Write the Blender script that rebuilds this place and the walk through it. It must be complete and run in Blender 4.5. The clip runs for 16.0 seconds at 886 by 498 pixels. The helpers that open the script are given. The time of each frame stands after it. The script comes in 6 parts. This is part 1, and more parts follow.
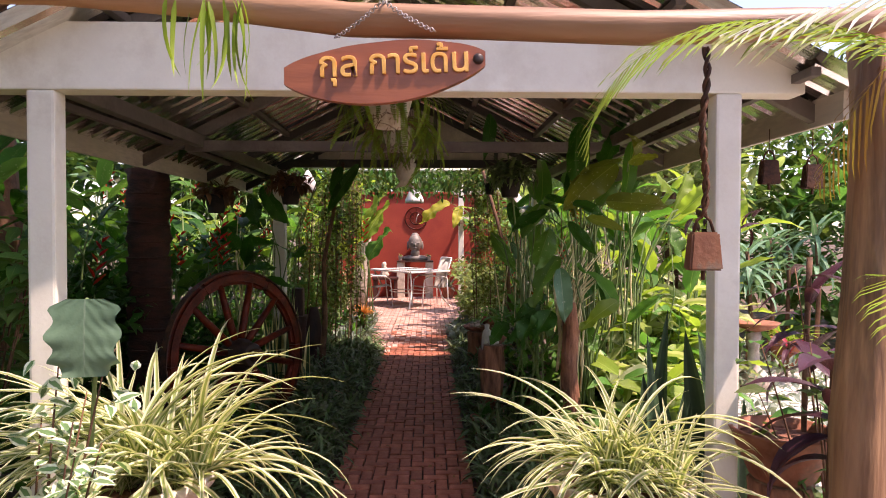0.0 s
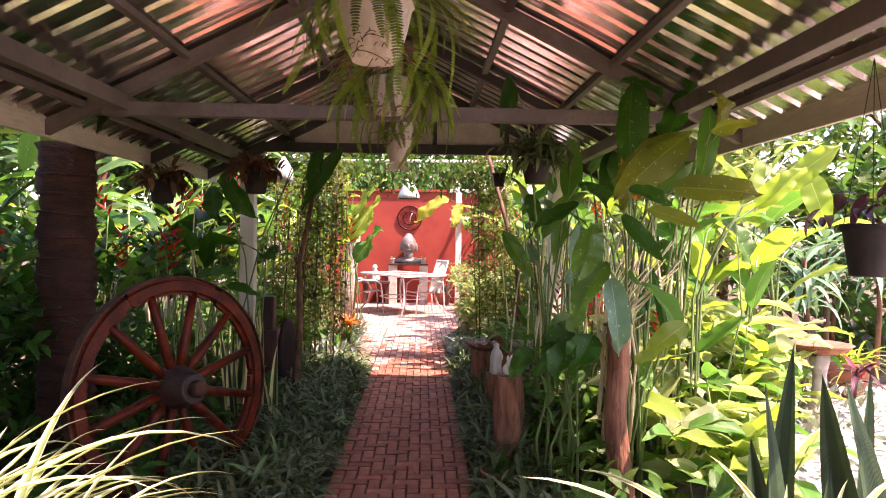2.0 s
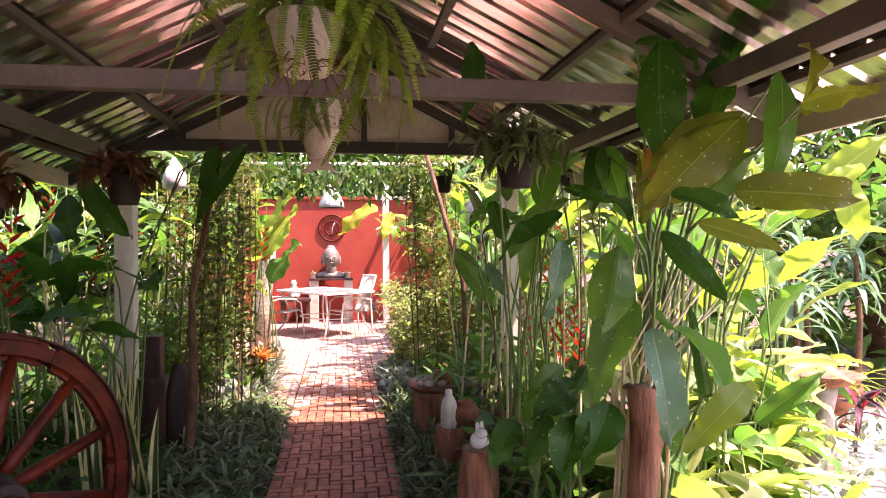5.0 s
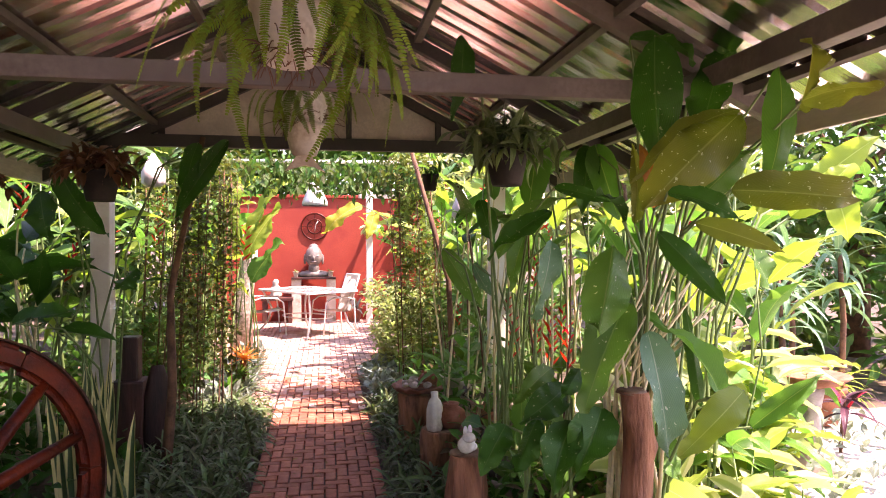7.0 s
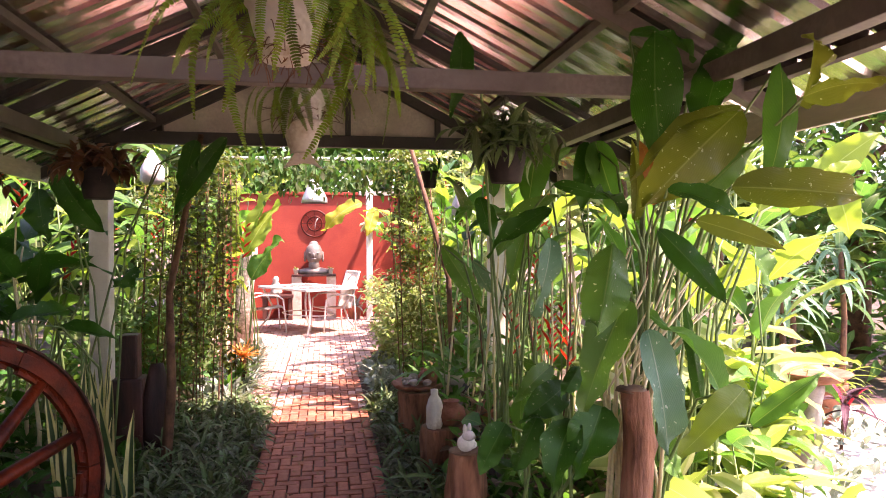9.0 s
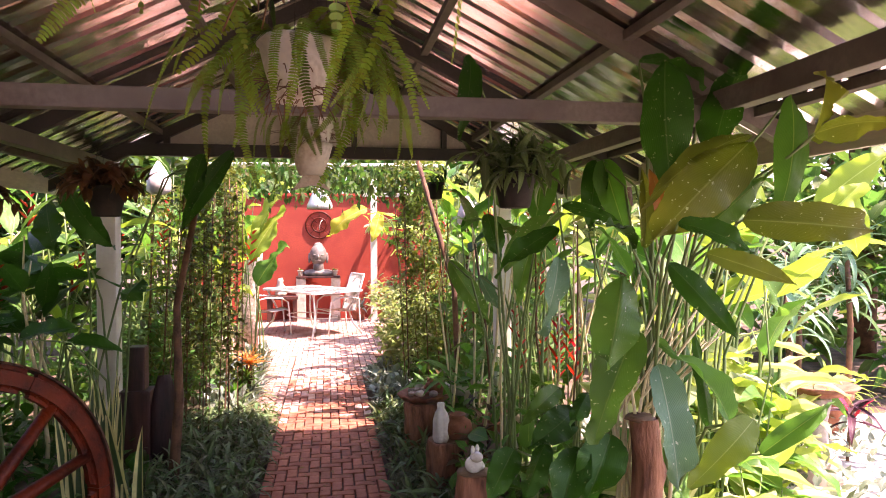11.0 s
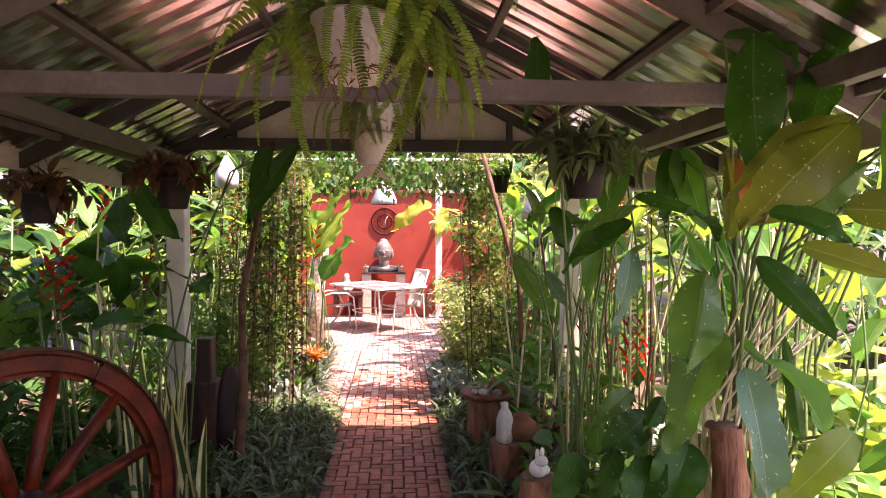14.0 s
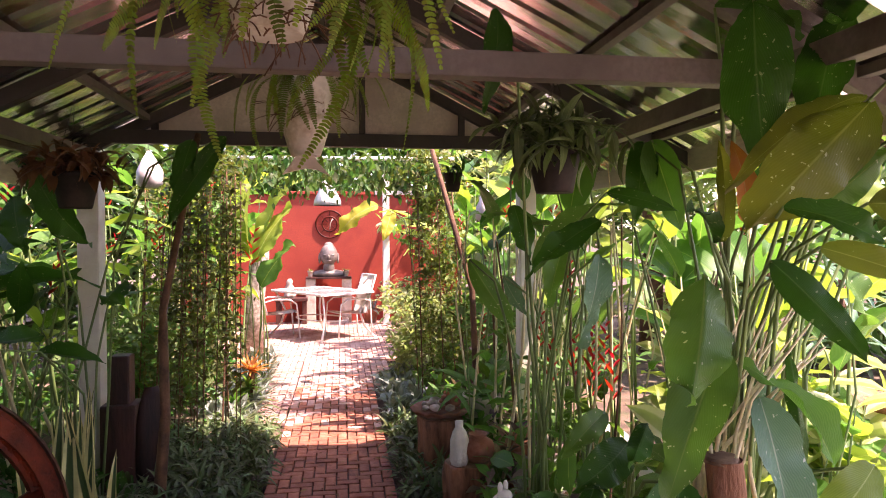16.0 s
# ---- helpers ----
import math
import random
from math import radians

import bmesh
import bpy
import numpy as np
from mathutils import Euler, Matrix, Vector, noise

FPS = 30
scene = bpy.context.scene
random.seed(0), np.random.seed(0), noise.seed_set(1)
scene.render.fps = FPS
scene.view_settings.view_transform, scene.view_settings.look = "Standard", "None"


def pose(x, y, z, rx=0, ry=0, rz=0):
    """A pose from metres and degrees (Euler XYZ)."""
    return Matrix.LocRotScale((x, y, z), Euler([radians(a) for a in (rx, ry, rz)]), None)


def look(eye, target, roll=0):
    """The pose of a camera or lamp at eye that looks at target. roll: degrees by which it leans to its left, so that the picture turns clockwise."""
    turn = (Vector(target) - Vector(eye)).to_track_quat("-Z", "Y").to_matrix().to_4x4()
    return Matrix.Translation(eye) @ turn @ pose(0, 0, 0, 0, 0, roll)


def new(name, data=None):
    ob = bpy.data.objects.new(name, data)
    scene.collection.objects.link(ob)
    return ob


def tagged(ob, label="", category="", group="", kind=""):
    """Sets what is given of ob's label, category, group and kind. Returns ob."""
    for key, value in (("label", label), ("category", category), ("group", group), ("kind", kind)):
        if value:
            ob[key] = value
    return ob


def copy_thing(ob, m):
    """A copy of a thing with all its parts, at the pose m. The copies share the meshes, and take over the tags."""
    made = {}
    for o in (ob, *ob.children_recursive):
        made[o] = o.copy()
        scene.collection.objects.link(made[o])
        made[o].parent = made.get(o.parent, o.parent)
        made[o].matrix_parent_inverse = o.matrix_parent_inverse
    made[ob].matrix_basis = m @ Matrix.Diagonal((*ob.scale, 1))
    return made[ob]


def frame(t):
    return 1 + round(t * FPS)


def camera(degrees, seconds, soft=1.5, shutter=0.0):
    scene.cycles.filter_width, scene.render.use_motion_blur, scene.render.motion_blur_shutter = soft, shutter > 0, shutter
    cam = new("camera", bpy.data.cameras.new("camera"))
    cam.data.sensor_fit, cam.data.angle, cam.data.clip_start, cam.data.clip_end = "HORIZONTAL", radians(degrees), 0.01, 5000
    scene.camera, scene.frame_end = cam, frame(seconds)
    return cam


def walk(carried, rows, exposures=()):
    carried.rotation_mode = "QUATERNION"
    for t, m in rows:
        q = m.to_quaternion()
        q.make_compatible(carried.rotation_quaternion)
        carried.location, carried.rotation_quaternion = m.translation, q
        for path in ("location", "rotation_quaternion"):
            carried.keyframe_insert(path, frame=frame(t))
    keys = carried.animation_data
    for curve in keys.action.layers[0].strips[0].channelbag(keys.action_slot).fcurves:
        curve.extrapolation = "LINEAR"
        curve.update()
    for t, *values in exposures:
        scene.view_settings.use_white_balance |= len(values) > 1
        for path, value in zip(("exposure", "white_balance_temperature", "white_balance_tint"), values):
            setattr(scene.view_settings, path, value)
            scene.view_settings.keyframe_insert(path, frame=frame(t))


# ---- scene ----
cam = camera(67.3, 16.0, soft=1.0)
PATH = [
    (0, (0.353, 0.895, 1.466), (0.395, 2.894, 1.424), 0.1),
    (0.5, (0.344, 1.192, 1.451), (0.391, 3.191, 1.404), 0.3),
    (1, (0.316, 1.48, 1.443), (0.393, 3.478, 1.412), 0.4),
    (1.5, (0.341, 1.78, 1.424), (0.428, 3.777, 1.384), 0.2),
    (2, (0.313, 2.051, 1.436), (0.377, 4.05, 1.402), 0.7),
    (2.5, (0.249, 2.327, 1.444), (0.317, 4.325, 1.411), 0.4),
    (3, (0.238, 2.553, 1.44), (0.316, 4.551, 1.414), 0.2),
    (3.5, (0.259, 2.765, 1.453), (0.337, 4.763, 1.43), 0.2),
    (4, (0.233, 2.929, 1.465), (0.33, 4.926, 1.448), 0.3),
    (4.5, (0.215, 3.058, 1.497), (0.423, 5.047, 1.486), 0.0),
    (5, (0.258, 3.154, 1.516), (0.556, 5.131, 1.503), -0.3),
    (7.5, (0.246, 3.237, 1.518), (0.595, 5.206, 1.499), -0.1),
    (8, (0.244, 3.242, 1.519), (0.593, 5.212, 1.492), -0.1),
    (8.5, (0.253, 3.243, 1.525), (0.604, 5.212, 1.492), -0.4),
    (9, (0.257, 3.245, 1.521), (0.604, 5.214, 1.495), -0.2),
    (11.5, (0.234, 3.25, 1.646), (0.564, 5.222, 1.605), -0.2),
    (12, (0.237, 3.254, 1.646), (0.544, 5.23, 1.605), -0.3),
    (12.5, (0.243, 3.244, 1.645), (0.525, 5.224, 1.611), -0.1),
    (13, (0.273, 3.261, 1.638), (0.526, 5.244, 1.595), -0.3),
    (13.5, (0.284, 3.291, 1.626), (0.479, 5.281, 1.576), -0.2),
    (14, (0.262, 3.362, 1.61), (0.404, 5.356, 1.565), 0.1),
    (14.5, (0.202, 3.474, 1.61), (0.348, 5.468, 1.565), 0.1),
    (15, (0.172, 3.567, 1.615), (0.391, 5.554, 1.565), -0.2),
    (15.5, (0.218, 3.651, 1.61), (0.514, 5.628, 1.574), -0.4),
    (16, (0.29, 3.729, 1.606), (0.588, 5.706, 1.57), -0.2),
]
EXPOSURES = [(t, e, 7350, 38 if t < 2 else 50) for t, e in ((0, 1.25), (1, 1.65), (2, 2.25), (3.5, 2.35), (8.5, 2.5), (13, 2.45), (14.5, 2.3), (16, 2.3))]
walk(cam, [(t, look(eye, target, roll)) for t, eye, target, roll in PATH], exposures=EXPOSURES)

# ---- light ----
world = bpy.data.worlds.new("sky")
world.use_nodes = True
scene.world = world
wn = world.node_tree
sky = wn.nodes.new("ShaderNodeTexSky")
sky.sky_type, sky.sun_disc = "NISHITA", False
sky.sun_elevation, sky.sun_rotation = radians(62), radians(110)
wn.links.new(sky.outputs[0], wn.nodes["Background"].inputs[0])
wn.nodes["Background"].inputs[1].default_value = 0.15
sun = new("sun", bpy.data.lights.new("sun", "SUN"))
sun.data.energy, sun.data.angle, sun.data.color = 4.0, radians(0.6), (1.0, 0.93, 0.82)
SUN_TO = Vector((math.sin(radians(110)) * math.cos(radians(62)), math.cos(radians(110)) * math.cos(radians(62)), math.sin(radians(62))))
sun.matrix_world = look(SUN_TO * 30, (0, 0, 0))

# ---- materials ----


def node_mat(name):
    m = bpy.data.materials.new(name)
    m.use_nodes = True
    return m, m.node_tree, m.node_tree.nodes["Principled BSDF"]


def ramp(nt, fac, stops):
    r = nt.nodes.new("ShaderNodeValToRGB")
    while len(r.color_ramp.elements) < len(stops):
        r.color_ramp.elements.new(0.5)
    for e, (p, c) in zip(r.color_ramp.elements, stops):
        e.position, e.color = p, (*c, 1)
    nt.links.new(fac, r.inputs[0])
    return r.outputs[0]


def noise_out(nt, scale, detail=4, coords="Object", stretch=(1, 1, 1), rough=0.55):
    tc = nt.nodes.new("ShaderNodeTexCoord")
    mp = nt.nodes.new("ShaderNodeMapping")
    mp.inputs["Scale"].default_value = stretch
    n = nt.nodes.new("ShaderNodeTexNoise")
    n.inputs["Scale"].default_value, n.inputs["Detail"].default_value, n.inputs["Roughness"].default_value = scale, detail, rough
    nt.links.new(tc.outputs[coords], mp.inputs[0])
    nt.links.new(mp.outputs[0], n.inputs["Vector"])
    return n.outputs[0]


def mixc(nt, fac, a, b, kind="MIX"):
    n = nt.nodes.new("ShaderNodeMix")
    n.data_type, n.blend_type = "RGBA", kind
    for sock, v in ((n.inputs[0], fac), (n.inputs[6], a), (n.inputs[7], b)):
        if hasattr(v, "links"):
            nt.links.new(v, sock)
        else:
            sock.default_value = (*v, 1) if isinstance(v, tuple) else v
    return n.outputs[2]


def bump(nt, p, height, strength, dist=0.01):
    b = nt.nodes.new("ShaderNodeBump")
    b.inputs["Strength"].default_value, b.inputs["Distance"].default_value = strength, dist
    nt.links.new(height, b.inputs["Height"])
    nt.links.new(b.outputs[0], p.inputs["Normal"])


def rough_mat(name, dark, light, scale=6, fine=60, rough=0.8, metal=0.0, relief=0.3, stretch=(1, 1, 1), dirt=None, vary=0.0, coords="Object", grain=0.7):
    """A surface that varies at two scales, with fine relief."""
    m, nt, p = node_mat(name)
    big, small = noise_out(nt, scale, 3, coords, stretch), noise_out(nt, fine, 5, coords, stretch)
    col = mixc(nt, small, ramp(nt, big, ((0.4, dark), (0.6, light))), tuple(c * grain for c in light), "MIX")
    f = ramp(nt, small, ((0.42, (0, 0, 0)), (0.6, (1, 1, 1))))
    nt.links.new(f, col.node.inputs[0])
    col = mixc(nt, 0.55, ramp(nt, big, ((0.4, dark), (0.6, light))), col)
    if dirt:
        d = ramp(nt, noise_out(nt, scale * 0.37 + 1, 6, coords, stretch, 0.7), ((0.52, (0, 0, 0)), (0.68, (1, 1, 1))))
        col = mixc(nt, d, col, dirt)
    if vary:
        oi = nt.nodes.new("ShaderNodeObjectInfo")
        geo = nt.nodes.new("ShaderNodeNewGeometry")
        both = nt.nodes.new("ShaderNodeMath")
        both.operation = "ADD"
        nt.links.new(oi.outputs["Random"], both.inputs[0])
        nt.links.new(geo.outputs["Random Per Island"], both.inputs[1])
        hs = nt.nodes.new("ShaderNodeHueSaturation")
        mr = nt.nodes.new("ShaderNodeMapRange")
        mr.inputs[3].default_value, mr.inputs[4].default_value = 1 - vary, 1 + vary
        mr.inputs[2].default_value = 2
        nt.links.new(both.outputs[0], mr.inputs[0])
        nt.links.new(mr.outputs[0], hs.inputs["Value"])
        nt.links.new(col, hs.inputs["Color"])
        col = hs.outputs[0]
    nt.links.new(col, p.inputs["Base Color"])
    p.inputs["Roughness"].default_value, p.inputs["Metallic"].default_value = rough, metal
    if relief:
        bump(nt, p, small, relief)
    return m


def leaf_mat(name, base, tip=None, rib=None, edge=None, glow=0.4, rough=0.4, spots=None, spread=0.25, veins=22):
    """A leaf: colour along its length, midrib, side veins, spread from leaf to leaf, light shining through."""
    m, nt, p = node_mat(name)
    uv = nt.nodes.new("ShaderNodeUVMap")
    sep = nt.nodes.new("ShaderNodeSeparateXYZ")
    nt.links.new(uv.outputs[0], sep.inputs[0])
    across, along = sep.outputs[0], sep.outputs[1]
    col = mixc(nt, along, base, tip or base)
    dist = nt.nodes.new("ShaderNodeMath")
    dist.operation = "ABSOLUTE"
    sub = nt.nodes.new("ShaderNodeMath")
    sub.operation = "SUBTRACT"
    sub.inputs[1].default_value = 0.5
    nt.links.new(across, sub.inputs[0])
    nt.links.new(sub.outputs[0], dist.inputs[0])
    wavein = nt.nodes.new("ShaderNodeMath")
    wavein.operation = "MULTIPLY_ADD"
    wavein.inputs[1].default_value = -1.1
    nt.links.new(dist.outputs[0], wavein.inputs[0])
    nt.links.new(along, wavein.inputs[2])
    wave = nt.nodes.new("ShaderNodeMath")
    wave.operation = "SINE"
    mul = nt.nodes.new("ShaderNodeMath")
    mul.operation = "MULTIPLY"
    mul.inputs[1].default_value = veins * 6.28
    nt.links.new(wavein.outputs[0], mul.inputs[0])
    nt.links.new(mul.outputs[0], wave.inputs[0])
    if rib:
        col = mixc(nt, ramp(nt, wave.outputs[0], ((0.2, (0, 0, 0)), (1.0, (0.16, 0.16, 0.16)))), col, rib)
        col = mixc(nt, ramp(nt, dist.outputs[0], ((0.007, (1, 1, 1)), (0.022, (0, 0, 0)))), col, rib)
    if edge:
        col = mixc(nt, ramp(nt, dist.outputs[0], ((0.2, (0, 0, 0)), (0.27, (1, 1, 1)))), col, edge)
    if spots:
        col = mixc(nt, ramp(nt, noise_out(nt, 62, 2, "Object"), ((0.675, (0, 0, 0)), (0.70, (1, 1, 1)))), col, spots)
    col = mixc(nt, ramp(nt, noise_out(nt, 9, 4), ((0.35, (0, 0, 0)), (0.8, (0.45, 0.45, 0.45)))), col, tuple(0.62 * c for c in base))
    geo = nt.nodes.new("ShaderNodeNewGeometry")
    oi = nt.nodes.new("ShaderNodeObjectInfo")
    add = nt.nodes.new("ShaderNodeMath")
    add.operation = "ADD"
    nt.links.new(geo.outputs["Random Per Island"], add.inputs[0])
    nt.links.new(oi.outputs["Random"], add.inputs[1])
    mr = nt.nodes.new("ShaderNodeMapRange")
    mr.inputs[2].default_value, mr.inputs[3].default_value, mr.inputs[4].default_value = 2, 1 - 1.6 * spread, 1 + 1.6 * spread
    nt.links.new(add.outputs[0], mr.inputs[0])
    hs = nt.nodes.new("ShaderNodeHueSaturation")
    hue = nt.nodes.new("ShaderNodeMapRange")
    hue.inputs[3].default_value, hue.inputs[4].default_value = 0.5 - 0.10 * spread, 0.5 + 0.08 * spread
    nt.links.new(geo.outputs["Random Per Island"], hue.inputs[0])
    nt.links.new(hue.outputs[0], hs.inputs["Hue"])
    nt.links.new(mr.outputs[0], hs.inputs["Value"])
    nt.links.new(col, hs.inputs["Color"])
    nt.links.new(hs.outputs[0], p.inputs["Base Color"])
    p.inputs["Roughness"].default_value = rough
    p.inputs["Specular IOR Level"].default_value = 0.3
    quilt = noise_out(nt, 26, 3, "Object", (1, 1, 1), 0.6)
    relief = nt.nodes.new("ShaderNodeMath")
    relief.operation = "MULTIPLY_ADD"
    relief.inputs[1].default_value = 0.22
    nt.links.new(wave.outputs[0], relief.inputs[0])
    nt.links.new(quilt, relief.inputs[2])
    bump(nt, p, relief.outputs[0], 0.3, 0.006)
    tr = nt.nodes.new("ShaderNodeBsdfTranslucent")
    warm = mixc(nt, 1.0, hs.outputs[0], (1.3, 1.35, 0.72), "MULTIPLY")
    nt.links.new(warm, tr.inputs[0])
    mx = nt.nodes.new("ShaderNodeMixShader")
    mx.inputs[0].default_value = glow
    nt.links.new(p.outputs[0], mx.inputs[1])
    nt.links.new(tr.outputs[0], mx.inputs[2])
    nt.links.new(mx.outputs[0], nt.nodes["Material Output"].inputs[0])
    return m


WHITE_PAINT = rough_mat("aged_white_paint", (0.75, 0.72, 0.61), (0.82, 0.8, 0.69), 4, 70, 0.6, relief=0.06, dirt=(0.67, 0.63, 0.52), grain=0.95)
CREAM_WOOD = rough_mat("cream_painted_wood", (0.5, 0.44, 0.36), (0.64, 0.58, 0.49), 5, 60, 0.7, relief=0.2, stretch=(1, 0.2, 1))
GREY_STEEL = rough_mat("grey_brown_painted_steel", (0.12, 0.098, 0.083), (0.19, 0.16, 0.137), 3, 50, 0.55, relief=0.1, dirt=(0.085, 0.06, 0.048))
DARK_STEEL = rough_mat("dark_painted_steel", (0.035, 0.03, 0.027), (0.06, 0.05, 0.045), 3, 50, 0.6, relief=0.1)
ZINC = rough_mat("weathered_zinc_sheet", (0.8, 0.77, 0.73), (0.93, 0.92, 0.9), 1.4, 18, 0.16, 1.0, 0.1, (1, 3, 1), (0.58, 0.5, 0.43))
LOG_WOOD = rough_mat("oiled_log_wood", (0.17, 0.08, 0.04), (0.46, 0.26, 0.14), 5, 34, 0.5, relief=0.35, stretch=(0.12, 1, 1), dirt=(0.07, 0.03, 0.015))
TRUNK_WOOD = rough_mat("pale_brown_trunk_wood", (0.17, 0.075, 0.033), (0.5, 0.28, 0.14), 8, 30, 0.65, relief=0.8, stretch=(1, 1, 0.12), dirt=(0.06, 0.028, 0.016))
SIGN_WOOD = rough_mat("varnished_red_wood", (0.24, 0.065, 0.025), (0.36, 0.11, 0.045), 4, 50, 0.35, relief=0.12, stretch=(0.15, 1, 1), dirt=(0.15, 0.04, 0.018))
WHEEL_WOOD = rough_mat("red_brown_oiled_wood", (0.045, 0.005, 0.0015), (0.14, 0.018, 0.004), 7, 60, 0.45, relief=0.3, dirt=(0.018, 0.003, 0.0015))
WHEEL_WOOD.node_tree.nodes["Principled BSDF"].inputs["Specular IOR Level"].default_value = 0.2
HUB_WOOD = rough_mat("blackened_hub_wood", (0.014, 0.008, 0.006), (0.045, 0.022, 0.015), 8, 70, 0.45, relief=0.3)
PALM_BARK = rough_mat("dark_red_palm_bark", (0.02, 0.008, 0.005), (0.07, 0.022, 0.013), 6, 40, 0.85, relief=0.8, stretch=(1, 1, 3))
STUMP_BARK = rough_mat("red_brown_stump_bark", (0.11, 0.038, 0.018), (0.38, 0.16, 0.085), 14, 60, 0.8, relief=1.0, stretch=(1, 1, 0.22), dirt=(0.03, 0.014, 0.008))
STUMP_TOP = rough_mat("sawn_stump_wood", (0.12, 0.06, 0.035), (0.27, 0.16, 0.095), 12, 60, 0.8, relief=0.5)
DARK_WOOD = rough_mat("dark_weathered_wood", (0.024, 0.009, 0.007), (0.085, 0.028, 0.02), 7, 50, 0.5, relief=0.4, stretch=(1, 1, 0.2))
STALK_BROWN = rough_mat("brown_woody_stem", (0.07, 0.03, 0.015), (0.18, 0.085, 0.04), 10, 60, 0.8, relief=0.5)
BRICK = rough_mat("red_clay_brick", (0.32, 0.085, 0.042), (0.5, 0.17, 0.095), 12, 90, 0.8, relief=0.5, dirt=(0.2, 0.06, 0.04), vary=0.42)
MORTAR = rough_mat("dark_earth_joint", (0.04, 0.02, 0.015), (0.1, 0.05, 0.035), 8, 80, 0.95, relief=0.5)
# Worn clay made paler still, with sun glare put into the colour.
TERRACE = rough_mat("sun_paled_worn_paving", (0.4, 0.19, 0.14), (0.54, 0.35, 0.29), 3, 40, 0.8, relief=0.3, dirt=(0.34, 0.14, 0.1), vary=0.25)
SOIL = rough_mat("leaf_littered_soil", (0.055, 0.035, 0.022), (0.15, 0.1, 0.065), 4, 45, 0.95, relief=0.8, dirt=(0.05, 0.065, 0.025))
GRAVEL = rough_mat("pale_dusty_concrete", (0.5, 0.46, 0.41), (0.64, 0.6, 0.54), 1.5, 30, 0.9, relief=0.3, dirt=(0.4, 0.34, 0.28))
RED_WALL = rough_mat("red_painted_plaster", (0.33, 0.036, 0.016), (0.4, 0.053, 0.024), 1.5, 40, 0.75, relief=0.15, dirt=(0.29, 0.03, 0.016))
STATUE_STONE = rough_mat("grey_bronze_stone", (0.1, 0.085, 0.07), (0.24, 0.21, 0.18), 10, 60, 0.5, relief=0.3)
WHITE_METAL = rough_mat("white_enamelled_metal", (0.72, 0.68, 0.62), (0.82, 0.79, 0.74), 8, 60, 0.4, relief=0.05)
WHITE_SLING = rough_mat("white_mesh_fabric", (0.68, 0.64, 0.6), (0.8, 0.77, 0.73), 10, 200, 0.8, relief=0.2)
TERRACOTTA = rough_mat("terracotta", (0.2, 0.065, 0.03), (0.36, 0.14, 0.08), 9, 60, 0.85, relief=0.3, dirt=(0.16, 0.1, 0.07))
WHITE_POT = rough_mat("white_plastic_pot", (0.62, 0.58, 0.5), (0.78, 0.75, 0.68), 7, 60, 0.5, relief=0.05, dirt=(0.42, 0.33, 0.22))
CLAY_POT = rough_mat("cream_glazed_pot", (0.5, 0.43, 0.34), (0.66, 0.58, 0.48), 6, 60, 0.5, relief=0.1, dirt=(0.3, 0.22, 0.15))
DARK_POT = rough_mat("dark_brown_plastic_pot", (0.01, 0.008, 0.007), (0.025, 0.019, 0.016), 8, 60, 0.8, relief=0.1, dirt=(0.045, 0.03, 0.024))
RUSTY = rough_mat("rusty_iron", (0.035, 0.014, 0.008), (0.12, 0.045, 0.02), 14, 80, 0.75, 0.3, 0.4, dirt=(0.03, 0.018, 0.012))
GREEN_RUST = rough_mat("painted_rusty_bell_metal", (0.17, 0.06, 0.03), (0.26, 0.11, 0.055), 9, 60, 0.6, 0.2, 0.2, dirt=(0.1, 0.15, 0.12))
CHAIN = rough_mat("grey_chain_steel", (0.25, 0.24, 0.22), (0.45, 0.43, 0.4), 20, 90, 0.4, 0.9, 0.1)
WIRE = rough_mat("dark_wire", (0.03, 0.025, 0.02), (0.07, 0.06, 0.05), 20, 90, 0.5, 0.5, 0.1)
CARVED_GOLD = rough_mat("gold_yellow_paint", (0.7, 0.34, 0.06), (0.82, 0.47, 0.12), 14, 70, 0.45, relief=0.1)
WHITE_GLAZE = rough_mat("white_glazed_ceramic", (0.7, 0.68, 0.64), (0.82, 0.81, 0.78), 6, 60, 0.25, relief=0.03)
STONE = rough_mat("pale_river_stone", (0.28, 0.22, 0.18), (0.5, 0.42, 0.36), 9, 60, 0.8, relief=0.3, vary=0.4)
STEM_GREEN = rough_mat("green_stalk", (0.09, 0.16, 0.045), (0.17, 0.26, 0.08), 6, 60, 0.5, relief=0.1)
STEM_STRAW = rough_mat("straw_coloured_dry_stalk", (0.6, 0.51, 0.25), (0.76, 0.67, 0.41), 6, 60, 0.7, relief=0.2)
PEBBLE_BARK = rough_mat("pale_mottled_bark", (0.22, 0.17, 0.12), (0.56, 0.48, 0.39), 22, 80, 0.9, relief=0.8, dirt=(0.25, 0.19, 0.13))

# ---- mesh tools ----


def part(name, bm, material, parent=None, label=""):
    """Links a bmesh as one mesh object, under a thing or a part."""
    me = bpy.data.meshes.new(name)
    bm.to_mesh(me)
    bm.free()
    return link(name, me, material, parent, label)


def link(name, me, material, parent=None, label=""):
    if material and not me.materials:
        me.materials.append(material)
    ob = new(name, me)
    if parent:
        ob.parent = parent
    return tagged(ob, label) if label else ob


def thing(name, label, category, at=(0, 0, 0), rz=0.0, group="", kind=""):
    ob = new(name)
    ob.empty_display_size = 0.1
    ob.matrix_basis = pose(*at, 0, 0, rz)
    return tagged(ob, label, category, group, kind)


def smooth(me, flag=True):
    me.polygons.foreach_set("use_smooth", [flag] * len(me.polygons))
    return me


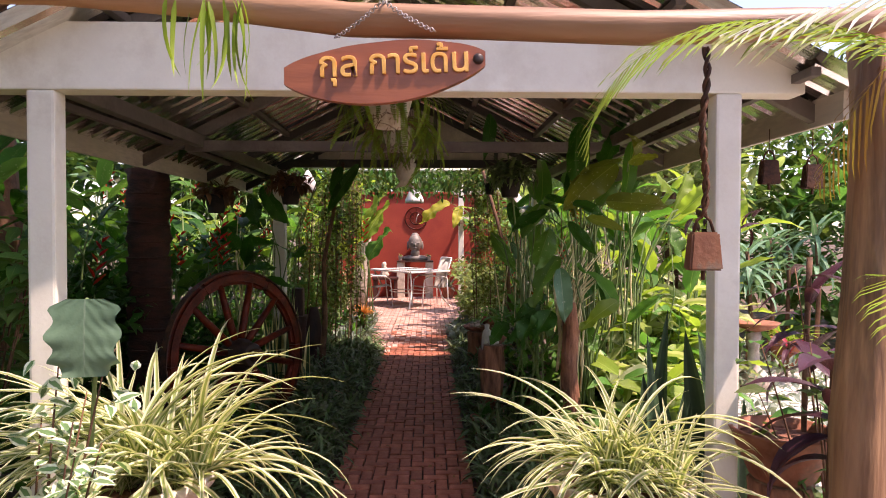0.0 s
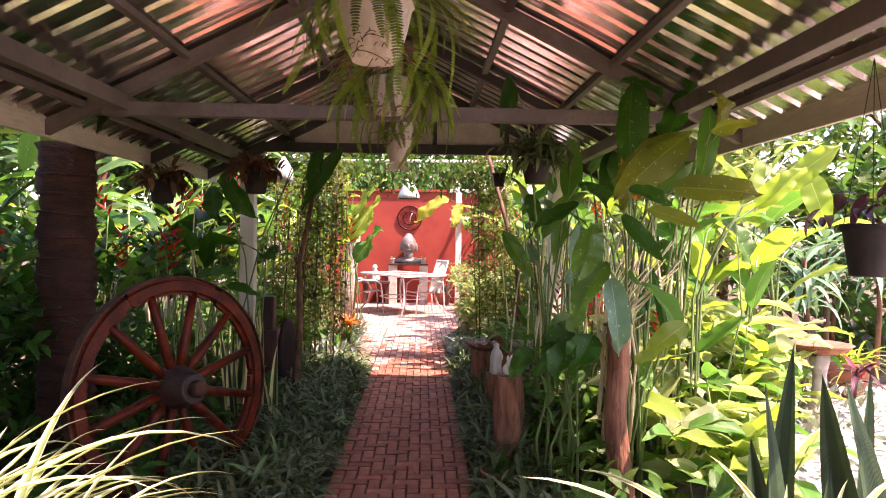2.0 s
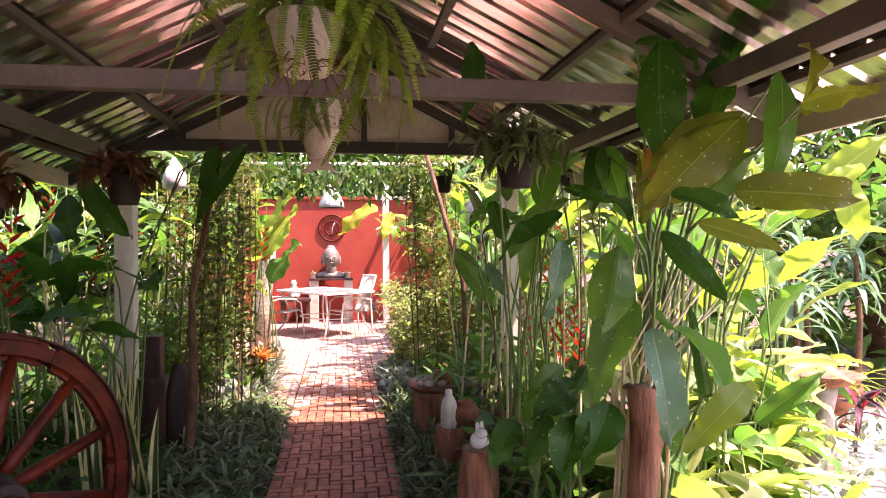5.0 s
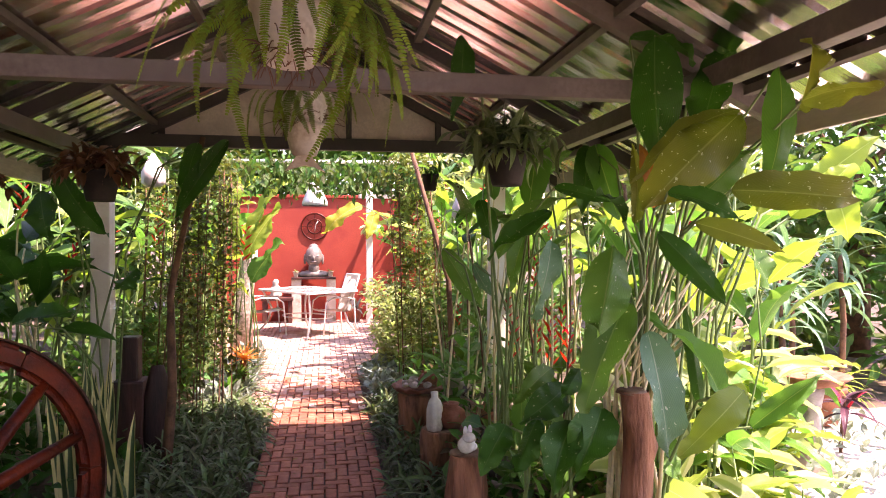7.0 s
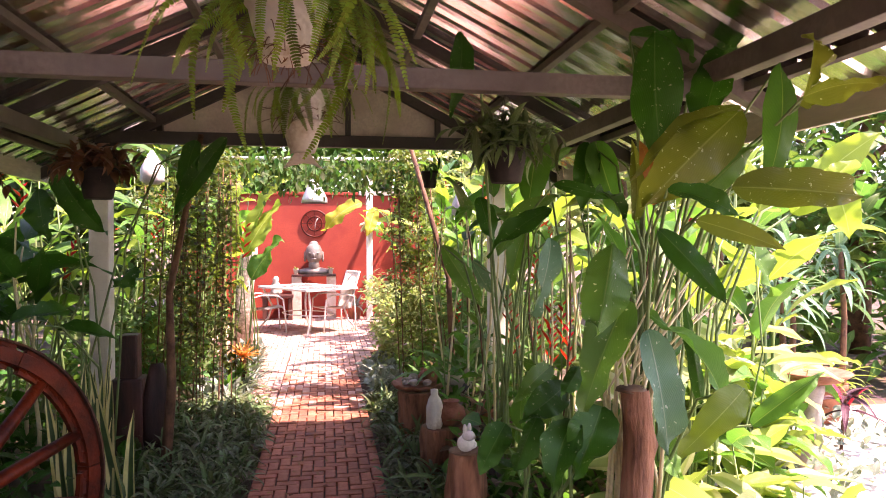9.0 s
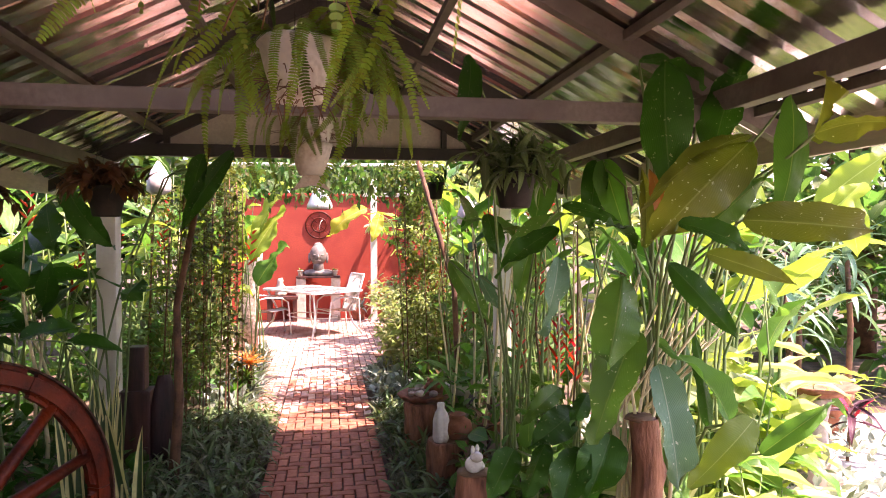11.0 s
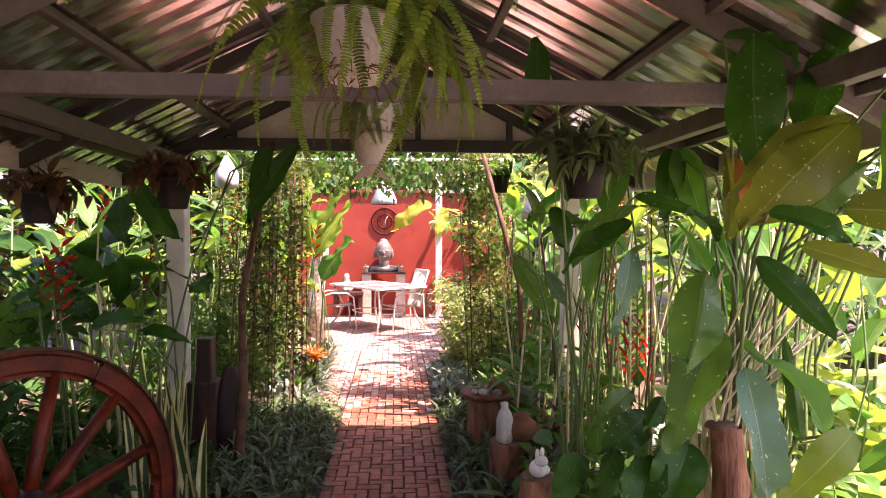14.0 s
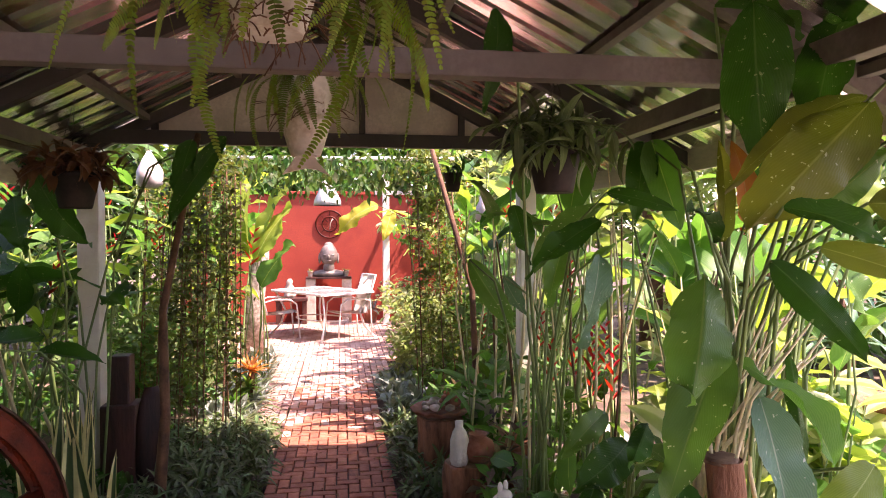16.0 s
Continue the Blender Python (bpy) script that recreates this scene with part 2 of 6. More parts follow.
def box_bm(x0, x1, y0, y1, z0, z1, bevel=0.0, bm=None):
    bm = bm or bmesh.new()
    m = Matrix.LocRotScale(((x0 + x1) / 2, (y0 + y1) / 2, (z0 + z1) / 2), None, (x1 - x0, y1 - y0, z1 - z0))
    made = bmesh.ops.create_cube(bm, size=1, matrix=m)["verts"]
    if bevel:
        es = list({e for v in made for e in v.link_edges})
        bmesh.ops.bevel(bm, geom=es, offset=bevel, segments=2, affect="EDGES", profile=0.6)
    return bm


def beam_bm(a, b, w, h, bevel=0.004, bm=None, up=(0, 0, 1)):
    """A squared bar from a to b."""
    bm = bm or bmesh.new()
    a, b = Vector(a), Vector(b)
    d = (b - a)
    y = d.normalized()
    x = y.cross(Vector(up)).normalized()
    z = x.cross(y)
    m = Matrix((x, y, z)).transposed().to_4x4()
    m.translation = (a + b) / 2
    made = bmesh.ops.create_cube(bm, size=1, matrix=m @ Matrix.Diagonal((w, d.length, h, 1)))["verts"]
    if bevel:
        es = list({e for v in made for e in v.link_edges})
        bmesh.ops.bevel(bm, geom=es, offset=bevel, segments=2, affect="EDGES", profile=0.6)
    return bm


def lathe_bm(profile, seg=24, wobble=0.0, bm=None, at=(0, 0, 0)):
    """Turns (radius, height) pairs round the upright axis."""
    bm = bm or bmesh.new()
    rings = []
    for k, (r, z) in enumerate(profile):
        ring = []
        for i in range(seg):
            a = 2 * math.pi * i / seg
            rr = r * (1 + wobble * noise.noise((math.cos(a) * 2 + at[0] * 7, math.sin(a) * 2 + at[1] * 7, z * 6)))
            ring.append(bm.verts.new((at[0] + rr * math.cos(a), at[1] + rr * math.sin(a), at[2] + z)))
        rings.append(ring)
    for p, q in zip(rings, rings[1:]):
        for i in range(seg):
            f = bm.faces.new((p[i], p[(i + 1) % seg], q[(i + 1) % seg], q[i]))
            f.smooth = True
    for ring, turn in ((rings[0], True), (rings[-1], False)):
        if profile[0 if turn else -1][0] > 1e-4:
            f = bm.faces.new(ring[::-1] if turn else ring)
    return bm


def tube_bm(points, radii, seg=8, bm=None, wobble=0.0, caps=True):
    """A round bar along points; radii a number or one for each point."""
    bm = bm or bmesh.new()
    pts = [Vector(p) for p in points]
    if not hasattr(radii, "__len__"):
        radii = [radii] * len(pts)
    rings, x = [], None
    for k, p in enumerate(pts):
        t = (pts[min(k + 1, len(pts) - 1)] - pts[max(k - 1, 0)]).normalized()
        if x is None:
            x = t.orthogonal().normalized()
        x = (x - t * x.dot(t)).normalized()
        y = t.cross(x)
        ring = []
        for i in range(seg):
            a = 2 * math.pi * i / seg
            d = x * math.cos(a) + y * math.sin(a)
            r = radii[k] * (1 + wobble * noise.noise(p * 5 + d * 1.5))
            ring.append(bm.verts.new(p + d * r))
        rings.append(ring)
    for p, q in zip(rings, rings[1:]):
        for i in range(seg):
            bm.faces.new((p[i], p[(i + 1) % seg], q[(i + 1) % seg], q[i])).smooth = True
    if caps:
        bm.faces.new(rings[0][::-1])
        bm.faces.new(rings[-1])
    return bm


def arc(a, b, lift=0.0, sag=0.0, n=8):
    """Points on a bowed line from a to b."""
    a, b = Vector(a), Vector(b)
    return [a.lerp(b, i / n) + Vector((0, 0, (lift - sag) * 4 * (i / n) * (1 - i / n))) for i in range(n + 1)]


# ---- setting ----
X0 = 0.2  # the middle of path and roof


def ground():
    bm = bmesh.new()
    n = 48
    xs = [X0 + math.copysign((abs(i - n / 2) / (n / 2)) ** 2.4 * 400, i - n / 2) for i in range(n + 1)]
    vs = [[bm.verts.new((x, y + 8, (0.0 if abs(x - X0) < 0.9 else 0.03 * noise.noise((x * 0.7, y * 0.7, 0))) - 0.035)) for x in xs] for y in xs]
    for i in range(n):
        for j in range(n):
            bm.faces.new((vs[i][j], vs[i][j + 1], vs[i + 1][j + 1], vs[i + 1][j]))
    tagged(part("ground", bm, SOIL), "dark soil with leaf litter between the garden beds", "ground", kind="structure")


ground()
bed = part("pavement", box_bm(2.602, 9.0, 1.5, 8.6, -0.06, -0.012, 0.01), GRAVEL)
part("yard_strip", box_bm(1.82, 2.6, 1.5, 4.75, -0.06, -0.012, 0.01), GRAVEL, bed)
# Pale strip added for sunlit litter between stems; it also bounces light upward.
part("yard_strip", box_bm(2.05, 2.6, 4.76, 9.4, -0.06, -0.014, 0.01), GRAVEL, bed)
tagged(bed, "pale dusty concrete yard beside the garden shelter", "pavement", kind="structure")

shelter = thing("shelter_frame", "open garden shelter frame of white posts and grey beams", "shelter", (X0, 0, 0), kind="structure")


def sx(x):
    return x - X0


for x0, x1, y0, y1, top in ((-1.224, -1.114, 3.54, 3.63, 2.033), (1.5, 1.605, 3.54, 3.63, 2.033), (-1.34, -1.21, 8.14, 8.27, 2.2), (1.485, 1.603, 8.14, 8.26, 2.2)):
    part("post", box_bm(sx(x0), sx(x1), y0, y1, -0.05, top, 0.012), WHITE_PAINT, shelter, "white painted concrete post with scuffs")
part("front_beam", box_bm(sx(-1.46), sx(1.86), 3.54, 3.66, 2.033, 2.3, 0.008), WHITE_PAINT, shelter, "white painted fascia beam")
part("tie_beam", box_bm(sx(-1.32), sx(1.68), 5.5, 5.56, 2.04, 2.112, 0.005), GREY_STEEL, shelter)
part("side_beam", box_bm(sx(1.585), sx(1.645), 3.67, 8.2, 2.065, 2.145, 0.005), GREY_STEEL, shelter)
part("side_beam", box_bm(sx(-1.25), sx(-1.19), 3.67, 8.2, 2.065, 2.145, 0.005), GREY_STEEL, shelter)
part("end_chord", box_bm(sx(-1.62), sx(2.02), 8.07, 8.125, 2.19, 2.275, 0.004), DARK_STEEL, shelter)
SLOPE = 0.5
RIDGE = 2.93


def roof_z(x):
    return RIDGE - SLOPE * abs(x - X0)


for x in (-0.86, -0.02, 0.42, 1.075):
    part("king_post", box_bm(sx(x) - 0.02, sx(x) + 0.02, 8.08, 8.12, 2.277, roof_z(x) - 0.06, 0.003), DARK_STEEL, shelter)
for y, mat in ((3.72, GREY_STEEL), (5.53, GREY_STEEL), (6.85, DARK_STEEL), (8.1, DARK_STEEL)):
    for side in (-1, 1):
        part("rafter", beam_bm((0, y, RIDGE - 0.05), (side * 1.83, y, RIDGE - 0.05 - SLOPE * 1.83), 0.05, 0.07, 0.004), mat, shelter)
for k in (0.02, 0.55, 1.1, 1.62):
    for side in (-1, 1):
        z = RIDGE - 0.012 - SLOPE * k
        part("purlin", box_bm(side * k - 0.02, side * k + 0.02, 3.4, 8.35, z - 0.035, z, 0.003), GREY_STEEL, shelter)
for x, lbl in ((-1.62, "cream painted eave board"), (2.0, "cream painted eave board")):
    part("eave_board", box_bm(sx(x) - 0.012, sx(x) + 0.012, 3.5, 8.35, 1.925, 2.04, 0.003), CREAM_WOOD, shelter, lbl)


def gable_board():
    bm = bmesh.new()
    w = 1.42
    front = [bm.verts.new(p) for p in ((-w, 8.13, 2.2), (w, 8.13, 2.2), (0, 8.13, RIDGE - 0.03))]
    back = [bm.verts.new((v.co.x, 8.15, v.co.z)) for v in front]
    bm.faces.new(front)
    bm.faces.new(back[::-1])
    for i in range(3):
        bm.faces.new((front[(i + 1) % 3], front[i], back[i], back[(i + 1) % 3]))
    part("gable_board", bm, CREAM_WOOD, shelter, "cream painted gable board")


gable_board()


def roof_sheet(side):
    """Box-ribbed sheets whose ribs run down the slope."""
    bm = bmesh.new()
    pitch, h = 0.152, 0.02
    y, prof = 3.3, []
    while y < 8.45:
        prof += [(y, 0), (y + 0.052, 0.002), (y + 0.104, 0), (y + 0.114, h), (y + 0.138, h)]
        y += pitch
    for lift, flip in ((0, False), (0.003, True)):
        rows = []
        for k in range(13):
            d = 1.9 * k / 12
            rows.append([bm.verts.new((side * d, yy, RIDGE - SLOPE * d + zz + lift + 0.006 * noise.noise((d * 3, yy * 2, side)))) for yy, zz in prof])
        for p, q in zip(rows, rows[1:]):
            for i in range(len(prof) - 1):
                f = (p[i], q[i], q[i + 1], p[i + 1])
                bm.faces.new(f if flip == (side > 0) else f[::-1])
    ob = part("roof_sheet", bm, ZINC)
    ob.matrix_basis = pose(X0, 0, 0)
    tagged(ob, "weathered zinc box-ribbed roof sheets on one slope", "roof", kind="structure")


roof_sheet(-1)
roof_sheet(1)
rc = part("ridge_cap", beam_bm((X0, 3.3, RIDGE + 0.035), (X0, 8.45, RIDGE + 0.035), 0.3, 0.01, 0.002), ZINC)
tagged(rc, "zinc ridge capping along the shelter roof", "roof", kind="structure")

# far terrace and wall
wall = thing("wall_north", "red painted plaster garden wall behind the terrace", "wall", kind="structure")
part("wall_panel", box_bm(-2.6, 2.6, 16.6, 16.75, -0.1, 2.42, 0.01), RED_WALL, wall)
part("wall_cap", box_bm(-2.65, 0.9, 16.56, 16.8, 2.42, 2.48, 0.01), RED_WALL, wall)
part("wall_cap", box_bm(0.902, 2.65, 16.56, 16.8, 2.42, 2.5, 0.01), CREAM_WOOD, wall, "pale wall capping")
part("wall_pier", box_bm(1.02, 1.14, 15.95, 16.07, -0.05, 2.75, 0.01), WHITE_PAINT, wall, "slim white post")

# ---- leaves ----
SPOT = (0.55, 0.6, 0.4)
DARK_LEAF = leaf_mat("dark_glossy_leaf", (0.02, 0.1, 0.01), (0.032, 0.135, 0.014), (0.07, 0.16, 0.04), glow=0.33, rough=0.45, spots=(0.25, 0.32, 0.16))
OLIVE_LEAF = leaf_mat("olive_spotted_leaf", (0.14, 0.19, 0.03), (0.21, 0.22, 0.035), (0.28, 0.32, 0.1), glow=0.5, rough=0.42, spots=SPOT)
MID_LEAF = leaf_mat("mid_green_spotted_leaf", (0.075, 0.19, 0.035), (0.11, 0.25, 0.05), (0.17, 0.28, 0.08), glow=0.45, rough=0.35, spots=SPOT)
BLUE_LEAF = leaf_mat("waxy_blue_green_leaf", (0.1, 0.24, 0.13), (0.15, 0.3, 0.18), (0.36, 0.46, 0.33), glow=0.25, rough=0.35, spots=(0.6, 0.65, 0.55))
# Lime colour for leaves in the sun; their brightness is painted in.
LIME_LEAF = leaf_mat("sunlit_lime_leaf", (0.19, 0.31, 0.04), (0.28, 0.38, 0.06), (0.4, 0.5, 0.15), glow=0.5, rough=0.4)
FRESH_LEAF = leaf_mat("fresh_green_leaf", (0.06, 0.2, 0.035), (0.09, 0.25, 0.04), (0.24, 0.38, 0.1), glow=0.45, rough=0.35)
RUST_LEAF = leaf_mat("withered_orange_leaf", (0.5, 0.16, 0.03), (0.32, 0.13, 0.03), (0.4, 0.25, 0.1), glow=0.4, rough=0.6)
YELLOW_LEAF = leaf_mat("yellow_leaf", (0.5, 0.5, 0.06), (0.6, 0.55, 0.07), (0.6, 0.6, 0.3), glow=0.5, rough=0.5)
SPIDER_LEAF = leaf_mat("striped_spider_plant_leaf", (0.2, 0.28, 0.085), (0.26, 0.32, 0.11), edge=(0.68, 0.67, 0.46), glow=0.35, rough=0.45, spread=0.2)
SNAKE_LEAF = leaf_mat("yellow_edged_snake_plant_leaf", (0.035, 0.08, 0.03), (0.05, 0.1, 0.035), edge=(0.72, 0.66, 0.32), glow=0.2, rough=0.4)
SNAKE_DARK = leaf_mat("dark_snake_plant_leaf", (0.025, 0.055, 0.028), (0.03, 0.065, 0.03), edge=(0.06, 0.11, 0.05), glow=0.08, rough=0.4)
FERN_LEAF = leaf_mat("fern_leaf", (0.13, 0.24, 0.03), (0.23, 0.34, 0.05), glow=0.45, rough=0.5, spread=0.35)
FERN_DARK = leaf_mat("dull_fern_leaf", (0.07, 0.13, 0.02), (0.13, 0.2, 0.03), glow=0.4, rough=0.55, spread=0.4)
COVER_LEAF = leaf_mat("dark_ground_cover_leaf", (0.06, 0.11, 0.032), (0.14, 0.2, 0.08), (0.22, 0.28, 0.15), glow=0.2, rough=0.36, spread=0.5)
SMALL_LEAF = leaf_mat("small_vine_leaf", (0.1, 0.15, 0.03), (0.18, 0.22, 0.05), glow=0.42, rough=0.45, spread=0.5)
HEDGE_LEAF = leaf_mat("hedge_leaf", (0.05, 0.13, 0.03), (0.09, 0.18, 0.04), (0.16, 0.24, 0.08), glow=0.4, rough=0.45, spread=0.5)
# Darker copy of the hedge leaf; the left side's shade is in its colour.
SHADE_LEAF = leaf_mat("shaded_hedge_leaf", (0.03, 0.085, 0.022), (0.055, 0.12, 0.03), (0.1, 0.16, 0.06), glow=0.35, rough=0.45, spread=0.55)
# Pale copy for shrubs in full sun, the glare put into the colour.
BRIGHT_HEDGE = leaf_mat("sun_paled_shrub_leaf", (0.2, 0.27, 0.11), (0.32, 0.38, 0.19), (0.38, 0.43, 0.25), glow=0.5, rough=0.45, spread=0.4)
VARI_LEAF = leaf_mat("white_edged_shrub_leaf", (0.1, 0.2, 0.08), (0.14, 0.25, 0.1), edge=(0.62, 0.68, 0.52), glow=0.3, rough=0.45)
PURPLE_LEAF = leaf_mat("dark_purple_leaf", (0.05, 0.018, 0.028), (0.07, 0.022, 0.035), (0.13, 0.035, 0.06), glow=0.14, rough=0.4)
PINK_LEAF = leaf_mat("crimson_leaf", (0.5, 0.02, 0.07), (0.4, 0.03, 0.08), (0.6, 0.2, 0.2), glow=0.45, rough=0.4)
RHOEO_LEAF = leaf_mat("grey_green_rosette_leaf", (0.13, 0.18, 0.14), (0.2, 0.25, 0.2), (0.36, 0.36, 0.32), glow=0.2, rough=0.35, spread=0.3)
BRACT = leaf_mat("red_flower_bract", (0.62, 0.025, 0.02), (0.55, 0.06, 0.02), glow=0.35, rough=0.4, spread=0.15)
ORANGE_BRACT = leaf_mat("orange_flower_bract", (0.72, 0.22, 0.05), (0.7, 0.35, 0.1), glow=0.35, rough=0.5, spread=0.2)
PALM_LEAF = leaf_mat("yellow_green_palm_leaf", (0.2, 0.32, 0.035), (0.3, 0.42, 0.06), glow=0.45, rough=0.4, spread=0.25)
PALE_PALM = leaf_mat("pale_grey_palm_leaf", (0.4, 0.45, 0.38), (0.5, 0.53, 0.45), glow=0.3, rough=0.5, spread=0.2)
DRY_LEAF = leaf_mat("dry_brown_leaf", (0.22, 0.1, 0.045), (0.32, 0.17, 0.08), glow=0.25, rough=0.7, spread=0.4)

SHAPES = {
    "broad": lambda t: math.sin(math.pi * t ** 0.68) ** 0.85 * (1 - 0.55 * t ** 4),
    "lance": lambda t: math.sin(math.pi * t ** 0.7) ** 0.9,
    "blade": lambda t: min(1, 0.35 + t * 5) * (1 - t ** 2.6) ** 0.9,
    "ovate": lambda t: 2.05 * t ** 0.5 * (1 - t) ** 1.0 * (1 + 0.5 * t) * 0.98,
    "torn": lambda t: min(1, 0.55 + t * 4) * (1 if t < 0.86 else 0.72) * (0.9 + 0.1 * math.sin(t * 17)),
    "heart": lambda t: math.sin(math.pi * t ** 0.55) ** 0.8,
}


def leaf_data(L, W, bend=0.7, fold=0.2, shape="broad", nl=8, nc=2, wave=0.0, seed=0, twist=0.0, quilt=0.0):
    """Points, faces and uv of one leaf: base at the origin, along +y, upper side +z."""
    rnd = random.Random(seed)
    V, UV, F = [], [], []
    y = z = 0.0
    ph = rnd.uniform(0, 6)
    folds = (fold * rnd.uniform(0.3, 1.1), fold * rnd.uniform(0.6, 2.0))
    for i in range(nl + 1):
        t = i / nl
        th = -bend * t ** 1.2
        if i:
            y += math.cos(th) * L / nl
            z += math.sin(th) * L / nl
        w = W / 2 * SHAPES[shape](min(0.999, max(0.001, t)))
        tw = twist * t
        for j in range(-nc, nc + 1):
            u = j / nc
            fo = folds[u > 0]
            lift = abs(u) * w * math.sin(fo) + wave * W * (math.sin(ph + t * 9 + (u > 0) * 2) + 0.5 * math.sin(ph * 2 + t * 23)) * abs(u) ** 1.5 * (0.3 + t) + quilt * W * math.sin((t * 1.1 - abs(u) * 0.28) * 75) * min(1, 4 * abs(u))
            x = u * w * math.cos(fo)
            x, lift = x * math.cos(tw) - lift * math.sin(tw), x * math.sin(tw) + lift * math.cos(tw)
            V.append((x, y - math.sin(th) * lift, z + math.cos(th) * lift))
            UV.append((0.5 + u / 2, t))
    n = 2 * nc + 1
    for i in range(nl):
        for j in range(n - 1):
            a = i * n + j
            F.append((a, a + 1, a + n + 1, a + n))
    return np.array(V), F, np.array(UV)


def frond_data(L, pairs, pin, bend, width=0.012, sweep=0.5, droop=0.3, seed=0, taper=True, curl=0.0):
    """A feather-like frond: a thin rib and pairs of narrow leaflets."""
    rnd = random.Random(seed)
    V, UV, F = [], [], []
    y = z = 0.0
    spine = []
    n = pairs
    for i in range(n + 1):
        t = i / n
        th = -bend * (t ** curl if curl else 1 - (1 - t) ** 2.2)
        if i:
            y += math.cos(th) * L / n
            z += math.sin(th) * L / n
        spine.append((y, z, th))
    for i, (y, z, th) in enumerate(spine):
        r = 0.0022 * (1.3 - i / n) * (1 if L < 1 else 3)
        V += [(-r, y, z), (r, y, z)]
        UV += [(0.4, i / n), (0.6, i / n)]
        if i:
            a = 2 * i
            F.append((a - 2, a - 1, a + 1, a))
    for i, (y, z, th) in enumerate(spine[1:], 1):
        t = i / n
        size = pin * ((math.sin(math.pi * min(1, 0.12 + t * 0.86)) ** 0.55) if taper else 1 - 0.4 * t)
        for side in (-1, 1):
            k = rnd.uniform(0.85, 1.1)
            d = Vector((side * math.cos(sweep * 0.8), math.sin(sweep * 0.8) * math.cos(th), math.sin(sweep * 0.8) * math.sin(th) - droop * rnd.uniform(0.4, 1.3))).normalized() * size * k
            o = Vector((0, y, z))
            al = Vector((0, math.cos(th), math.sin(th))) * width / 2
            b = len(V)
            mid = o + d * 0.45
            tip = o + d + Vector((0, 0, -droop * size * 0.25))
            far = o + d * 0.85
            for p in (o - al * 0.8, o + al * 0.8, mid + al, far + al * 0.75, tip, far - al * 0.55, mid - al):
                V.append(tuple(p))
                UV.append((0.5, t))
            F += [(b, b + 1, b + 2, b + 6), (b + 2, b + 3, b + 5, b + 6), (b + 3, b + 4, b + 5)]
    return np.array(V), F, np.array(UV)


def to_mesh(name, V, F, UV, mat):
    me = bpy.data.meshes.new(name)
    me.from_pydata([tuple(v) for v in V], [], F)
    lay = me.uv_layers.new(name="UVMap")
    idx = np.empty(len(me.loops), dtype=np.int32)
    me.loops.foreach_get("vertex_index", idx)
    lay.data.foreach_set("uv", np.asarray(UV, dtype=np.float32)[idx].ravel())
    me.materials.append(mat)
    return smooth(me)


def merged(name, pieces, mat):
    """One mesh of many placed copies: pieces are (leaf data, matrix)."""
    Vs, Fs, Us, off = [], [], [], 0
    for (V, F, UV), m in pieces:
        M = np.array(m)
        Vs.append(V @ M[:3, :3].T + M[:3, 3])
        Us.append(UV)
        Fs += [tuple(i + off for i in f) for f in F]
        off += len(V)
    return to_mesh(name, np.concatenate(Vs), Fs, np.concatenate(Us), mat)


def aim(p, d, face=(0, 0, 1), s=1.0, roll=0.0):
    """Puts a leaf's base at p, along d, its upper side turned towards face."""
    y = Vector(d).normalized()
    f = Vector(face)
    x = y.cross(f)
    if x.length < 1e-3:
        x = y.orthogonal()
    x.normalize()
    z = x.cross(y)
    m = Matrix((x, y, z)).transposed().to_4x4()
    m.translation = p
    return m @ Matrix.Rotation(roll, 4, "Y") @ Matrix.Diagonal((s, s, s, 1))


def put(name, me, parent, m, label=""):
    ob = new(name, me)
    ob.parent = parent
    ob.matrix_basis = m
    return tagged(ob, label) if label else ob


def variants(name, mat, specs, **kw):
    return [to_mesh(name, *leaf_data(L, W, bend, fold, seed=i, **kw), mat) for i, (L, W, bend, fold) in enumerate(specs)]


KINDS = {0: DARK_LEAF, 1: OLIVE_LEAF, 2: MID_LEAF, 3: BLUE_LEAF, 4: LIME_LEAF, 5: FRESH_LEAF, 6: RUST_LEAF, 7: YELLOW_LEAF}
SAYS = {0: "dark glossy leaf", 1: "olive leaf with pale spots", 2: "mid green leaf with pale spots", 3: "blue-green waxy leaf", 4: "sunlit lime leaf", 5: "fresh green leaf", 6: "withered orange leaf", 7: "yellow leaf"}
EYE_SIDE = Vector((-0.35, -1, 0.35))


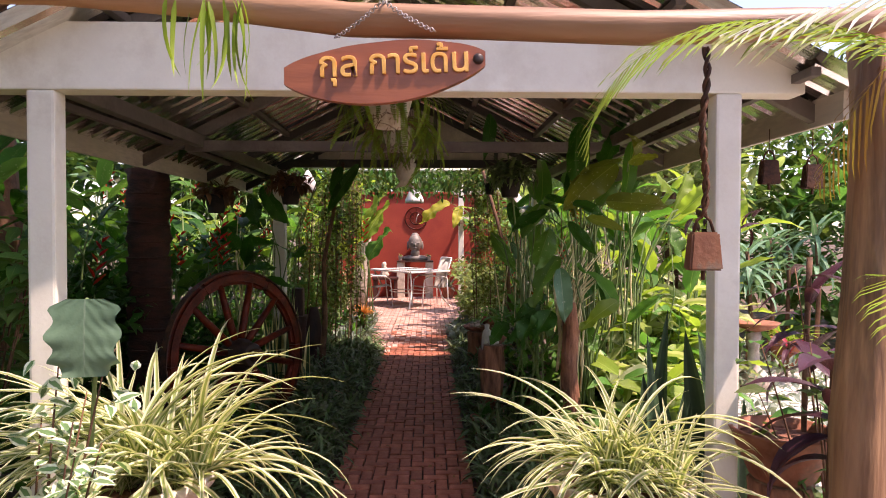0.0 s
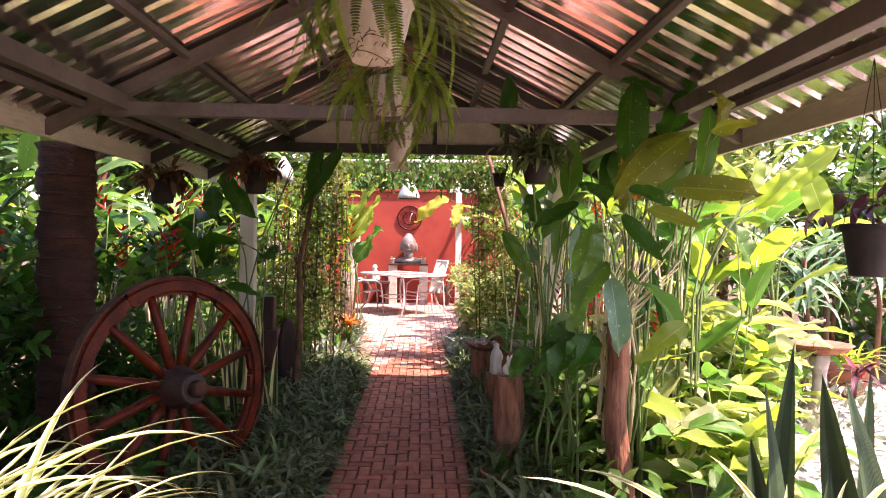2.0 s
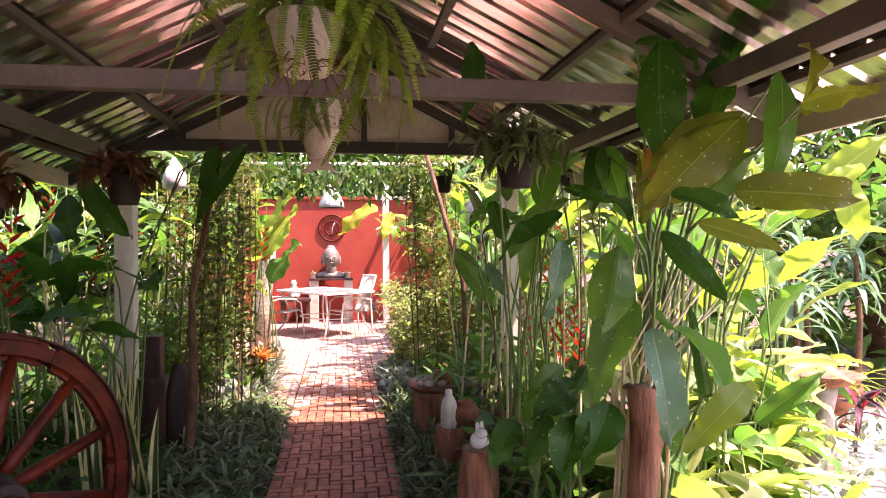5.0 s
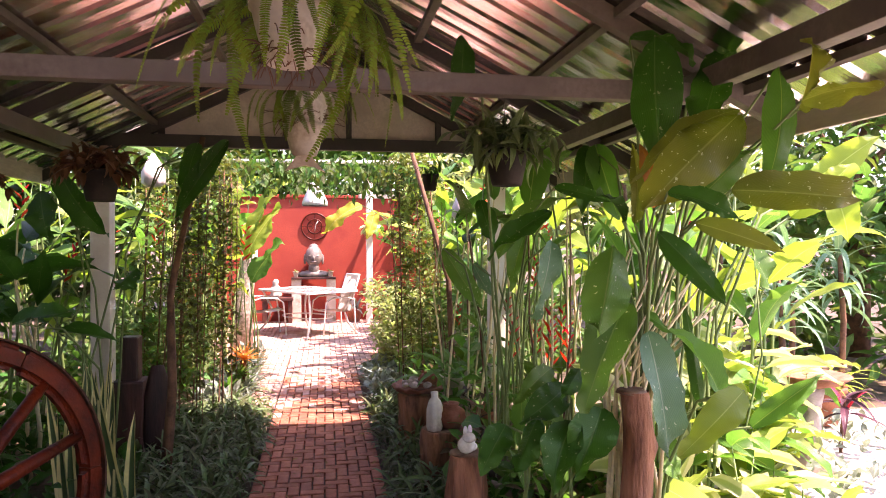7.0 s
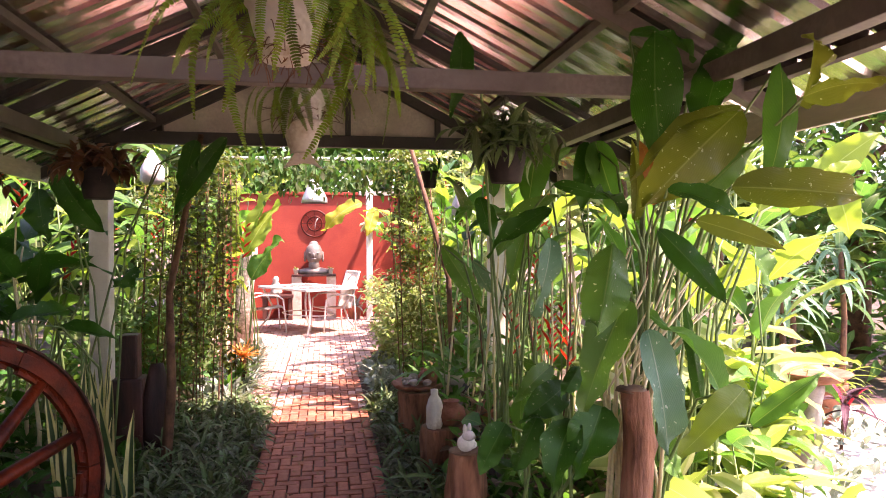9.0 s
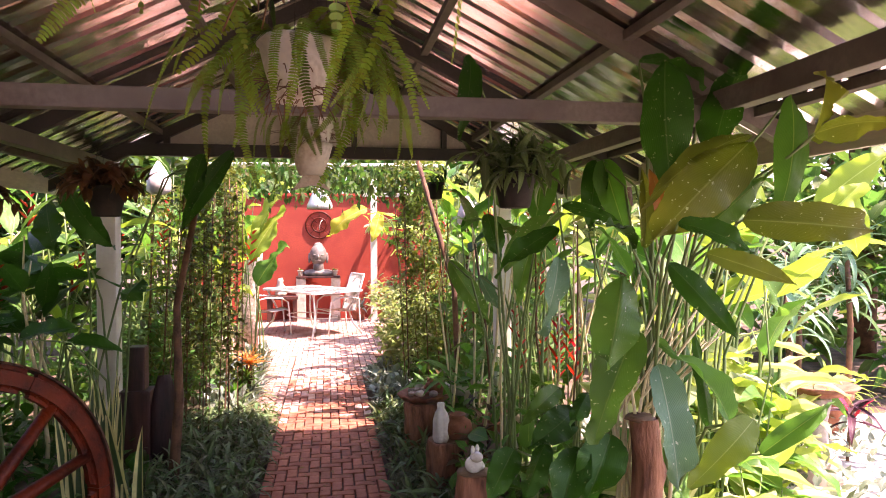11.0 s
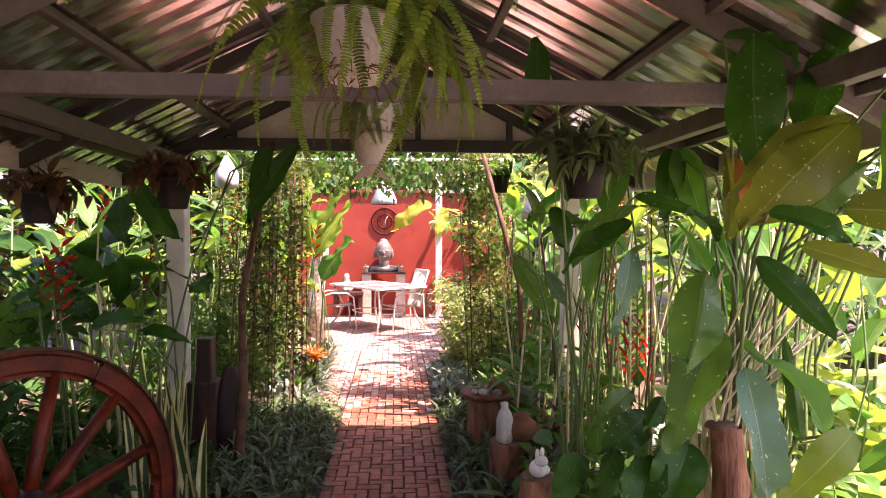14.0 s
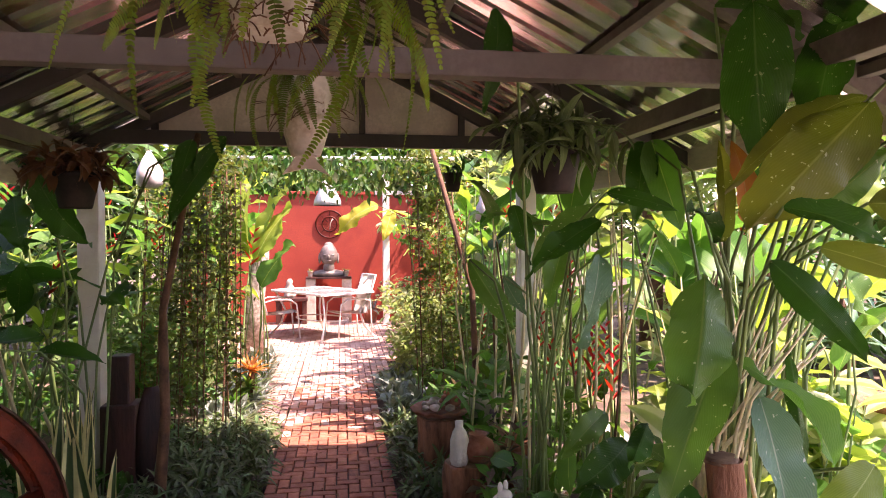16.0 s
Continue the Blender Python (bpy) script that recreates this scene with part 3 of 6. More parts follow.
def big_leaf_plant(name, label, rows, root, spread=0.12, stem=STEM_GREEN):
    """A clump of long-stalked large leaves: each row is base, tip, width and kind."""
    top = thing(name, label, "plant", root)
    rnd = random.Random(round(root[0] * 100 + root[1] * 10))
    for i, (b, t, w, k) in enumerate(rows):
        b, t = Vector(b) - Vector(root), Vector(t) - Vector(root)
        d = t - b
        me = to_mesh("leaf", *leaf_data(d.length * 1.1, w * 1.25, rnd.uniform(0.3, 1.1), rnd.choice((-0.45, 0.15, 0.4, 0.7)), "ovate", 40, 6, 0.15, i, rnd.uniform(-0.7, 0.7), 0.016), KINDS[k])
        face = EYE_SIDE + Vector((rnd.uniform(-0.5, 0.5), 0, rnd.uniform(-0.2, 0.8)))
        put("leaf", me, top, aim(b, d, face, 1, rnd.uniform(-0.3, 0.3)), SAYS[k])
        bms = bmesh.new()
        foot = Vector((rnd.uniform(-spread, spread), rnd.uniform(-spread, spread), 0.0))
        j = Vector((rnd.uniform(-0.03, 0.03), rnd.uniform(-0.03, 0.03), 0))
        side = Vector((b.x - foot.x, b.y - foot.y, 0))
        pts = [foot, foot + side * 0.06 + j + Vector((0, 0, 0.35 * b.z)), foot + side * 0.22 - j + Vector((0, 0, 0.68 * b.z)), foot + side * 0.55 + Vector((0, 0, 0.93 * b.z)), b]
        tube_bm(pts, [0.009, 0.008, 0.007, 0.006, 0.004], 6, bms)
        part("stalk", bms, stem, top)
    return top


HELI = {m: variants("leaf", m, ((0.62, 0.17, 0.7, 0.25), (0.75, 0.2, 1.1, 0.2), (0.5, 0.16, 0.5, 0.3), (0.68, 0.15, 1.5, 0.3)), shape="broad", nl=12, nc=3, wave=0.08, twist=0.3) for m in (DARK_LEAF, MID_LEAF, LIME_LEAF, FRESH_LEAF, BLUE_LEAF)}


def bract_mesh(mat):
    """A hanging chain of boat-shaped bracts, alternating from side to side."""
    pieces = []
    for i in range(7):
        side = 1 if i % 2 else -1
        pieces.append((leaf_data(0.085 - 0.006 * i, 0.03, -0.5, 0.9, "lance", 5, 1), aim((0, 0, 0.035 * i), (side, 0, 0.75), (0, 0, 1))))
    return merged("flower", pieces, mat)


BRACTS = bract_mesh(BRACT)


def heliconia(at, n, height, mats, seed, label, radius=0.3, flowers=0, lean=(0, 0), size=1.0, name="heliconia"):
    rnd = random.Random(seed)
    top = thing(name, label, "plant", at, group="heliconia clumps")
    for i in range(n):
        bms = bmesh.new()
        a, r = rnd.uniform(0, 6.28), radius * math.sqrt(rnd.random())
        foot = Vector((r * math.cos(a), r * math.sin(a), -0.03))
        h = height * rnd.uniform(0.55, 1.0)
        tilt = Vector((rnd.gauss(0, 0.13) + lean[0], rnd.gauss(0, 0.13) + lean[1], 1))
        end = foot + tilt * h
        pts = [foot.lerp(end, k / 5) + Vector((0.03 * math.sin(k * 1.3 + i), 0.03 * math.cos(k + i * 2), 0)) for k in range(6)]
        tube_bm(pts, [0.016, 0.014, 0.012, 0.01, 0.008, 0.005], 6, bms)
        a0 = rnd.uniform(0, 6.28)
        for k in range(rnd.choice((3, 3, 4))):
            az = a0 + k * math.pi + rnd.uniform(-0.5, 0.5)
            f = 0.5 + 0.5 * (k + 1) / 4 * rnd.uniform(0.8, 1)
            p = foot.lerp(end, min(1, f))
            el = rnd.uniform(0.5, 1.15)
            q = p + Vector((math.cos(az) * 0.09, math.sin(az) * 0.09, 0.14)) * size
            tube_bm([p, p.lerp(q, 0.5) + Vector((0, 0, 0.015)), q], [0.006, 0.005, 0.004], 5, bms)
            d = Vector((math.cos(az) * math.cos(el), math.sin(az) * math.cos(el), math.sin(el)))
            put("leaf", rnd.choice(HELI[rnd.choice(mats)]), top, aim(q, d, (0, 0, 1), size * rnd.uniform(0.75, 1.1), rnd.uniform(-0.5, 0.5)))
        part("stalk", bms, STEM_STRAW if rnd.random() < 0.15 else STEM_GREEN, top)
    for i in range(flowers):
        a, r = rnd.uniform(0, 6.28), radius * rnd.uniform(0.4, 1.1)
        z = height * rnd.uniform(0.55, 0.8)
        p = Vector((r * math.cos(a), r * math.sin(a), z))
        put("flower", BRACTS, top, aim(p, (rnd.uniform(-0.3, 0.3), rnd.uniform(-1, -0.4), rnd.uniform(-0.3, 0.3)), (0.1, -0.2, 1), rnd.uniform(1.0, 1.4), rnd.uniform(-0.5, 0.5)), "hanging red flower bracts")
        part("flower_stem", tube_bm(arc((p.x * 0.5, p.y * 0.5, 0), p, 0.1), 0.005, 5), STEM_GREEN, top)
    return top


def flower_spike(at, p, s, face, label="hanging red flower bracts"):
    """One flowering stem of its own."""
    top = thing("heliconia_flower", "tall red heliconia flower on a thin stem", "flower", at, group="heliconia flowers")
    q = Vector(p) - Vector(at)
    put("flower", BRACTS, top, aim(q, (0.1, -1, 0.2), face, s), label)
    part("flower_stem", tube_bm(arc((0, 0, -0.02), q, 0.03), 0.006, 6), STEM_GREEN, top)


FLOWER_ROWS = ((-1.64, 7.2, 1.3, 1.7), (-1.74, 7.25, 1.2, 1.4), (-1.58, 7.15, 1.18, 1.3), (-2.04, 7.2, 1.15, 1.5), (1.56, 7.0, 0.78, 1.1), (1.33, 7.0, 0.85, 1.0), (-0.55, 10.0, 1.35, 1.5), (-1.24, 9.5, 1.5, 1.2), (-2.07, 5.74, 1.1, 1.5), (1.75, 7.9, 1.2, 1.1))
for x, y, z, s in FLOWER_ROWS:
    flower_spike((x + 0.05, y + 0.08, 0), (x, y, z), s, (0.15, -0.2, 1))

# ---- path and terrace ----


def brick_mesh(w, l, h):
    bm = box_bm(-w / 2, w / 2, -l / 2, l / 2, 0, h)
    top = [e for e in bm.edges if all(v.co.z > h * 0.9 for v in e.verts)]
    bmesh.ops.bevel(bm, geom=top, offset=0.004, segments=1, affect="EDGES")
    me = bpy.data.meshes.new("brick")
    bm.to_mesh(me)
    bm.free()
    me.materials.append(BRICK)
    return me


def herringbone(nx, ny, cell):
    """Bricks of two cells in a square herringbone: centre x, y, turned or not, cells long."""
    out = []
    for j in range(-1, ny):
        for i in range(-1, nx):
            k = (i - j) % 4
            if k == 0:
                cells = [c for c in (i, i + 1) if 0 <= c < nx]
                if cells and j >= 0:
                    out.append(((sum(cells) / len(cells) + 0.5) * cell, (j + 0.5) * cell, True, len(cells)))
            elif k == 3 and 0 <= i:
                cells = [c for c in (j, j + 1) if 0 <= c < ny]
                if cells:
                    out.append(((i + 0.5) * cell, (sum(cells) / len(cells) + 0.5) * cell, False, len(cells)))
    return out


PATH_X, PATH_Y, CELL = -0.207, 1.6, 0.0747
path = thing("path", "herringbone path of worn red clay bricks", "path", kind="structure")
part("path_bed", box_bm(PATH_X - 0.02, PATH_X + 0.842, PATH_Y, 12.4, -0.06, -0.012), MORTAR, path, "dark earth joints")
BRICKS = {n: brick_mesh(CELL - 0.009, CELL * n - 0.009, 0.03) for n in (1, 2)}
HALF = {n: (np.array([v.co[:] for v in BRICKS[n].vertices]), [tuple(p.vertices) for p in BRICKS[n].polygons]) for n in (1, 2)}


def joined_bricks(name, rows, parent, mat=BRICK):
    Vs, Fs, off = [], [], 0
    for x, y, turned, n, z in rows:
        V, F = HALF[n]
        V = V[:, [1, 0, 2]] * (1, -1, 1) if turned else V
        Vs.append(V + np.array((x, y, z)))
        Fs += [tuple(i + off for i in f) for f in F]
        off += len(V)
    me = bpy.data.meshes.new(name)
    me.from_pydata([tuple(v) for v in np.concatenate(Vs)], [], Fs)
    ob = link(name, me, mat, parent, "many small red bricks")
    return tagged(ob, kind="stuff")


# ---- plants beside the path ----
big_leaf_plant("calathea", "tall spotted large-leaved plant beside the stump", [
    ((1.35, 5.33, 2.22), (1.25, 5.17, 1.82), 0.169, 0),
    ((1.33, 5.48, 2.25), (1.49, 5.32, 2.20), 0.077, 0),
    ((1.68, 5.43, 2.21), (1.47, 5.27, 1.93), 0.139, 0),
    ((1.63, 5.28, 1.97), (1.21, 5.12, 1.87), 0.076, 1),
    ((1.56, 5.18, 1.93), (1.22, 5.02, 1.70), 0.176, 1),
    ((1.43, 5.48, 1.65), (1.34, 5.32, 1.81), 0.073, 6),
    ((1.36, 5.50, 1.59), (1.32, 5.34, 1.81), 0.063, 1),
    ((1.45, 5.23, 1.66), (1.51, 5.07, 1.80), 0.100, 2),
    ((1.47, 5.08, 1.68), (1.78, 4.92, 1.66), 0.136, 1),
    ((1.26, 5.08, 1.67), (1.39, 4.92, 1.63), 0.068, 0),
    ((1.21, 5.28, 1.59), (1.10, 5.12, 1.70), 0.059, 0),
    ((1.13, 5.18, 1.51), (1.03, 5.02, 1.29), 0.154, 2),
    ((1.20, 5.23, 1.33), (0.99, 5.07, 1.09), 0.135, 2),
    ((1.17, 5.03, 1.26), (1.17, 4.87, 0.98), 0.115, 3),
    ((1.23, 5.08, 1.55), (1.35, 4.92, 1.37), 0.080, 0),
    ((1.35, 5.08, 1.58), (1.52, 4.92, 1.51), 0.068, 1),
    ((1.63, 5.38, 0.96), (1.45, 5.22, 1.27), 0.101, 5),
    ((1.58, 5.18, 1.04), (1.34, 5.02, 0.94), 0.100, 4),
    ((1.68, 5.28, 0.89), (1.79, 5.12, 1.09), 0.079, 5),
    ((1.60, 5.46, 0.92), (1.47, 5.30, 1.24), 0.054, 0),
    ((1.58, 5.58, 1.21), (1.42, 5.42, 1.04), 0.076, 0),
], (1.48, 5.62, 0), 0.06)


def dry_stalks(parent, n, seed):
    """A fan of straw-coloured drooping leaf stalks."""
    rnd = random.Random(seed)
    for i in range(n):
        f = Vector((rnd.gauss(-0.16, 0.05), rnd.gauss(-0.15, 0.05), rnd.uniform(0.62, 0.85)))
        e = f + Vector((rnd.uniform(-0.05, 0.3), rnd.uniform(-0.12, 0.1), rnd.uniform(0.35, 0.72)))
        k = f.lerp(e, 0.5) + Vector((-0.05 - 0.05 * rnd.random(), 0, 0.06))
        part("stalk", tube_bm([f - Vector((0.02, 0, 0.25)), f, f.lerp(k, 0.5) + Vector((-0.015, 0, 0)), k, e], [0.007, 0.007, 0.006, 0.005, 0.003], 6), STEM_STRAW, parent)


dry_stalks(bpy.data.objects["calathea"], 24, 3)
big_leaf_plant("calathea", "tall large-leaved plant reaching past the eave", [
    ((1.63, 5.08, 2.06), (1.57, 4.92, 1.71), 0.092, 5),
    ((1.62, 4.98, 1.91), (1.57, 4.82, 2.05), 0.112, 1),
    ((1.55, 4.88, 1.91), (1.61, 4.72, 1.96), 0.079, 1),
    ((2.26, 6.08, 1.81), (2.10, 5.92, 2.01), 0.154, 4),
    ((2.53, 6.08, 1.77), (2.74, 5.92, 2.02), 0.145, 4),
    ((1.58, 6.38, 2.01), (1.61, 6.22, 1.68), 0.150, 5),
    ((1.57, 6.43, 2.01), (1.47, 6.27, 1.74), 0.126, 0),
    ((2.41, 6.18, 1.96), (2.28, 6.02, 1.68), 0.145, 4),
    ((2.79, 6.28, 1.88), (2.86, 6.12, 1.57), 0.150, 4),
    ((2.19, 6.18, 1.60), (2.37, 6.02, 1.32), 0.145, 2),
    ((2.21, 5.78, 1.63), (2.38, 5.62, 1.83), 0.145, 4),
], (1.8, 6.0, 0))
big_leaf_plant("calathea", "dark large-leaved plant with leaves among the roof beams", [
    ((1.26, 6.08, 1.77), (1.43, 5.92, 1.72), 0.056, 0),
    ((1.31, 6.28, 1.67), (0.99, 6.12, 1.54), 0.100, 0),
    ((1.35, 6.38, 1.53), (1.27, 6.22, 1.21), 0.114, 3),
    ((0.93, 7.08, 1.49), (1.11, 6.92, 1.15), 0.121, 2),
    ((1.11, 7.08, 1.40), (1.16, 6.92, 1.21), 0.089, 3),
    ((1.06, 6.68, 1.75), (1.09, 6.52, 1.53), 0.097, 0),
    ((0.82, 5.98, 2.39), (0.81, 5.82, 2.09), 0.090, 0),
    ((1.37, 6.88, 1.57), (1.22, 6.72, 1.33), 0.102, 2),
], (1.25, 6.75, 0))
big_leaf_plant("philodendron", "low dark heart-leaved plant among the stumps", [
    ((1.02, 5.58, 0.88), (0.88, 5.42, 0.77), 0.095, 0),
    ((1.16, 5.68, 0.96), (1.00, 5.52, 0.90), 0.112, 0),
    ((1.18, 5.58, 1.05), (1.07, 5.42, 1.01), 0.065, 0),
    ((1.18, 5.38, 0.95), (1.05, 5.22, 0.81), 0.146, 0),
    ((1.08, 5.38, 0.91), (0.92, 5.22, 0.81), 0.122, 0),
    ((0.91, 5.63, 0.84), (0.79, 5.47, 0.76), 0.097, 0),
    ((1.45, 5.58, 0.83), (1.47, 5.42, 0.70), 0.114, 2),
    ((1.21, 5.98, 0.98), (1.04, 5.82, 0.93), 0.081, 2),
], (1.1, 5.72, 0))
big_leaf_plant("calathea", "dark-leaved plant beside the white post", [
    ((-0.53, 7.60, 2.15), (-0.63, 7.50, 1.86), 0.12, 0),
    ((-0.35, 7.60, 2.17), (-0.68, 7.50, 1.73), 0.125, 0),
    ((-1.26, 7.40, 1.94), (-1.08, 7.30, 1.57), 0.160, 0),
    ((-1.36, 7.40, 1.82), (-1.31, 7.30, 1.56), 0.146, 0),
    ((-1.34, 7.00, 1.11), (-1.07, 6.90, 1.19), 0.126, 0),
    ((-1.34, 7.60, 0.98), (-1.03, 7.50, 1.00), 0.128, 0),
    ((-0.92, 7.70, 1.37), (-1.02, 7.60, 1.27), 0.150, 0),
], (-1.12, 7.75, 0))
big_leaf_plant("banana_plant", "bright-leaved young plant beside the terrace", [
    ((-0.62, 10.9, 1.35), (-0.38, 10.8, 1.95), 0.26, 4),
    ((-0.66, 10.9, 1.4), (-0.75, 10.7, 2.15), 0.24, 4),
    ((-0.55, 10.8, 1.1), (-0.32, 10.7, 1.55), 0.24, 5),
    ((-0.6, 11.0, 1.6), (-0.25, 10.9, 2.3), 0.25, 4),
    ((-0.7, 11.0, 1.5), (-1.0, 10.9, 2.0), 0.24, 5),
], (-0.62, 11.0, 0))
big_leaf_plant("banana_plant", "young plant with yellow leaves arching over the path", [
    ((0.66, 10.80, 1.95), (0.2, 10.70, 1.80), 0.193, 7),
    ((0.82, 10.9, 1.9), (0.72, 10.75, 1.62), 0.13, 7),
    ((1.1, 11.0, 1.8), (1.25, 10.8, 2.2), 0.2, 4),
], (1.18, 11.0, 0))

# Leaf colours carry the light: dark for shaded clumps, lime for sunny ones.
HELI_ROWS = (
    ((-2.3, 7.4, 0), 9, 2.0, (DARK_LEAF, MID_LEAF), 11, 3), ((-1.95, 8.9, 0), 9, 2.2, (MID_LEAF, LIME_LEAF), 12, 2),
    ((-3.0, 8.6, 0), 9, 2.4, (LIME_LEAF, FRESH_LEAF, BLUE_LEAF), 13, 2), ((-2.6, 5.9, 0), 9, 2.0, (DARK_LEAF, MID_LEAF), 14, 3),
    ((-3.6, 6.9, 0), 10, 2.3, (LIME_LEAF, FRESH_LEAF, BLUE_LEAF), 15, 1), ((-1.7, 10.6, 0), 9, 2.4, (FRESH_LEAF, LIME_LEAF), 16, 3),
    ((-3.0, 10.8, 0), 10, 2.7, (LIME_LEAF, FRESH_LEAF), 17, 1), ((-1.25, 12.3, 0), 9, 2.7, (LIME_LEAF, FRESH_LEAF), 18, 3),
    ((1.85, 11.6, 0), 9, 2.6, (LIME_LEAF, FRESH_LEAF), 19, 2), ((2.0, 9.9, 0), 9, 2.3, (FRESH_LEAF, MID_LEAF), 20, 2),
    ((1.95, 8.8, 0), 7, 2.2, (MID_LEAF, LIME_LEAF), 21, 3), 
    ((2.6, 7.6, 0), 10, 2.2, (LIME_LEAF, FRESH_LEAF), 23, 1), ((2.6, 6.9, 0), 7, 2.2, (LIME_LEAF, FRESH_LEAF), 24, 0),
    ((-2.3, 4.6, 0), 8, 1.9, (DARK_LEAF, MID_LEAF), 26, 2),
    ((-3.3, 4.9, 0), 9, 2.2, (MID_LEAF, FRESH_LEAF), 27, 1), 
    ((-1.75, 7.9, 0), 7, 1.7, (DARK_LEAF, DARK_LEAF), 29, 2),
)
for at, n, h, mats, seed, size in (((-1.55, 13.4, 0), 9, 2.6, (LIME_LEAF, FRESH_LEAF), 53, 1.4), ((-1.15, 11.6, 0), 6, 2.2, (LIME_LEAF, FRESH_LEAF), 54, 1.2), ((1.75, 13.4, 0), 8, 2.6, (LIME_LEAF, FRESH_LEAF), 55, 1.3)):
    heliconia(at, n, h, mats, seed, "tall clump of very large sunlit leaves", 0.3, 0, (0, 0), size, "banana_plant")
for at, n, h, mats, seed, fl in HELI_ROWS:
    heliconia(at, n, h, mats, seed, "tall clump of broad upright leaves with red bracts" if fl else "tall clump of broad sunlit leaves", 0.34, fl)


def cane_clump(at, n, h, seed, flowers):
    """Close-set bare canes with leaves at the top alone and a few red spikes between."""
    rnd = random.Random(seed)
    top = thing("heliconia", "clump of bare green and straw canes with high leaves", "plant", at, group="heliconia clumps")
    for i in range(n):
        a, r = i * 2.4 + rnd.uniform(-0.4, 0.4), 0.3 * math.sqrt((i + 0.5) / n)
        foot = Vector((r * math.cos(a), r * math.sin(a), -0.03))
        end = foot + Vector((rnd.gauss(0, 0.07), rnd.gauss(0, 0.07), 1)) * h * rnd.uniform(0.75, 1.0)
        w = rnd.uniform(0.005, 0.012)
        bow = Vector((rnd.gauss(0, 0.06), rnd.gauss(0, 0.06), 0))
        part("stalk", tube_bm([foot, foot.lerp(end, 0.3) + bow * 0.7, foot.lerp(end, 0.65) + bow, end], [w, w * 0.9, w * 0.8, w * 0.5], 7), rnd.choice((STEM_GREEN, STEM_GREEN, STEM_STRAW, STEM_STRAW, STALK_BROWN)), top)
        if i % 3 == 0:
            az, el = rnd.uniform(0, 6.28), rnd.uniform(0.6, 1.2)
            d = (math.cos(az) * math.cos(el), math.sin(az) * math.cos(el), math.sin(el))
            put("leaf", rnd.choice(HELI[rnd.choice((MID_LEAF, FRESH_LEAF, DARK_LEAF))]), top, aim(end, d, (0, 0, 1), rnd.uniform(0.55, 0.9), rnd.uniform(-0.5, 0.5)))
    for i in range(flowers):
        a = rnd.uniform(0, 6.28)
        p = Vector((0.2 * math.cos(a), 0.2 * math.sin(a), rnd.uniform(0.55, 0.95)))
        put("flower", BRACTS, top, aim(p, (0.1, -1, 0.2), (0.15, -0.2, 1), rnd.uniform(0.8, 1.2)), "upright red flower bracts")
        part("flower_stem", tube_bm(arc((p.x, p.y, 0), p, 0.02), 0.005, 5), STEM_GREEN, top)


for i, (x, y, n, h, fl) in enumerate(((1.45, 6.75, 11, 1.75, 2), (1.3, 7.7, 10, 1.9, 1), (1.75, 7.3, 11, 2.0, 2), (1.5, 8.5, 10, 2.1, 1), (1.85, 6.3, 9, 1.8, 1))):
    cane_clump((x, y, 0), n, h, 80 + i, fl)


# ---- ginger bed in the sun ----
# Variegated ginger leaf, washed paler with strong sun put into the colour.
PALE_LEAF = leaf_mat("sun_paled_variegated_leaf", (0.27, 0.37, 0.11), (0.38, 0.46, 0.18), edge=(0.58, 0.6, 0.36), glow=0.45, rough=0.4)
GINGER = [to_mesh("leaf", *leaf_data(0.36, 0.13, b, 0.35, "lance", 9, 2, 0.09, i, 0.5), m) for i, (b, m) in enumerate(((0.6, PALE_LEAF), (0.9, BRIGHT_HEDGE), (0.4, LIME_LEAF), (1.2, FRESH_LEAF)))]


def ginger(at, n, h, seed, size=1.0):
    rnd = random.Random(seed)
    top = thing("ginger_plant", "pale sunlit ginger plant with lance-shaped leaves", "plant", at, group="ginger plants in the sun")
    for i in range(n):
        a, r = rnd.uniform(0, 6.28), 0.22 * math.sqrt(rnd.random())
        foot = Vector((r * math.cos(a), r * math.sin(a), -0.03))
        end = foot + Vector((rnd.uniform(-0.3, 0.3), rnd.uniform(-0.3, 0.3), 1)) * h * rnd.uniform(0.7, 1)
        bms = bmesh.new()
        tube_bm([foot, foot.lerp(end, 0.5), end], [0.008, 0.006, 0.003], 5, bms)
        part("stalk", bms, STEM_GREEN, top)
        for k in range(6):
            az = a + k * 2.4
            p = foot.lerp(end, 0.35 + 0.65 * k / 5)
            el = rnd.uniform(0.2, 0.9)
            put("leaf", rnd.choice(GINGER), top, aim(p, (math.cos(az) * math.cos(el), math.sin(az) * math.cos(el), math.sin(el)), (0, 0, 1), size * rnd.uniform(0.8, 1.2), rnd.uniform(-0.4, 0.4)))


for i, (x, y, h) in enumerate(((1.95, 5.9, 0.85), (2.2, 5.8, 0.6), (2.75, 6.7, 0.9), (3.1, 7.3, 0.9), (2.3, 6.3, 0.95), (3.2, 8.3, 1.2), (2.55, 6.5, 0.9), (2.9, 7.9, 1.1), (2.1, 6.7, 1.1), (2.45, 7.1, 1.1), (1.95, 5.35, 0.55))):
    ginger((x, y, 0), 7, h, 40 + i)


# ---- stuff: hedges, ground cover, vines ----
LEAF_D = leaf_data(0.2, 0.085, 0.7, 0.25, "broad", 4, 1)
LEAF_S = leaf_data(0.1, 0.045, 0.5, 0.25, "lance", 3, 1)
LEAF_T = leaf_data(0.055, 0.03, 0.4, 0.25, "lance", 2, 1)
BLADE_D = leaf_data(0.18, 0.027, 1.0, 0.3, "lance", 4, 1)


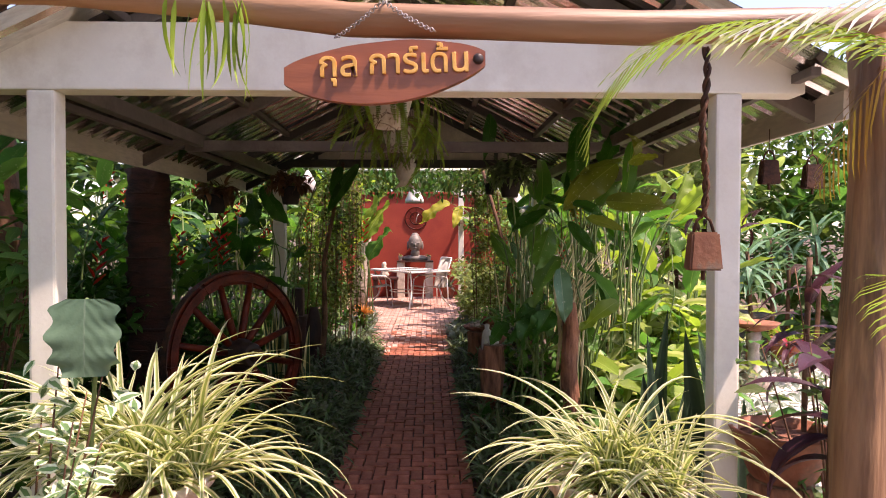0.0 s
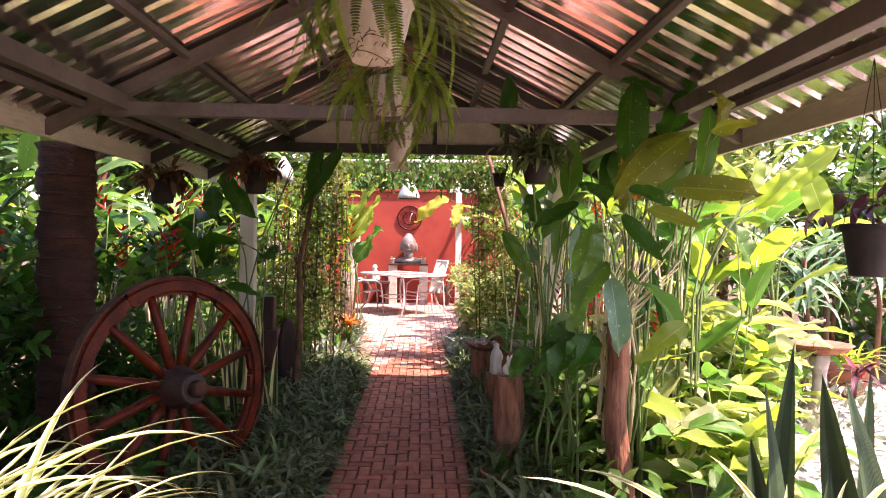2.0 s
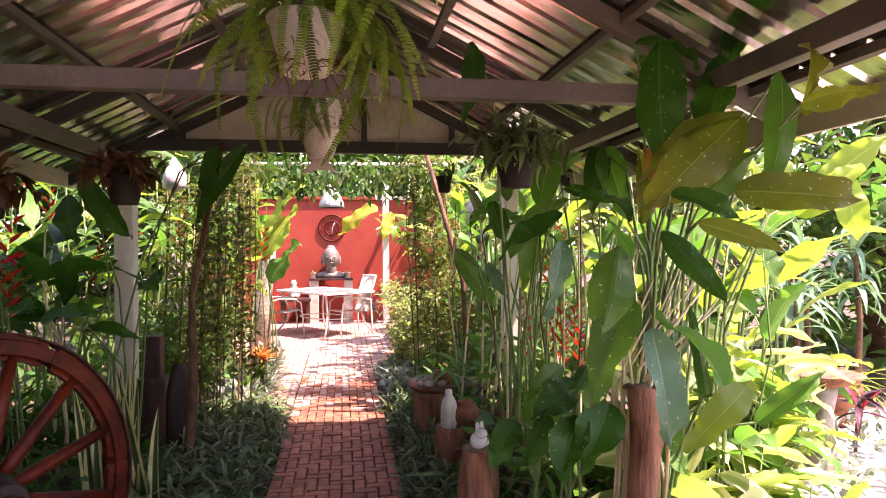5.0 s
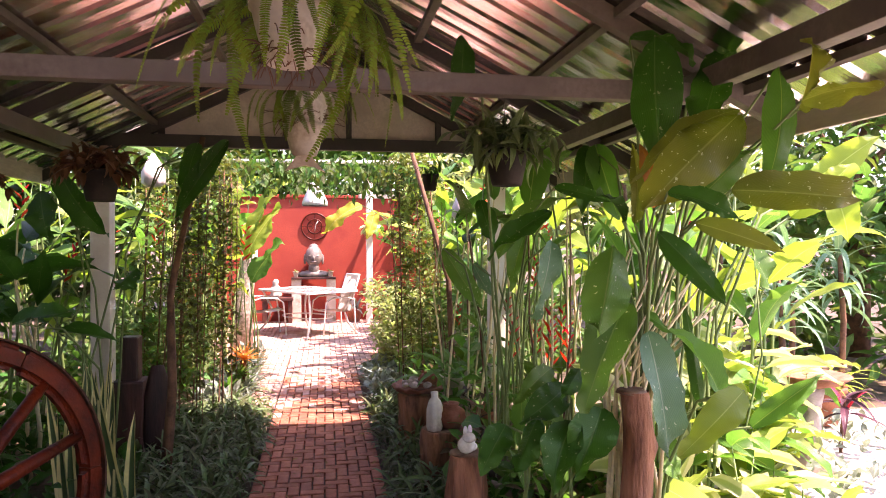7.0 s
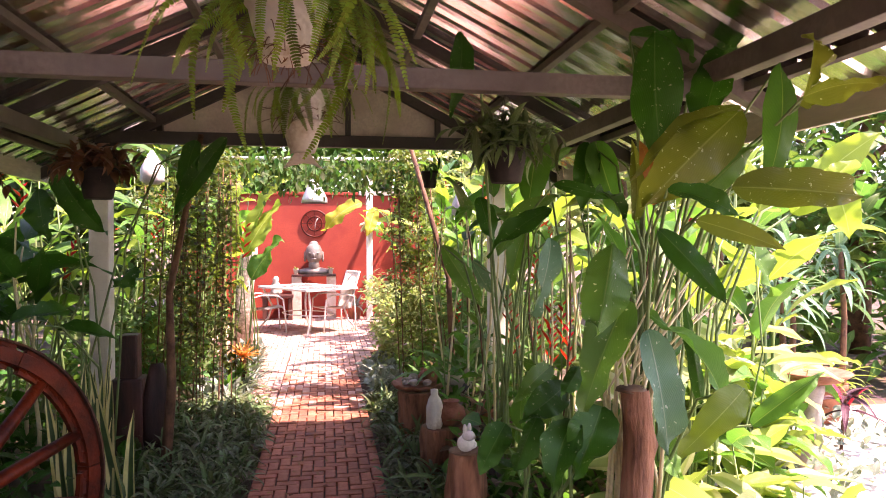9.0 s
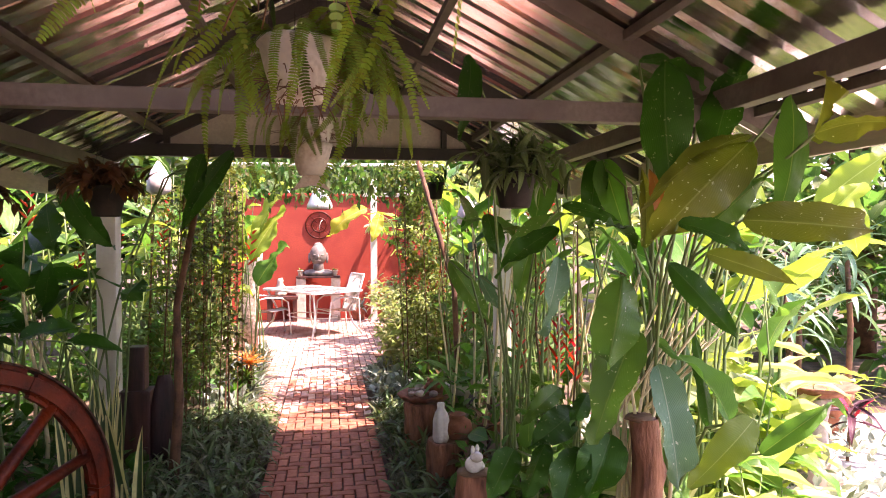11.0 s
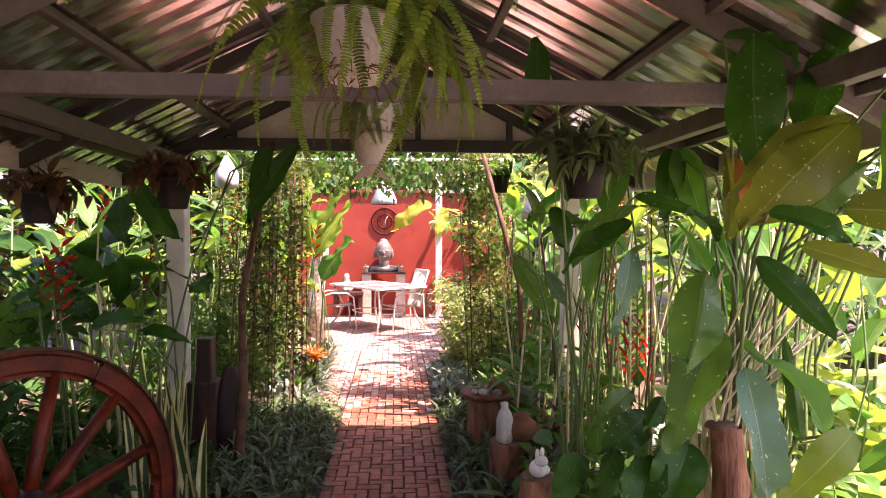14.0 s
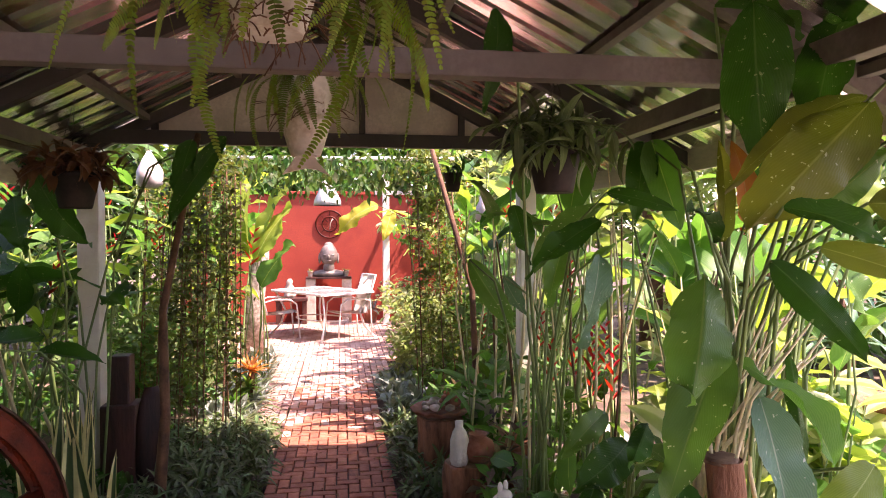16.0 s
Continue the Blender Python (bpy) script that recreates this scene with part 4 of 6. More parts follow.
def leafy(name, label, n, where, data, mat, seed, size=(0.7, 1.4), category="plants", up=0.3):
    """Loose foliage: n leaves at places drawn by where(rnd)."""
    rnd = random.Random(seed)
    pieces = []
    for _ in range(n):
        p = where(rnd)
        a, el = rnd.uniform(0, 6.28), rnd.uniform(-0.9, 0.9) + up
        pieces.append((data, aim(p, (math.cos(a) * math.cos(el), math.sin(a) * math.cos(el), math.sin(el)), (rnd.uniform(-0.3, 0.3), rnd.uniform(-0.3, 0.3), 1), rnd.uniform(*size), rnd.uniform(-0.6, 0.6))))
    return tagged(link(name, merged(name, pieces, mat), None), label, category, kind="stuff")


def clumps(x0, x1, y0, y1, z1, n, seed, spread=0.35, z0=0.0):
    """A bed of uneven rounded clumps."""
    r0 = random.Random(seed)
    cs = [(r0.uniform(x0, x1), r0.uniform(y0, y1), z0 + (z1 - z0) * r0.uniform(0.05, 1) ** 0.8, r0.uniform(0.6, 1.3) * spread) for _ in range(n)]

    def where(rnd):
        x, y, z, r = rnd.choice(cs)
        v = Vector((rnd.gauss(0, 1), rnd.gauss(0, 1), rnd.gauss(0, 1))).normalized() * r * rnd.uniform(0.6, 1.05)
        return (x + v.x, y + v.y, max(0.02, z + v.z * 0.8))
    return where


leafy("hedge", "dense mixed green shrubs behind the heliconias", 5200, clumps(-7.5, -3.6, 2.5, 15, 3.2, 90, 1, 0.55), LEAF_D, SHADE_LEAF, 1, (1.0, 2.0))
leafy("hedge", "dense mixed green shrubs beside the terrace", 3000, clumps(-4.5, -1.9, 11.5, 16.2, 3.0, 50, 2, 0.5), LEAF_D, HEDGE_LEAF, 2, (0.9, 1.8))
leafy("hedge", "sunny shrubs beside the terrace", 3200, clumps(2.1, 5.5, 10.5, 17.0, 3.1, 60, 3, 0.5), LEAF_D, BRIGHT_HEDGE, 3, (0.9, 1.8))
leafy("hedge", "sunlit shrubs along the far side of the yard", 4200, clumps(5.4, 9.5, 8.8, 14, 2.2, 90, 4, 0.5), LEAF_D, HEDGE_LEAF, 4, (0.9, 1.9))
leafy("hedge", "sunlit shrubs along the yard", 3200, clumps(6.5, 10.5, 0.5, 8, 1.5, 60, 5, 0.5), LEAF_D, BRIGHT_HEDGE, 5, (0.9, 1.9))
leafy("hedge", "tall greenery behind the red wall", 7000, clumps(-8, 9, 17.4, 21, 4.2, 130, 6, 0.7, 0.5), LEAF_D, HEDGE_LEAF, 6, (1.2, 2.4))
leafy("hedge", "high greenery over the red wall", 4200, clumps(-5, 6, 17.2, 19.5, 4.6, 70, 13, 0.6, 2.2), LEAF_D, FRESH_LEAF, 13, (1.2, 2.2))
# The next two hedges lie out of view, added to limit light from behind.
leafy("hedge", "unseen greenery added behind the entrance", 2600, clumps(-9, 9, -6.5, -3.5, 3.2, 60, 7, 0.7), LEAF_D, HEDGE_LEAF, 7, (1.5, 2.6))
leafy("hedge", "unseen greenery added beside the entrance", 2600, clumps(-7, -2.0, -3, 3.6, 3.3, 60, 8, 0.5), LEAF_D, SHADE_LEAF, 8, (1.0, 1.8))


def tree(at, h, crown, n, seed, mat, label, name="tree"):
    rnd = random.Random(seed)
    top = thing(name, label, "tree", at)
    bmt = bmesh.new()
    tube_bm([(0, 0, -0.1), (0.05, 0, h * 0.3), (-0.05, 0.08, h * 0.6), (0.05, 0, h * 0.85)], [0.16, 0.13, 0.1, 0.05], 10, bmt, 0.3)
    ends = []
    for i in range(9):
        a = i * 2.4
        s = Vector((0, 0, h * rnd.uniform(0.45, 0.8)))
        e = s + Vector((math.cos(a) * crown * rnd.uniform(0.5, 1), math.sin(a) * crown * rnd.uniform(0.5, 1), crown * rnd.uniform(0.2, 0.7)))
        tube_bm(arc(s, e, 0.15, n=5), [0.06, 0.05, 0.04, 0.03, 0.02, 0.012], 6, bmt)
        ends += [s.lerp(e, 0.6), e]
    part("trunk", bmt, STALK_BROWN, top)
    pieces = []
    for _ in range(n):
        c = rnd.choice(ends)
        v = Vector((rnd.gauss(0, 1), rnd.gauss(0, 1), rnd.gauss(0, 0.8))) * crown * 0.24
        a, el = rnd.uniform(0, 6.28), rnd.uniform(-0.9, 0.9)
        pieces.append((LEAF_D, aim(c + v, (math.cos(a) * math.cos(el), math.sin(a) * math.cos(el), math.sin(el)), (0, 0, 1), rnd.uniform(0.8, 1.6), rnd.uniform(-0.6, 0.6))))
    link("crown", merged("crown", pieces, mat), None, top, "uneven crown of green leaves")


tree((4.6, 12.6, 0), 5.0, 1.9, 1500, 3, HEDGE_LEAF, "leafy garden tree behind the sunny shrubs")
tree((-4.4, 12.0, 0), 4.6, 1.8, 1500, 4, HEDGE_LEAF, "leafy garden tree over the heliconias")
# Added tree; its crown, out of view above the roof, blocks sun on the left.
tree((-2.5, 5.3, 0), 4.8, 2.3, 2800, 5, SHADE_LEAF, "dense leafy tree added to shade the heliconias")
tree((-0.5, 19.5, 0), 5.2, 2.0, 1500, 6, HEDGE_LEAF, "leafy tree behind the red wall")
tree((7.4, 11.2, 0), 4.6, 1.9, 1700, 8, HEDGE_LEAF, "leafy garden tree beyond the yard")
tree((6.2, 15.0, 0), 5.2, 2.1, 1700, 9, BRIGHT_HEDGE, "leafy garden tree beyond the sunny shrubs")
# Unseen tree behind the camera, added to cut sky light from the left.
tree((-3.6, -1.2, 0), 5.2, 2.4, 2600, 10, SHADE_LEAF, "unseen leafy tree added to dim the entrance side")
tree((3.6, 19.5, 0), 4.8, 2.0, 1500, 7, BRIGHT_HEDGE, "leafy tree behind the red wall")


leafy("hedge", "low mixed shrubs between path and heliconias", 2600, clumps(-2.2, -0.85, 9.3, 13.5, 0.9, 34, 9, 0.26), LEAF_S, HEDGE_LEAF, 9, (0.8, 1.7))
leafy("hedge", "yellow-green shrubs edging the terrace", 3000, clumps(0.85, 1.4, 10.3, 12.2, 0.95, 22, 10, 0.28), LEAF_S, BRIGHT_HEDGE, 10, (0.5, 1.1))
leafy("hedge", "low mixed shrubs behind the potted plants", 2600, clumps(1.4, 2.6, 8.2, 11.5, 1.0, 34, 11, 0.28), LEAF_S, HEDGE_LEAF, 11, (0.8, 1.7))
# The dark leaf colour deepens the shade in this thicket.
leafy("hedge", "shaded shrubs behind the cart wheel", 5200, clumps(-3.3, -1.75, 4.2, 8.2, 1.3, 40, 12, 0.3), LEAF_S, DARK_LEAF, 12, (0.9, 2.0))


def cover(x0, x1, y0, y1, h):
    def where(rnd):
        x, y = rnd.uniform(x0, x1), rnd.uniform(y0, y1)
        b = 0.5 + 0.5 * noise.noise((x * 3.5, y * 3.5, 2))
        edge = min(1, (x - x0) / 0.12, (x1 - x) / 0.12)
        return (x, y, 0.01 + h * rnd.random() * (0.35 + 0.9 * b) * (0.45 + 0.55 * max(0, edge)))
    return where


leafy("ground_cover", "low dark-leaved edging plants along the brick path", 5200, cover(-1.05, -0.225, 3.9, 9.3, 0.24), BLADE_D, COVER_LEAF, 21, (0.6, 1.15), up=0.5)
leafy("ground_cover", "low dark-leaved edging plants along the brick path", 2600, cover(0.645, 1.05, 4.0, 9.4, 0.22), BLADE_D, COVER_LEAF, 22, (0.6, 1.15), up=0.5)
# Dark leaves here put the shade below the heliconias into colour.
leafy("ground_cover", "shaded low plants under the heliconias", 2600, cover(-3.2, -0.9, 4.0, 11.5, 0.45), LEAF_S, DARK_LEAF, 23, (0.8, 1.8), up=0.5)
leafy("ground_cover", "shaded low plants behind the stumps", 1500, cover(0.95, 2.0, 4.3, 11.0, 0.4), LEAF_S, MID_LEAF, 24, (0.8, 1.7), up=0.5)
PINKISH = leaf_mat("pinkish_grey_leaf", (0.22, 0.16, 0.13), (0.36, 0.27, 0.22), (0.45, 0.35, 0.3), glow=0.3, rough=0.45, spread=0.6)
leafy("ground_cover", "pinkish grey foliage between the pots", 900, cover(0.98, 1.7, 6.2, 9.2, 0.5), LEAF_S, PINKISH, 26, (0.6, 1.4), up=0.5)
leafy("ground_cover", "fresh green foliage between the pots", 700, cover(0.9, 1.8, 6.0, 9.2, 0.6), LEAF_S, FRESH_LEAF, 27, (0.7, 1.6), up=0.6)
leafy("ground_cover", "grey-green low plants along the sunny path", 700, cover(-0.9, -0.53, 9.5, 12.4, 0.25), LEAF_S, RHOEO_LEAF, 28, (0.7, 1.5), up=0.6)
leafy("ground_cover", "grey-green low plants along the sunny path", 500, cover(0.66, 1.05, 9.4, 11.2, 0.22), LEAF_S, RHOEO_LEAF, 29, (0.7, 1.5), up=0.6)
leafy("ground_cover", "pink and green low plants in the sun", 1500, cover(2.2, 4.4, 4.3, 8.5, 0.22), LEAF_S, RHOEO_LEAF, 25, (0.7, 1.4), up=0.6)


def vine_column(x, y, r, h, seed, lean=0.0, density=3600):
    """Stakes overgrown with a small-leaved climber."""
    rnd = random.Random(seed)
    top = thing("climbing_vine", "small-leaved climber on thin brown stakes", "vine", (x, y, 0), group="climbers flanking the path")
    for i in range(15 if r > 0.2 else 5):
        a = i * 0.9
        f = (math.cos(a) * r * 0.8, math.sin(a) * r * 0.8, -0.02)
        e = (math.cos(a + 0.4) * r * 0.6 + lean, math.sin(a) * r * 0.6, h * rnd.uniform(0.8, 1.0))
        part("stake", tube_bm(arc(f, e, 0.02, n=6), rnd.uniform(0.002, 0.006), 6, None, 0.4), STALK_BROWN, top)
    pieces = []
    for _ in range(density):
        z = rnd.uniform(0.15, 1) ** 0.8 * h
        a, rr = rnd.uniform(0, 6.28), r * rnd.uniform(0.35, 1.15) * (0.75 + 0.5 * noise.noise((z * 4, seed, 0)))
        p = (math.cos(a) * rr + lean * z / h, math.sin(a) * rr, z)
        b, el = rnd.uniform(0, 6.28), rnd.uniform(-0.8, 0.6)
        pieces.append((LEAF_T, aim(p, (math.cos(b) * math.cos(el), math.sin(b) * math.cos(el), math.sin(el)), (0, 0, 1), rnd.uniform(0.8, 1.5), rnd.uniform(-0.6, 0.6))))
    tagged(link("foliage", merged("foliage", pieces, SMALL_LEAF), None, top), "small green leaves", kind="stuff")


vine_column(-0.78, 9.1, 0.3, 2.3, 5, 0.08, 1900)
vine_column(-1.15, 9.5, 0.3, 2.1, 6, 0.0, 1300)
vine_column(1.22, 9.7, 0.32, 2.4, 7, -0.15, 2600)
vine_column(-0.82, 8.4, 0.2, 2.1, 9, 0.1, 700)
vine_column(-0.55, 8.7, 0.12, 2.2, 10, 0.05, 500)
for x, y, e, r in ((-0.74, 7.6, (-0.52, 7.7, 2.2), 0.026), (1.27, 8.85, (0.98, 8.9, 2.3), 0.026)):
    st = part("sapling", tube_bm([(x, y, -0.05), (x + 0.05, y, 0.6), (x + 0.03, y + 0.05, 1.2), e], [r * 1.3, r, r * 0.9, r * 0.7], 10, None, 0.5), STALK_BROWN)
    tagged(st, "slim crooked brown stem rising beside the path", "tree")


def arch_where(rnd):
    t = rnd.random()
    return (-0.9 + 2.2 * t + rnd.gauss(0, 0.08), 9.8 + rnd.gauss(0, 0.25), 2.28 - 0.24 * rnd.random() ** 2 + rnd.gauss(0, 0.06))


leafy("hanging_creeper", "dark creeper trailing across the far opening", 1500, arch_where, LEAF_S, HEDGE_LEAF, 31, (0.5, 1.1), up=-0.7)


def undergrowth(rnd):
    x, y = rnd.uniform(1.05, 1.9), rnd.uniform(5.9, 8.6)
    return (x, y, 0.05 + rnd.random() * (0.25 + 0.75 * (0.5 + noise.noise((x * 4, y * 4, 7)))))


leafy("ground_cover", "mixed waxy leaves crowding between the stems", 200, undergrowth, LEAF_D, FRESH_LEAF, 61, (0.6, 1.3), up=0.6)
leafy("ground_cover", "dark mixed leaves crowding between the stems", 120, undergrowth, LEAF_D, MID_LEAF, 62, (0.6, 1.4), up=0.4)

# ---- entrance ----


def chain_bm(a, b, n):
    """A chain of oval links from a to b, slightly slack."""
    bm = bmesh.new()
    pts = arc(a, b, 0, 0.006, n)
    for i in range(n):
        p, q = pts[i], pts[i + 1]
        c, d = (p + q) / 2, (q - p)
        y = d.normalized()
        s = y.cross(Vector((0, 1, 0))).normalized() if i % 2 else Vector((0, 1, 0))
        ring = [c + y * math.cos(k * math.pi / 4) * d.length * 0.68 + s * math.sin(k * math.pi / 4) * 0.0055 for k in range(9)]
        tube_bm(ring, 0.0014, 5, bm, caps=False)
    return bm


log = part("log_beam", tube_bm([(-1.25, 2.62, 2.095), (-0.6, 2.62, 2.085), (-0.2, 2.63, 2.06), (0.15, 2.62, 2.02), (0.5, 2.62, 2.012), (0.9, 2.62, 2.005), (1.3, 2.62, 2.012), (2.0, 2.62, 2.025)], [0.036, 0.036, 0.04, 0.043, 0.04, 0.044, 0.04, 0.036], 20, None, 0.25), LOG_WOOD)
tagged(log, "smooth crooked log beam across the entrance", "beam")


def entrance_post(x, name, label):
    pts = [(x + 0.02, 2.62, -0.1), (x + 0.01, 2.62, 0.5), (x - 0.01, 2.61, 0.95), (x + 0.02, 2.62, 1.3), (x + 0.05, 2.62, 1.7), (x + 0.05, 2.62, 1.98)]
    ob = part(name, tube_bm(pts, [0.1, 0.085, 0.08, 0.07, 0.075, 0.085], 20, None, 0.5), TRUNK_WOOD)
    tagged(ob, label, "post")


entrance_post(1.5, "tree_trunk_post", "peeled brown tree trunk carrying the log beam")
entrance_post(-1.15, "tree_trunk_post", "peeled brown tree trunk carrying the log beam")

sign = thing("hanging_sign", "red-brown wooden plank sign with carved yellow Thai lettering", "sign", (0.243, 2.575, 1.885))


def sign_board():
    bm = bmesh.new()
    n = 40
    rows = []
    for y in (-0.014, 0.014):
        ring = []
        for side in (1, -1):
            for i in range(n + 1):
                t = i / n if side > 0 else 1 - i / n
                x = -0.25 + 0.5 * t
                h = 0.076 * min(1, (math.sin(math.pi * min(1, 0.03 + t * 0.95)) ** 0.55))
                mid = -0.026 + 0.048 * t - 0.012 * math.sin(math.pi * t)
                ring.append(bm.verts.new((x, y, mid + side * h * (1 + 0.04 * noise.noise((x * 9, side, 0))))))
        rows.append(ring)
    bm.faces.new(rows[0])
    bm.faces.new(rows[1][::-1])
    m = len(rows[0])
    for i in range(m):
        bm.faces.new((rows[0][(i + 1) % m], rows[0][i], rows[1][i], rows[1][(i + 1) % m]))
    bmesh.ops.remove_doubles(bm, verts=bm.verts, dist=0.0005)
    return bm


part("board", sign_board(), SIGN_WOOD, sign)
part("knot", lathe_bm([(0.014, 0), (0.012, 0.004), (0.004, 0.006), (0.0, 0.006)], 16), HUB_WOOD, sign, "dark knot").matrix_basis = pose(0.232, -0.0145, 0.02, 90, 0, 0)
part("peg", tube_bm([(-0.03, 0, -0.082), (0.03, 0, -0.078)], 0.012, 10), SIGN_WOOD, sign)


def lettering(text, x, z, size, tilt, parent):
    cu = bpy.data.curves.new("lettering", "FONT")
    cu.body, cu.size, cu.extrude, cu.bevel_depth = text, size, 0.0035, 0.0012
    cu.align_x, cu.align_y = "CENTER", "CENTER"
    tmp = bpy.data.objects.new("lettering", cu)
    scene.collection.objects.link(tmp)
    me = bpy.data.meshes.new_from_object(tmp.evaluated_get(bpy.context.evaluated_depsgraph_get()))
    bpy.data.objects.remove(tmp)
    me.materials.clear()
    ob = link("lettering", me, CARVED_GOLD, parent, "carved yellow letters")
    ob.matrix_basis = pose(x, -0.0165, z, 90, tilt, 0)


lettering("กุล", -0.115, 0.0, 0.088, -2, sign)
lettering("การ์เด้น", 0.085, 0.01, 0.085, -2, sign)
for a, b in (((-0.125, -0.006, 0.072), (-0.005, -0.02, 0.16)), ((0.125, -0.006, 0.09), (-0.005, -0.02, 0.16))):
    part("chain", chain_bm(a, b, 20), CHAIN, sign, "thin steel chain")
part("hook", tube_bm([(-0.005, -0.02, 0.16), (-0.005, 0.0, 0.165), (-0.005, 0.045, 0.16)], 0.003, 6), CHAIN, sign)


def spider_plant(at, seed, n=110, reach=1.0):
    rnd = random.Random(seed)
    top = thing("spider_plant", "large striped spider plant in a cream planter", "potted plant", at, group="spider plants at the entrance")
    h = 0.63
    part("planter", lathe_bm([(0.15, -0.03), (0.17, 0.05), (0.2, 0.4), (0.235, h - 0.05), (0.255, h - 0.04), (0.255, h), (0.232, h), (0.22, h - 0.08), (0.0, h - 0.09)], 36, 0.02), CLAY_POT, top, "round cream planter")
    part("soil", lathe_bm([(0.222, h - 0.075), (0.15, h - 0.05), (0.0, h - 0.04)], 24, 0.1), DRY_SOIL, top, "reddish bark mulch")
    made = [to_mesh("leaf", *leaf_data(L, w, b, 0.45, "blade", 12, 2, seed=i, twist=tw), SPIDER_LEAF) for i, (L, w, b, tw) in enumerate(((0.5, 0.02, 1.6, 0.2), (0.6, 0.022, 1.9, -0.3), (0.42, 0.019, 1.1, 0.1), (0.55, 0.021, 1.3, 0.4), (0.36, 0.019, 0.7, -0.2), (0.46, 0.022, 2.1, 0.3)))]
    hearts = [(rnd.gauss(0, 0.1), rnd.gauss(0, 0.1)) for _ in range(6)]
    for i in range(n):
        hx, hy = rnd.choice(hearts)
        a = rnd.uniform(0, 6.28)
        el = rnd.choice((rnd.uniform(0.5, 1.0), rnd.uniform(0.9, 1.5)))
        p = (hx + rnd.gauss(0, 0.02), hy + rnd.gauss(0, 0.02), h - 0.05)
        put("leaf", rnd.choice(made), top, aim(p, (math.cos(a) * math.cos(el), math.sin(a) * math.cos(el), math.sin(el)), (0, 0, 1), reach * rnd.uniform(0.75, 1.1), rnd.uniform(-0.4, 0.4)))
    return top


DRY_SOIL = rough_mat("red_brown_mulch", (0.14, 0.05, 0.03), (0.27, 0.11, 0.065), 30, 120, 0.95, relief=0.9)
spider_plant((-0.66, 3.22, 0), 3, 230, 1.4)
spider_plant((1.02, 3.2, 0), 4, 200, 1.12)


def snake_plant(at, n, hmin, hmax, mat, seed, label, r=0.14, wide=0.07):
    rnd = random.Random(seed)
    top = thing("snake_plant", label, "plant", at)
    for i in range(n):
        a, rr = rnd.uniform(0, 6.28), r * math.sqrt(rnd.random())
        L = rnd.uniform(hmin, hmax)
        me = to_mesh("leaf", *leaf_data(L, wide * rnd.uniform(0.75, 1.1), rnd.uniform(-0.05, 0.15), 0.5, "blade", 9, 2, 0.02, i, rnd.uniform(-0.5, 0.5)), mat)
        put("leaf", me, top, aim((rr * math.cos(a), rr * math.sin(a), -0.02), (rnd.uniform(-0.16, 0.16), rnd.uniform(-0.16, 0.16), 1), (rnd.uniform(-0.7, 0.7), -1, 0)))


snake_plant((1.6, 4.05, 0), 12, 0.7, 1.16, SNAKE_DARK, 2, "dark upright snake plant behind the white post", 0.22, 0.14)
snake_plant((-0.9, 6.95, 0), 22, 0.6, 0.95, SNAKE_LEAF, 3, "yellow-edged snake plant beside the wooden wheel", 0.18, 0.1)


# large flat leaf, variegated shrub and hanging blades at the entrance
def taro(at):
    top = thing("taro_plant", "grey-green taro with one large torn leaf", "plant", at)
    me = to_mesh("leaf", *leaf_data(0.2, 0.185, 0.2, 0.06, "torn", 22, 4, 0.05, 4), TARO_LEAF)
    put("leaf", me, top, aim((0.05, 0.0, 1.3), (0.02, -0.15, -1), (0.1, -1, 0.3)))
    part("stalk", tube_bm([(-0.12, 0.25, -0.02), (-0.08, 0.25, 0.6), (0.0, 0.16, 1.15), (0.05, 0.01, 1.3)], [0.009, 0.008, 0.006, 0.004], 8), STEM_GREEN, top)


TARO_LEAF = leaf_mat("grey_green_taro_leaf", (0.1, 0.19, 0.12), (0.13, 0.22, 0.14), (0.16, 0.25, 0.17), glow=0.25, rough=0.55, veins=5)
taro((-0.58, 2.62, 0))


def shrub(name, at, r, h, n, mat, data, seed, label, size=(0.8, 1.3)):
    rnd = random.Random(seed)
    top = thing(name, label, "shrub", at)
    bmt = bmesh.new()
    tips = []
    for i in range(14):
        a = i * 2.4
        rr = r * rnd.uniform(0.4, 1)
        e = Vector((math.cos(a) * rr, math.sin(a) * rr, h * rnd.uniform(0.55, 1)))
        pts = arc((math.cos(a) * 0.03, math.sin(a) * 0.03, -0.02), e, 0.06, n=6)
        tube_bm(pts, [0.008, 0.007, 0.006, 0.005, 0.004, 0.003, 0.002], 5, bmt)
        tips.append(pts)
    part("branchwork", bmt, STALK_BROWN, top)
    pieces = []
    for _ in range(n):
        pts = rnd.choice(tips)
        k = rnd.uniform(0.35, 1) * (len(pts) - 1)
        i = min(len(pts) - 2, int(k))
        p = pts[i].lerp(pts[i + 1], k - i) + Vector((rnd.gauss(0, 0.04), rnd.gauss(0, 0.04), rnd.gauss(0, 0.03)))
        a, el = rnd.uniform(0, 6.28), rnd.uniform(-0.6, 0.7)
        pieces.append((data, aim(p, (math.cos(a) * math.cos(el), math.sin(a) * math.cos(el), math.sin(el)), (0, -0.2, 1), rnd.uniform(*size), rnd.uniform(-0.5, 0.5))))
    tagged(link("foliage", merged("foliage", pieces, mat), None, top), kind="stuff")


LEAF_V = leaf_data(0.07, 0.036, 0.4, 0.2, "broad", 4, 1)
shrub("variegated_shrub", (-0.78, 2.72, 0), 0.3, 1.2, 460, VARI_LEAF, LEAF_V, 3, "white-edged small-leaved shrub beside the planter")
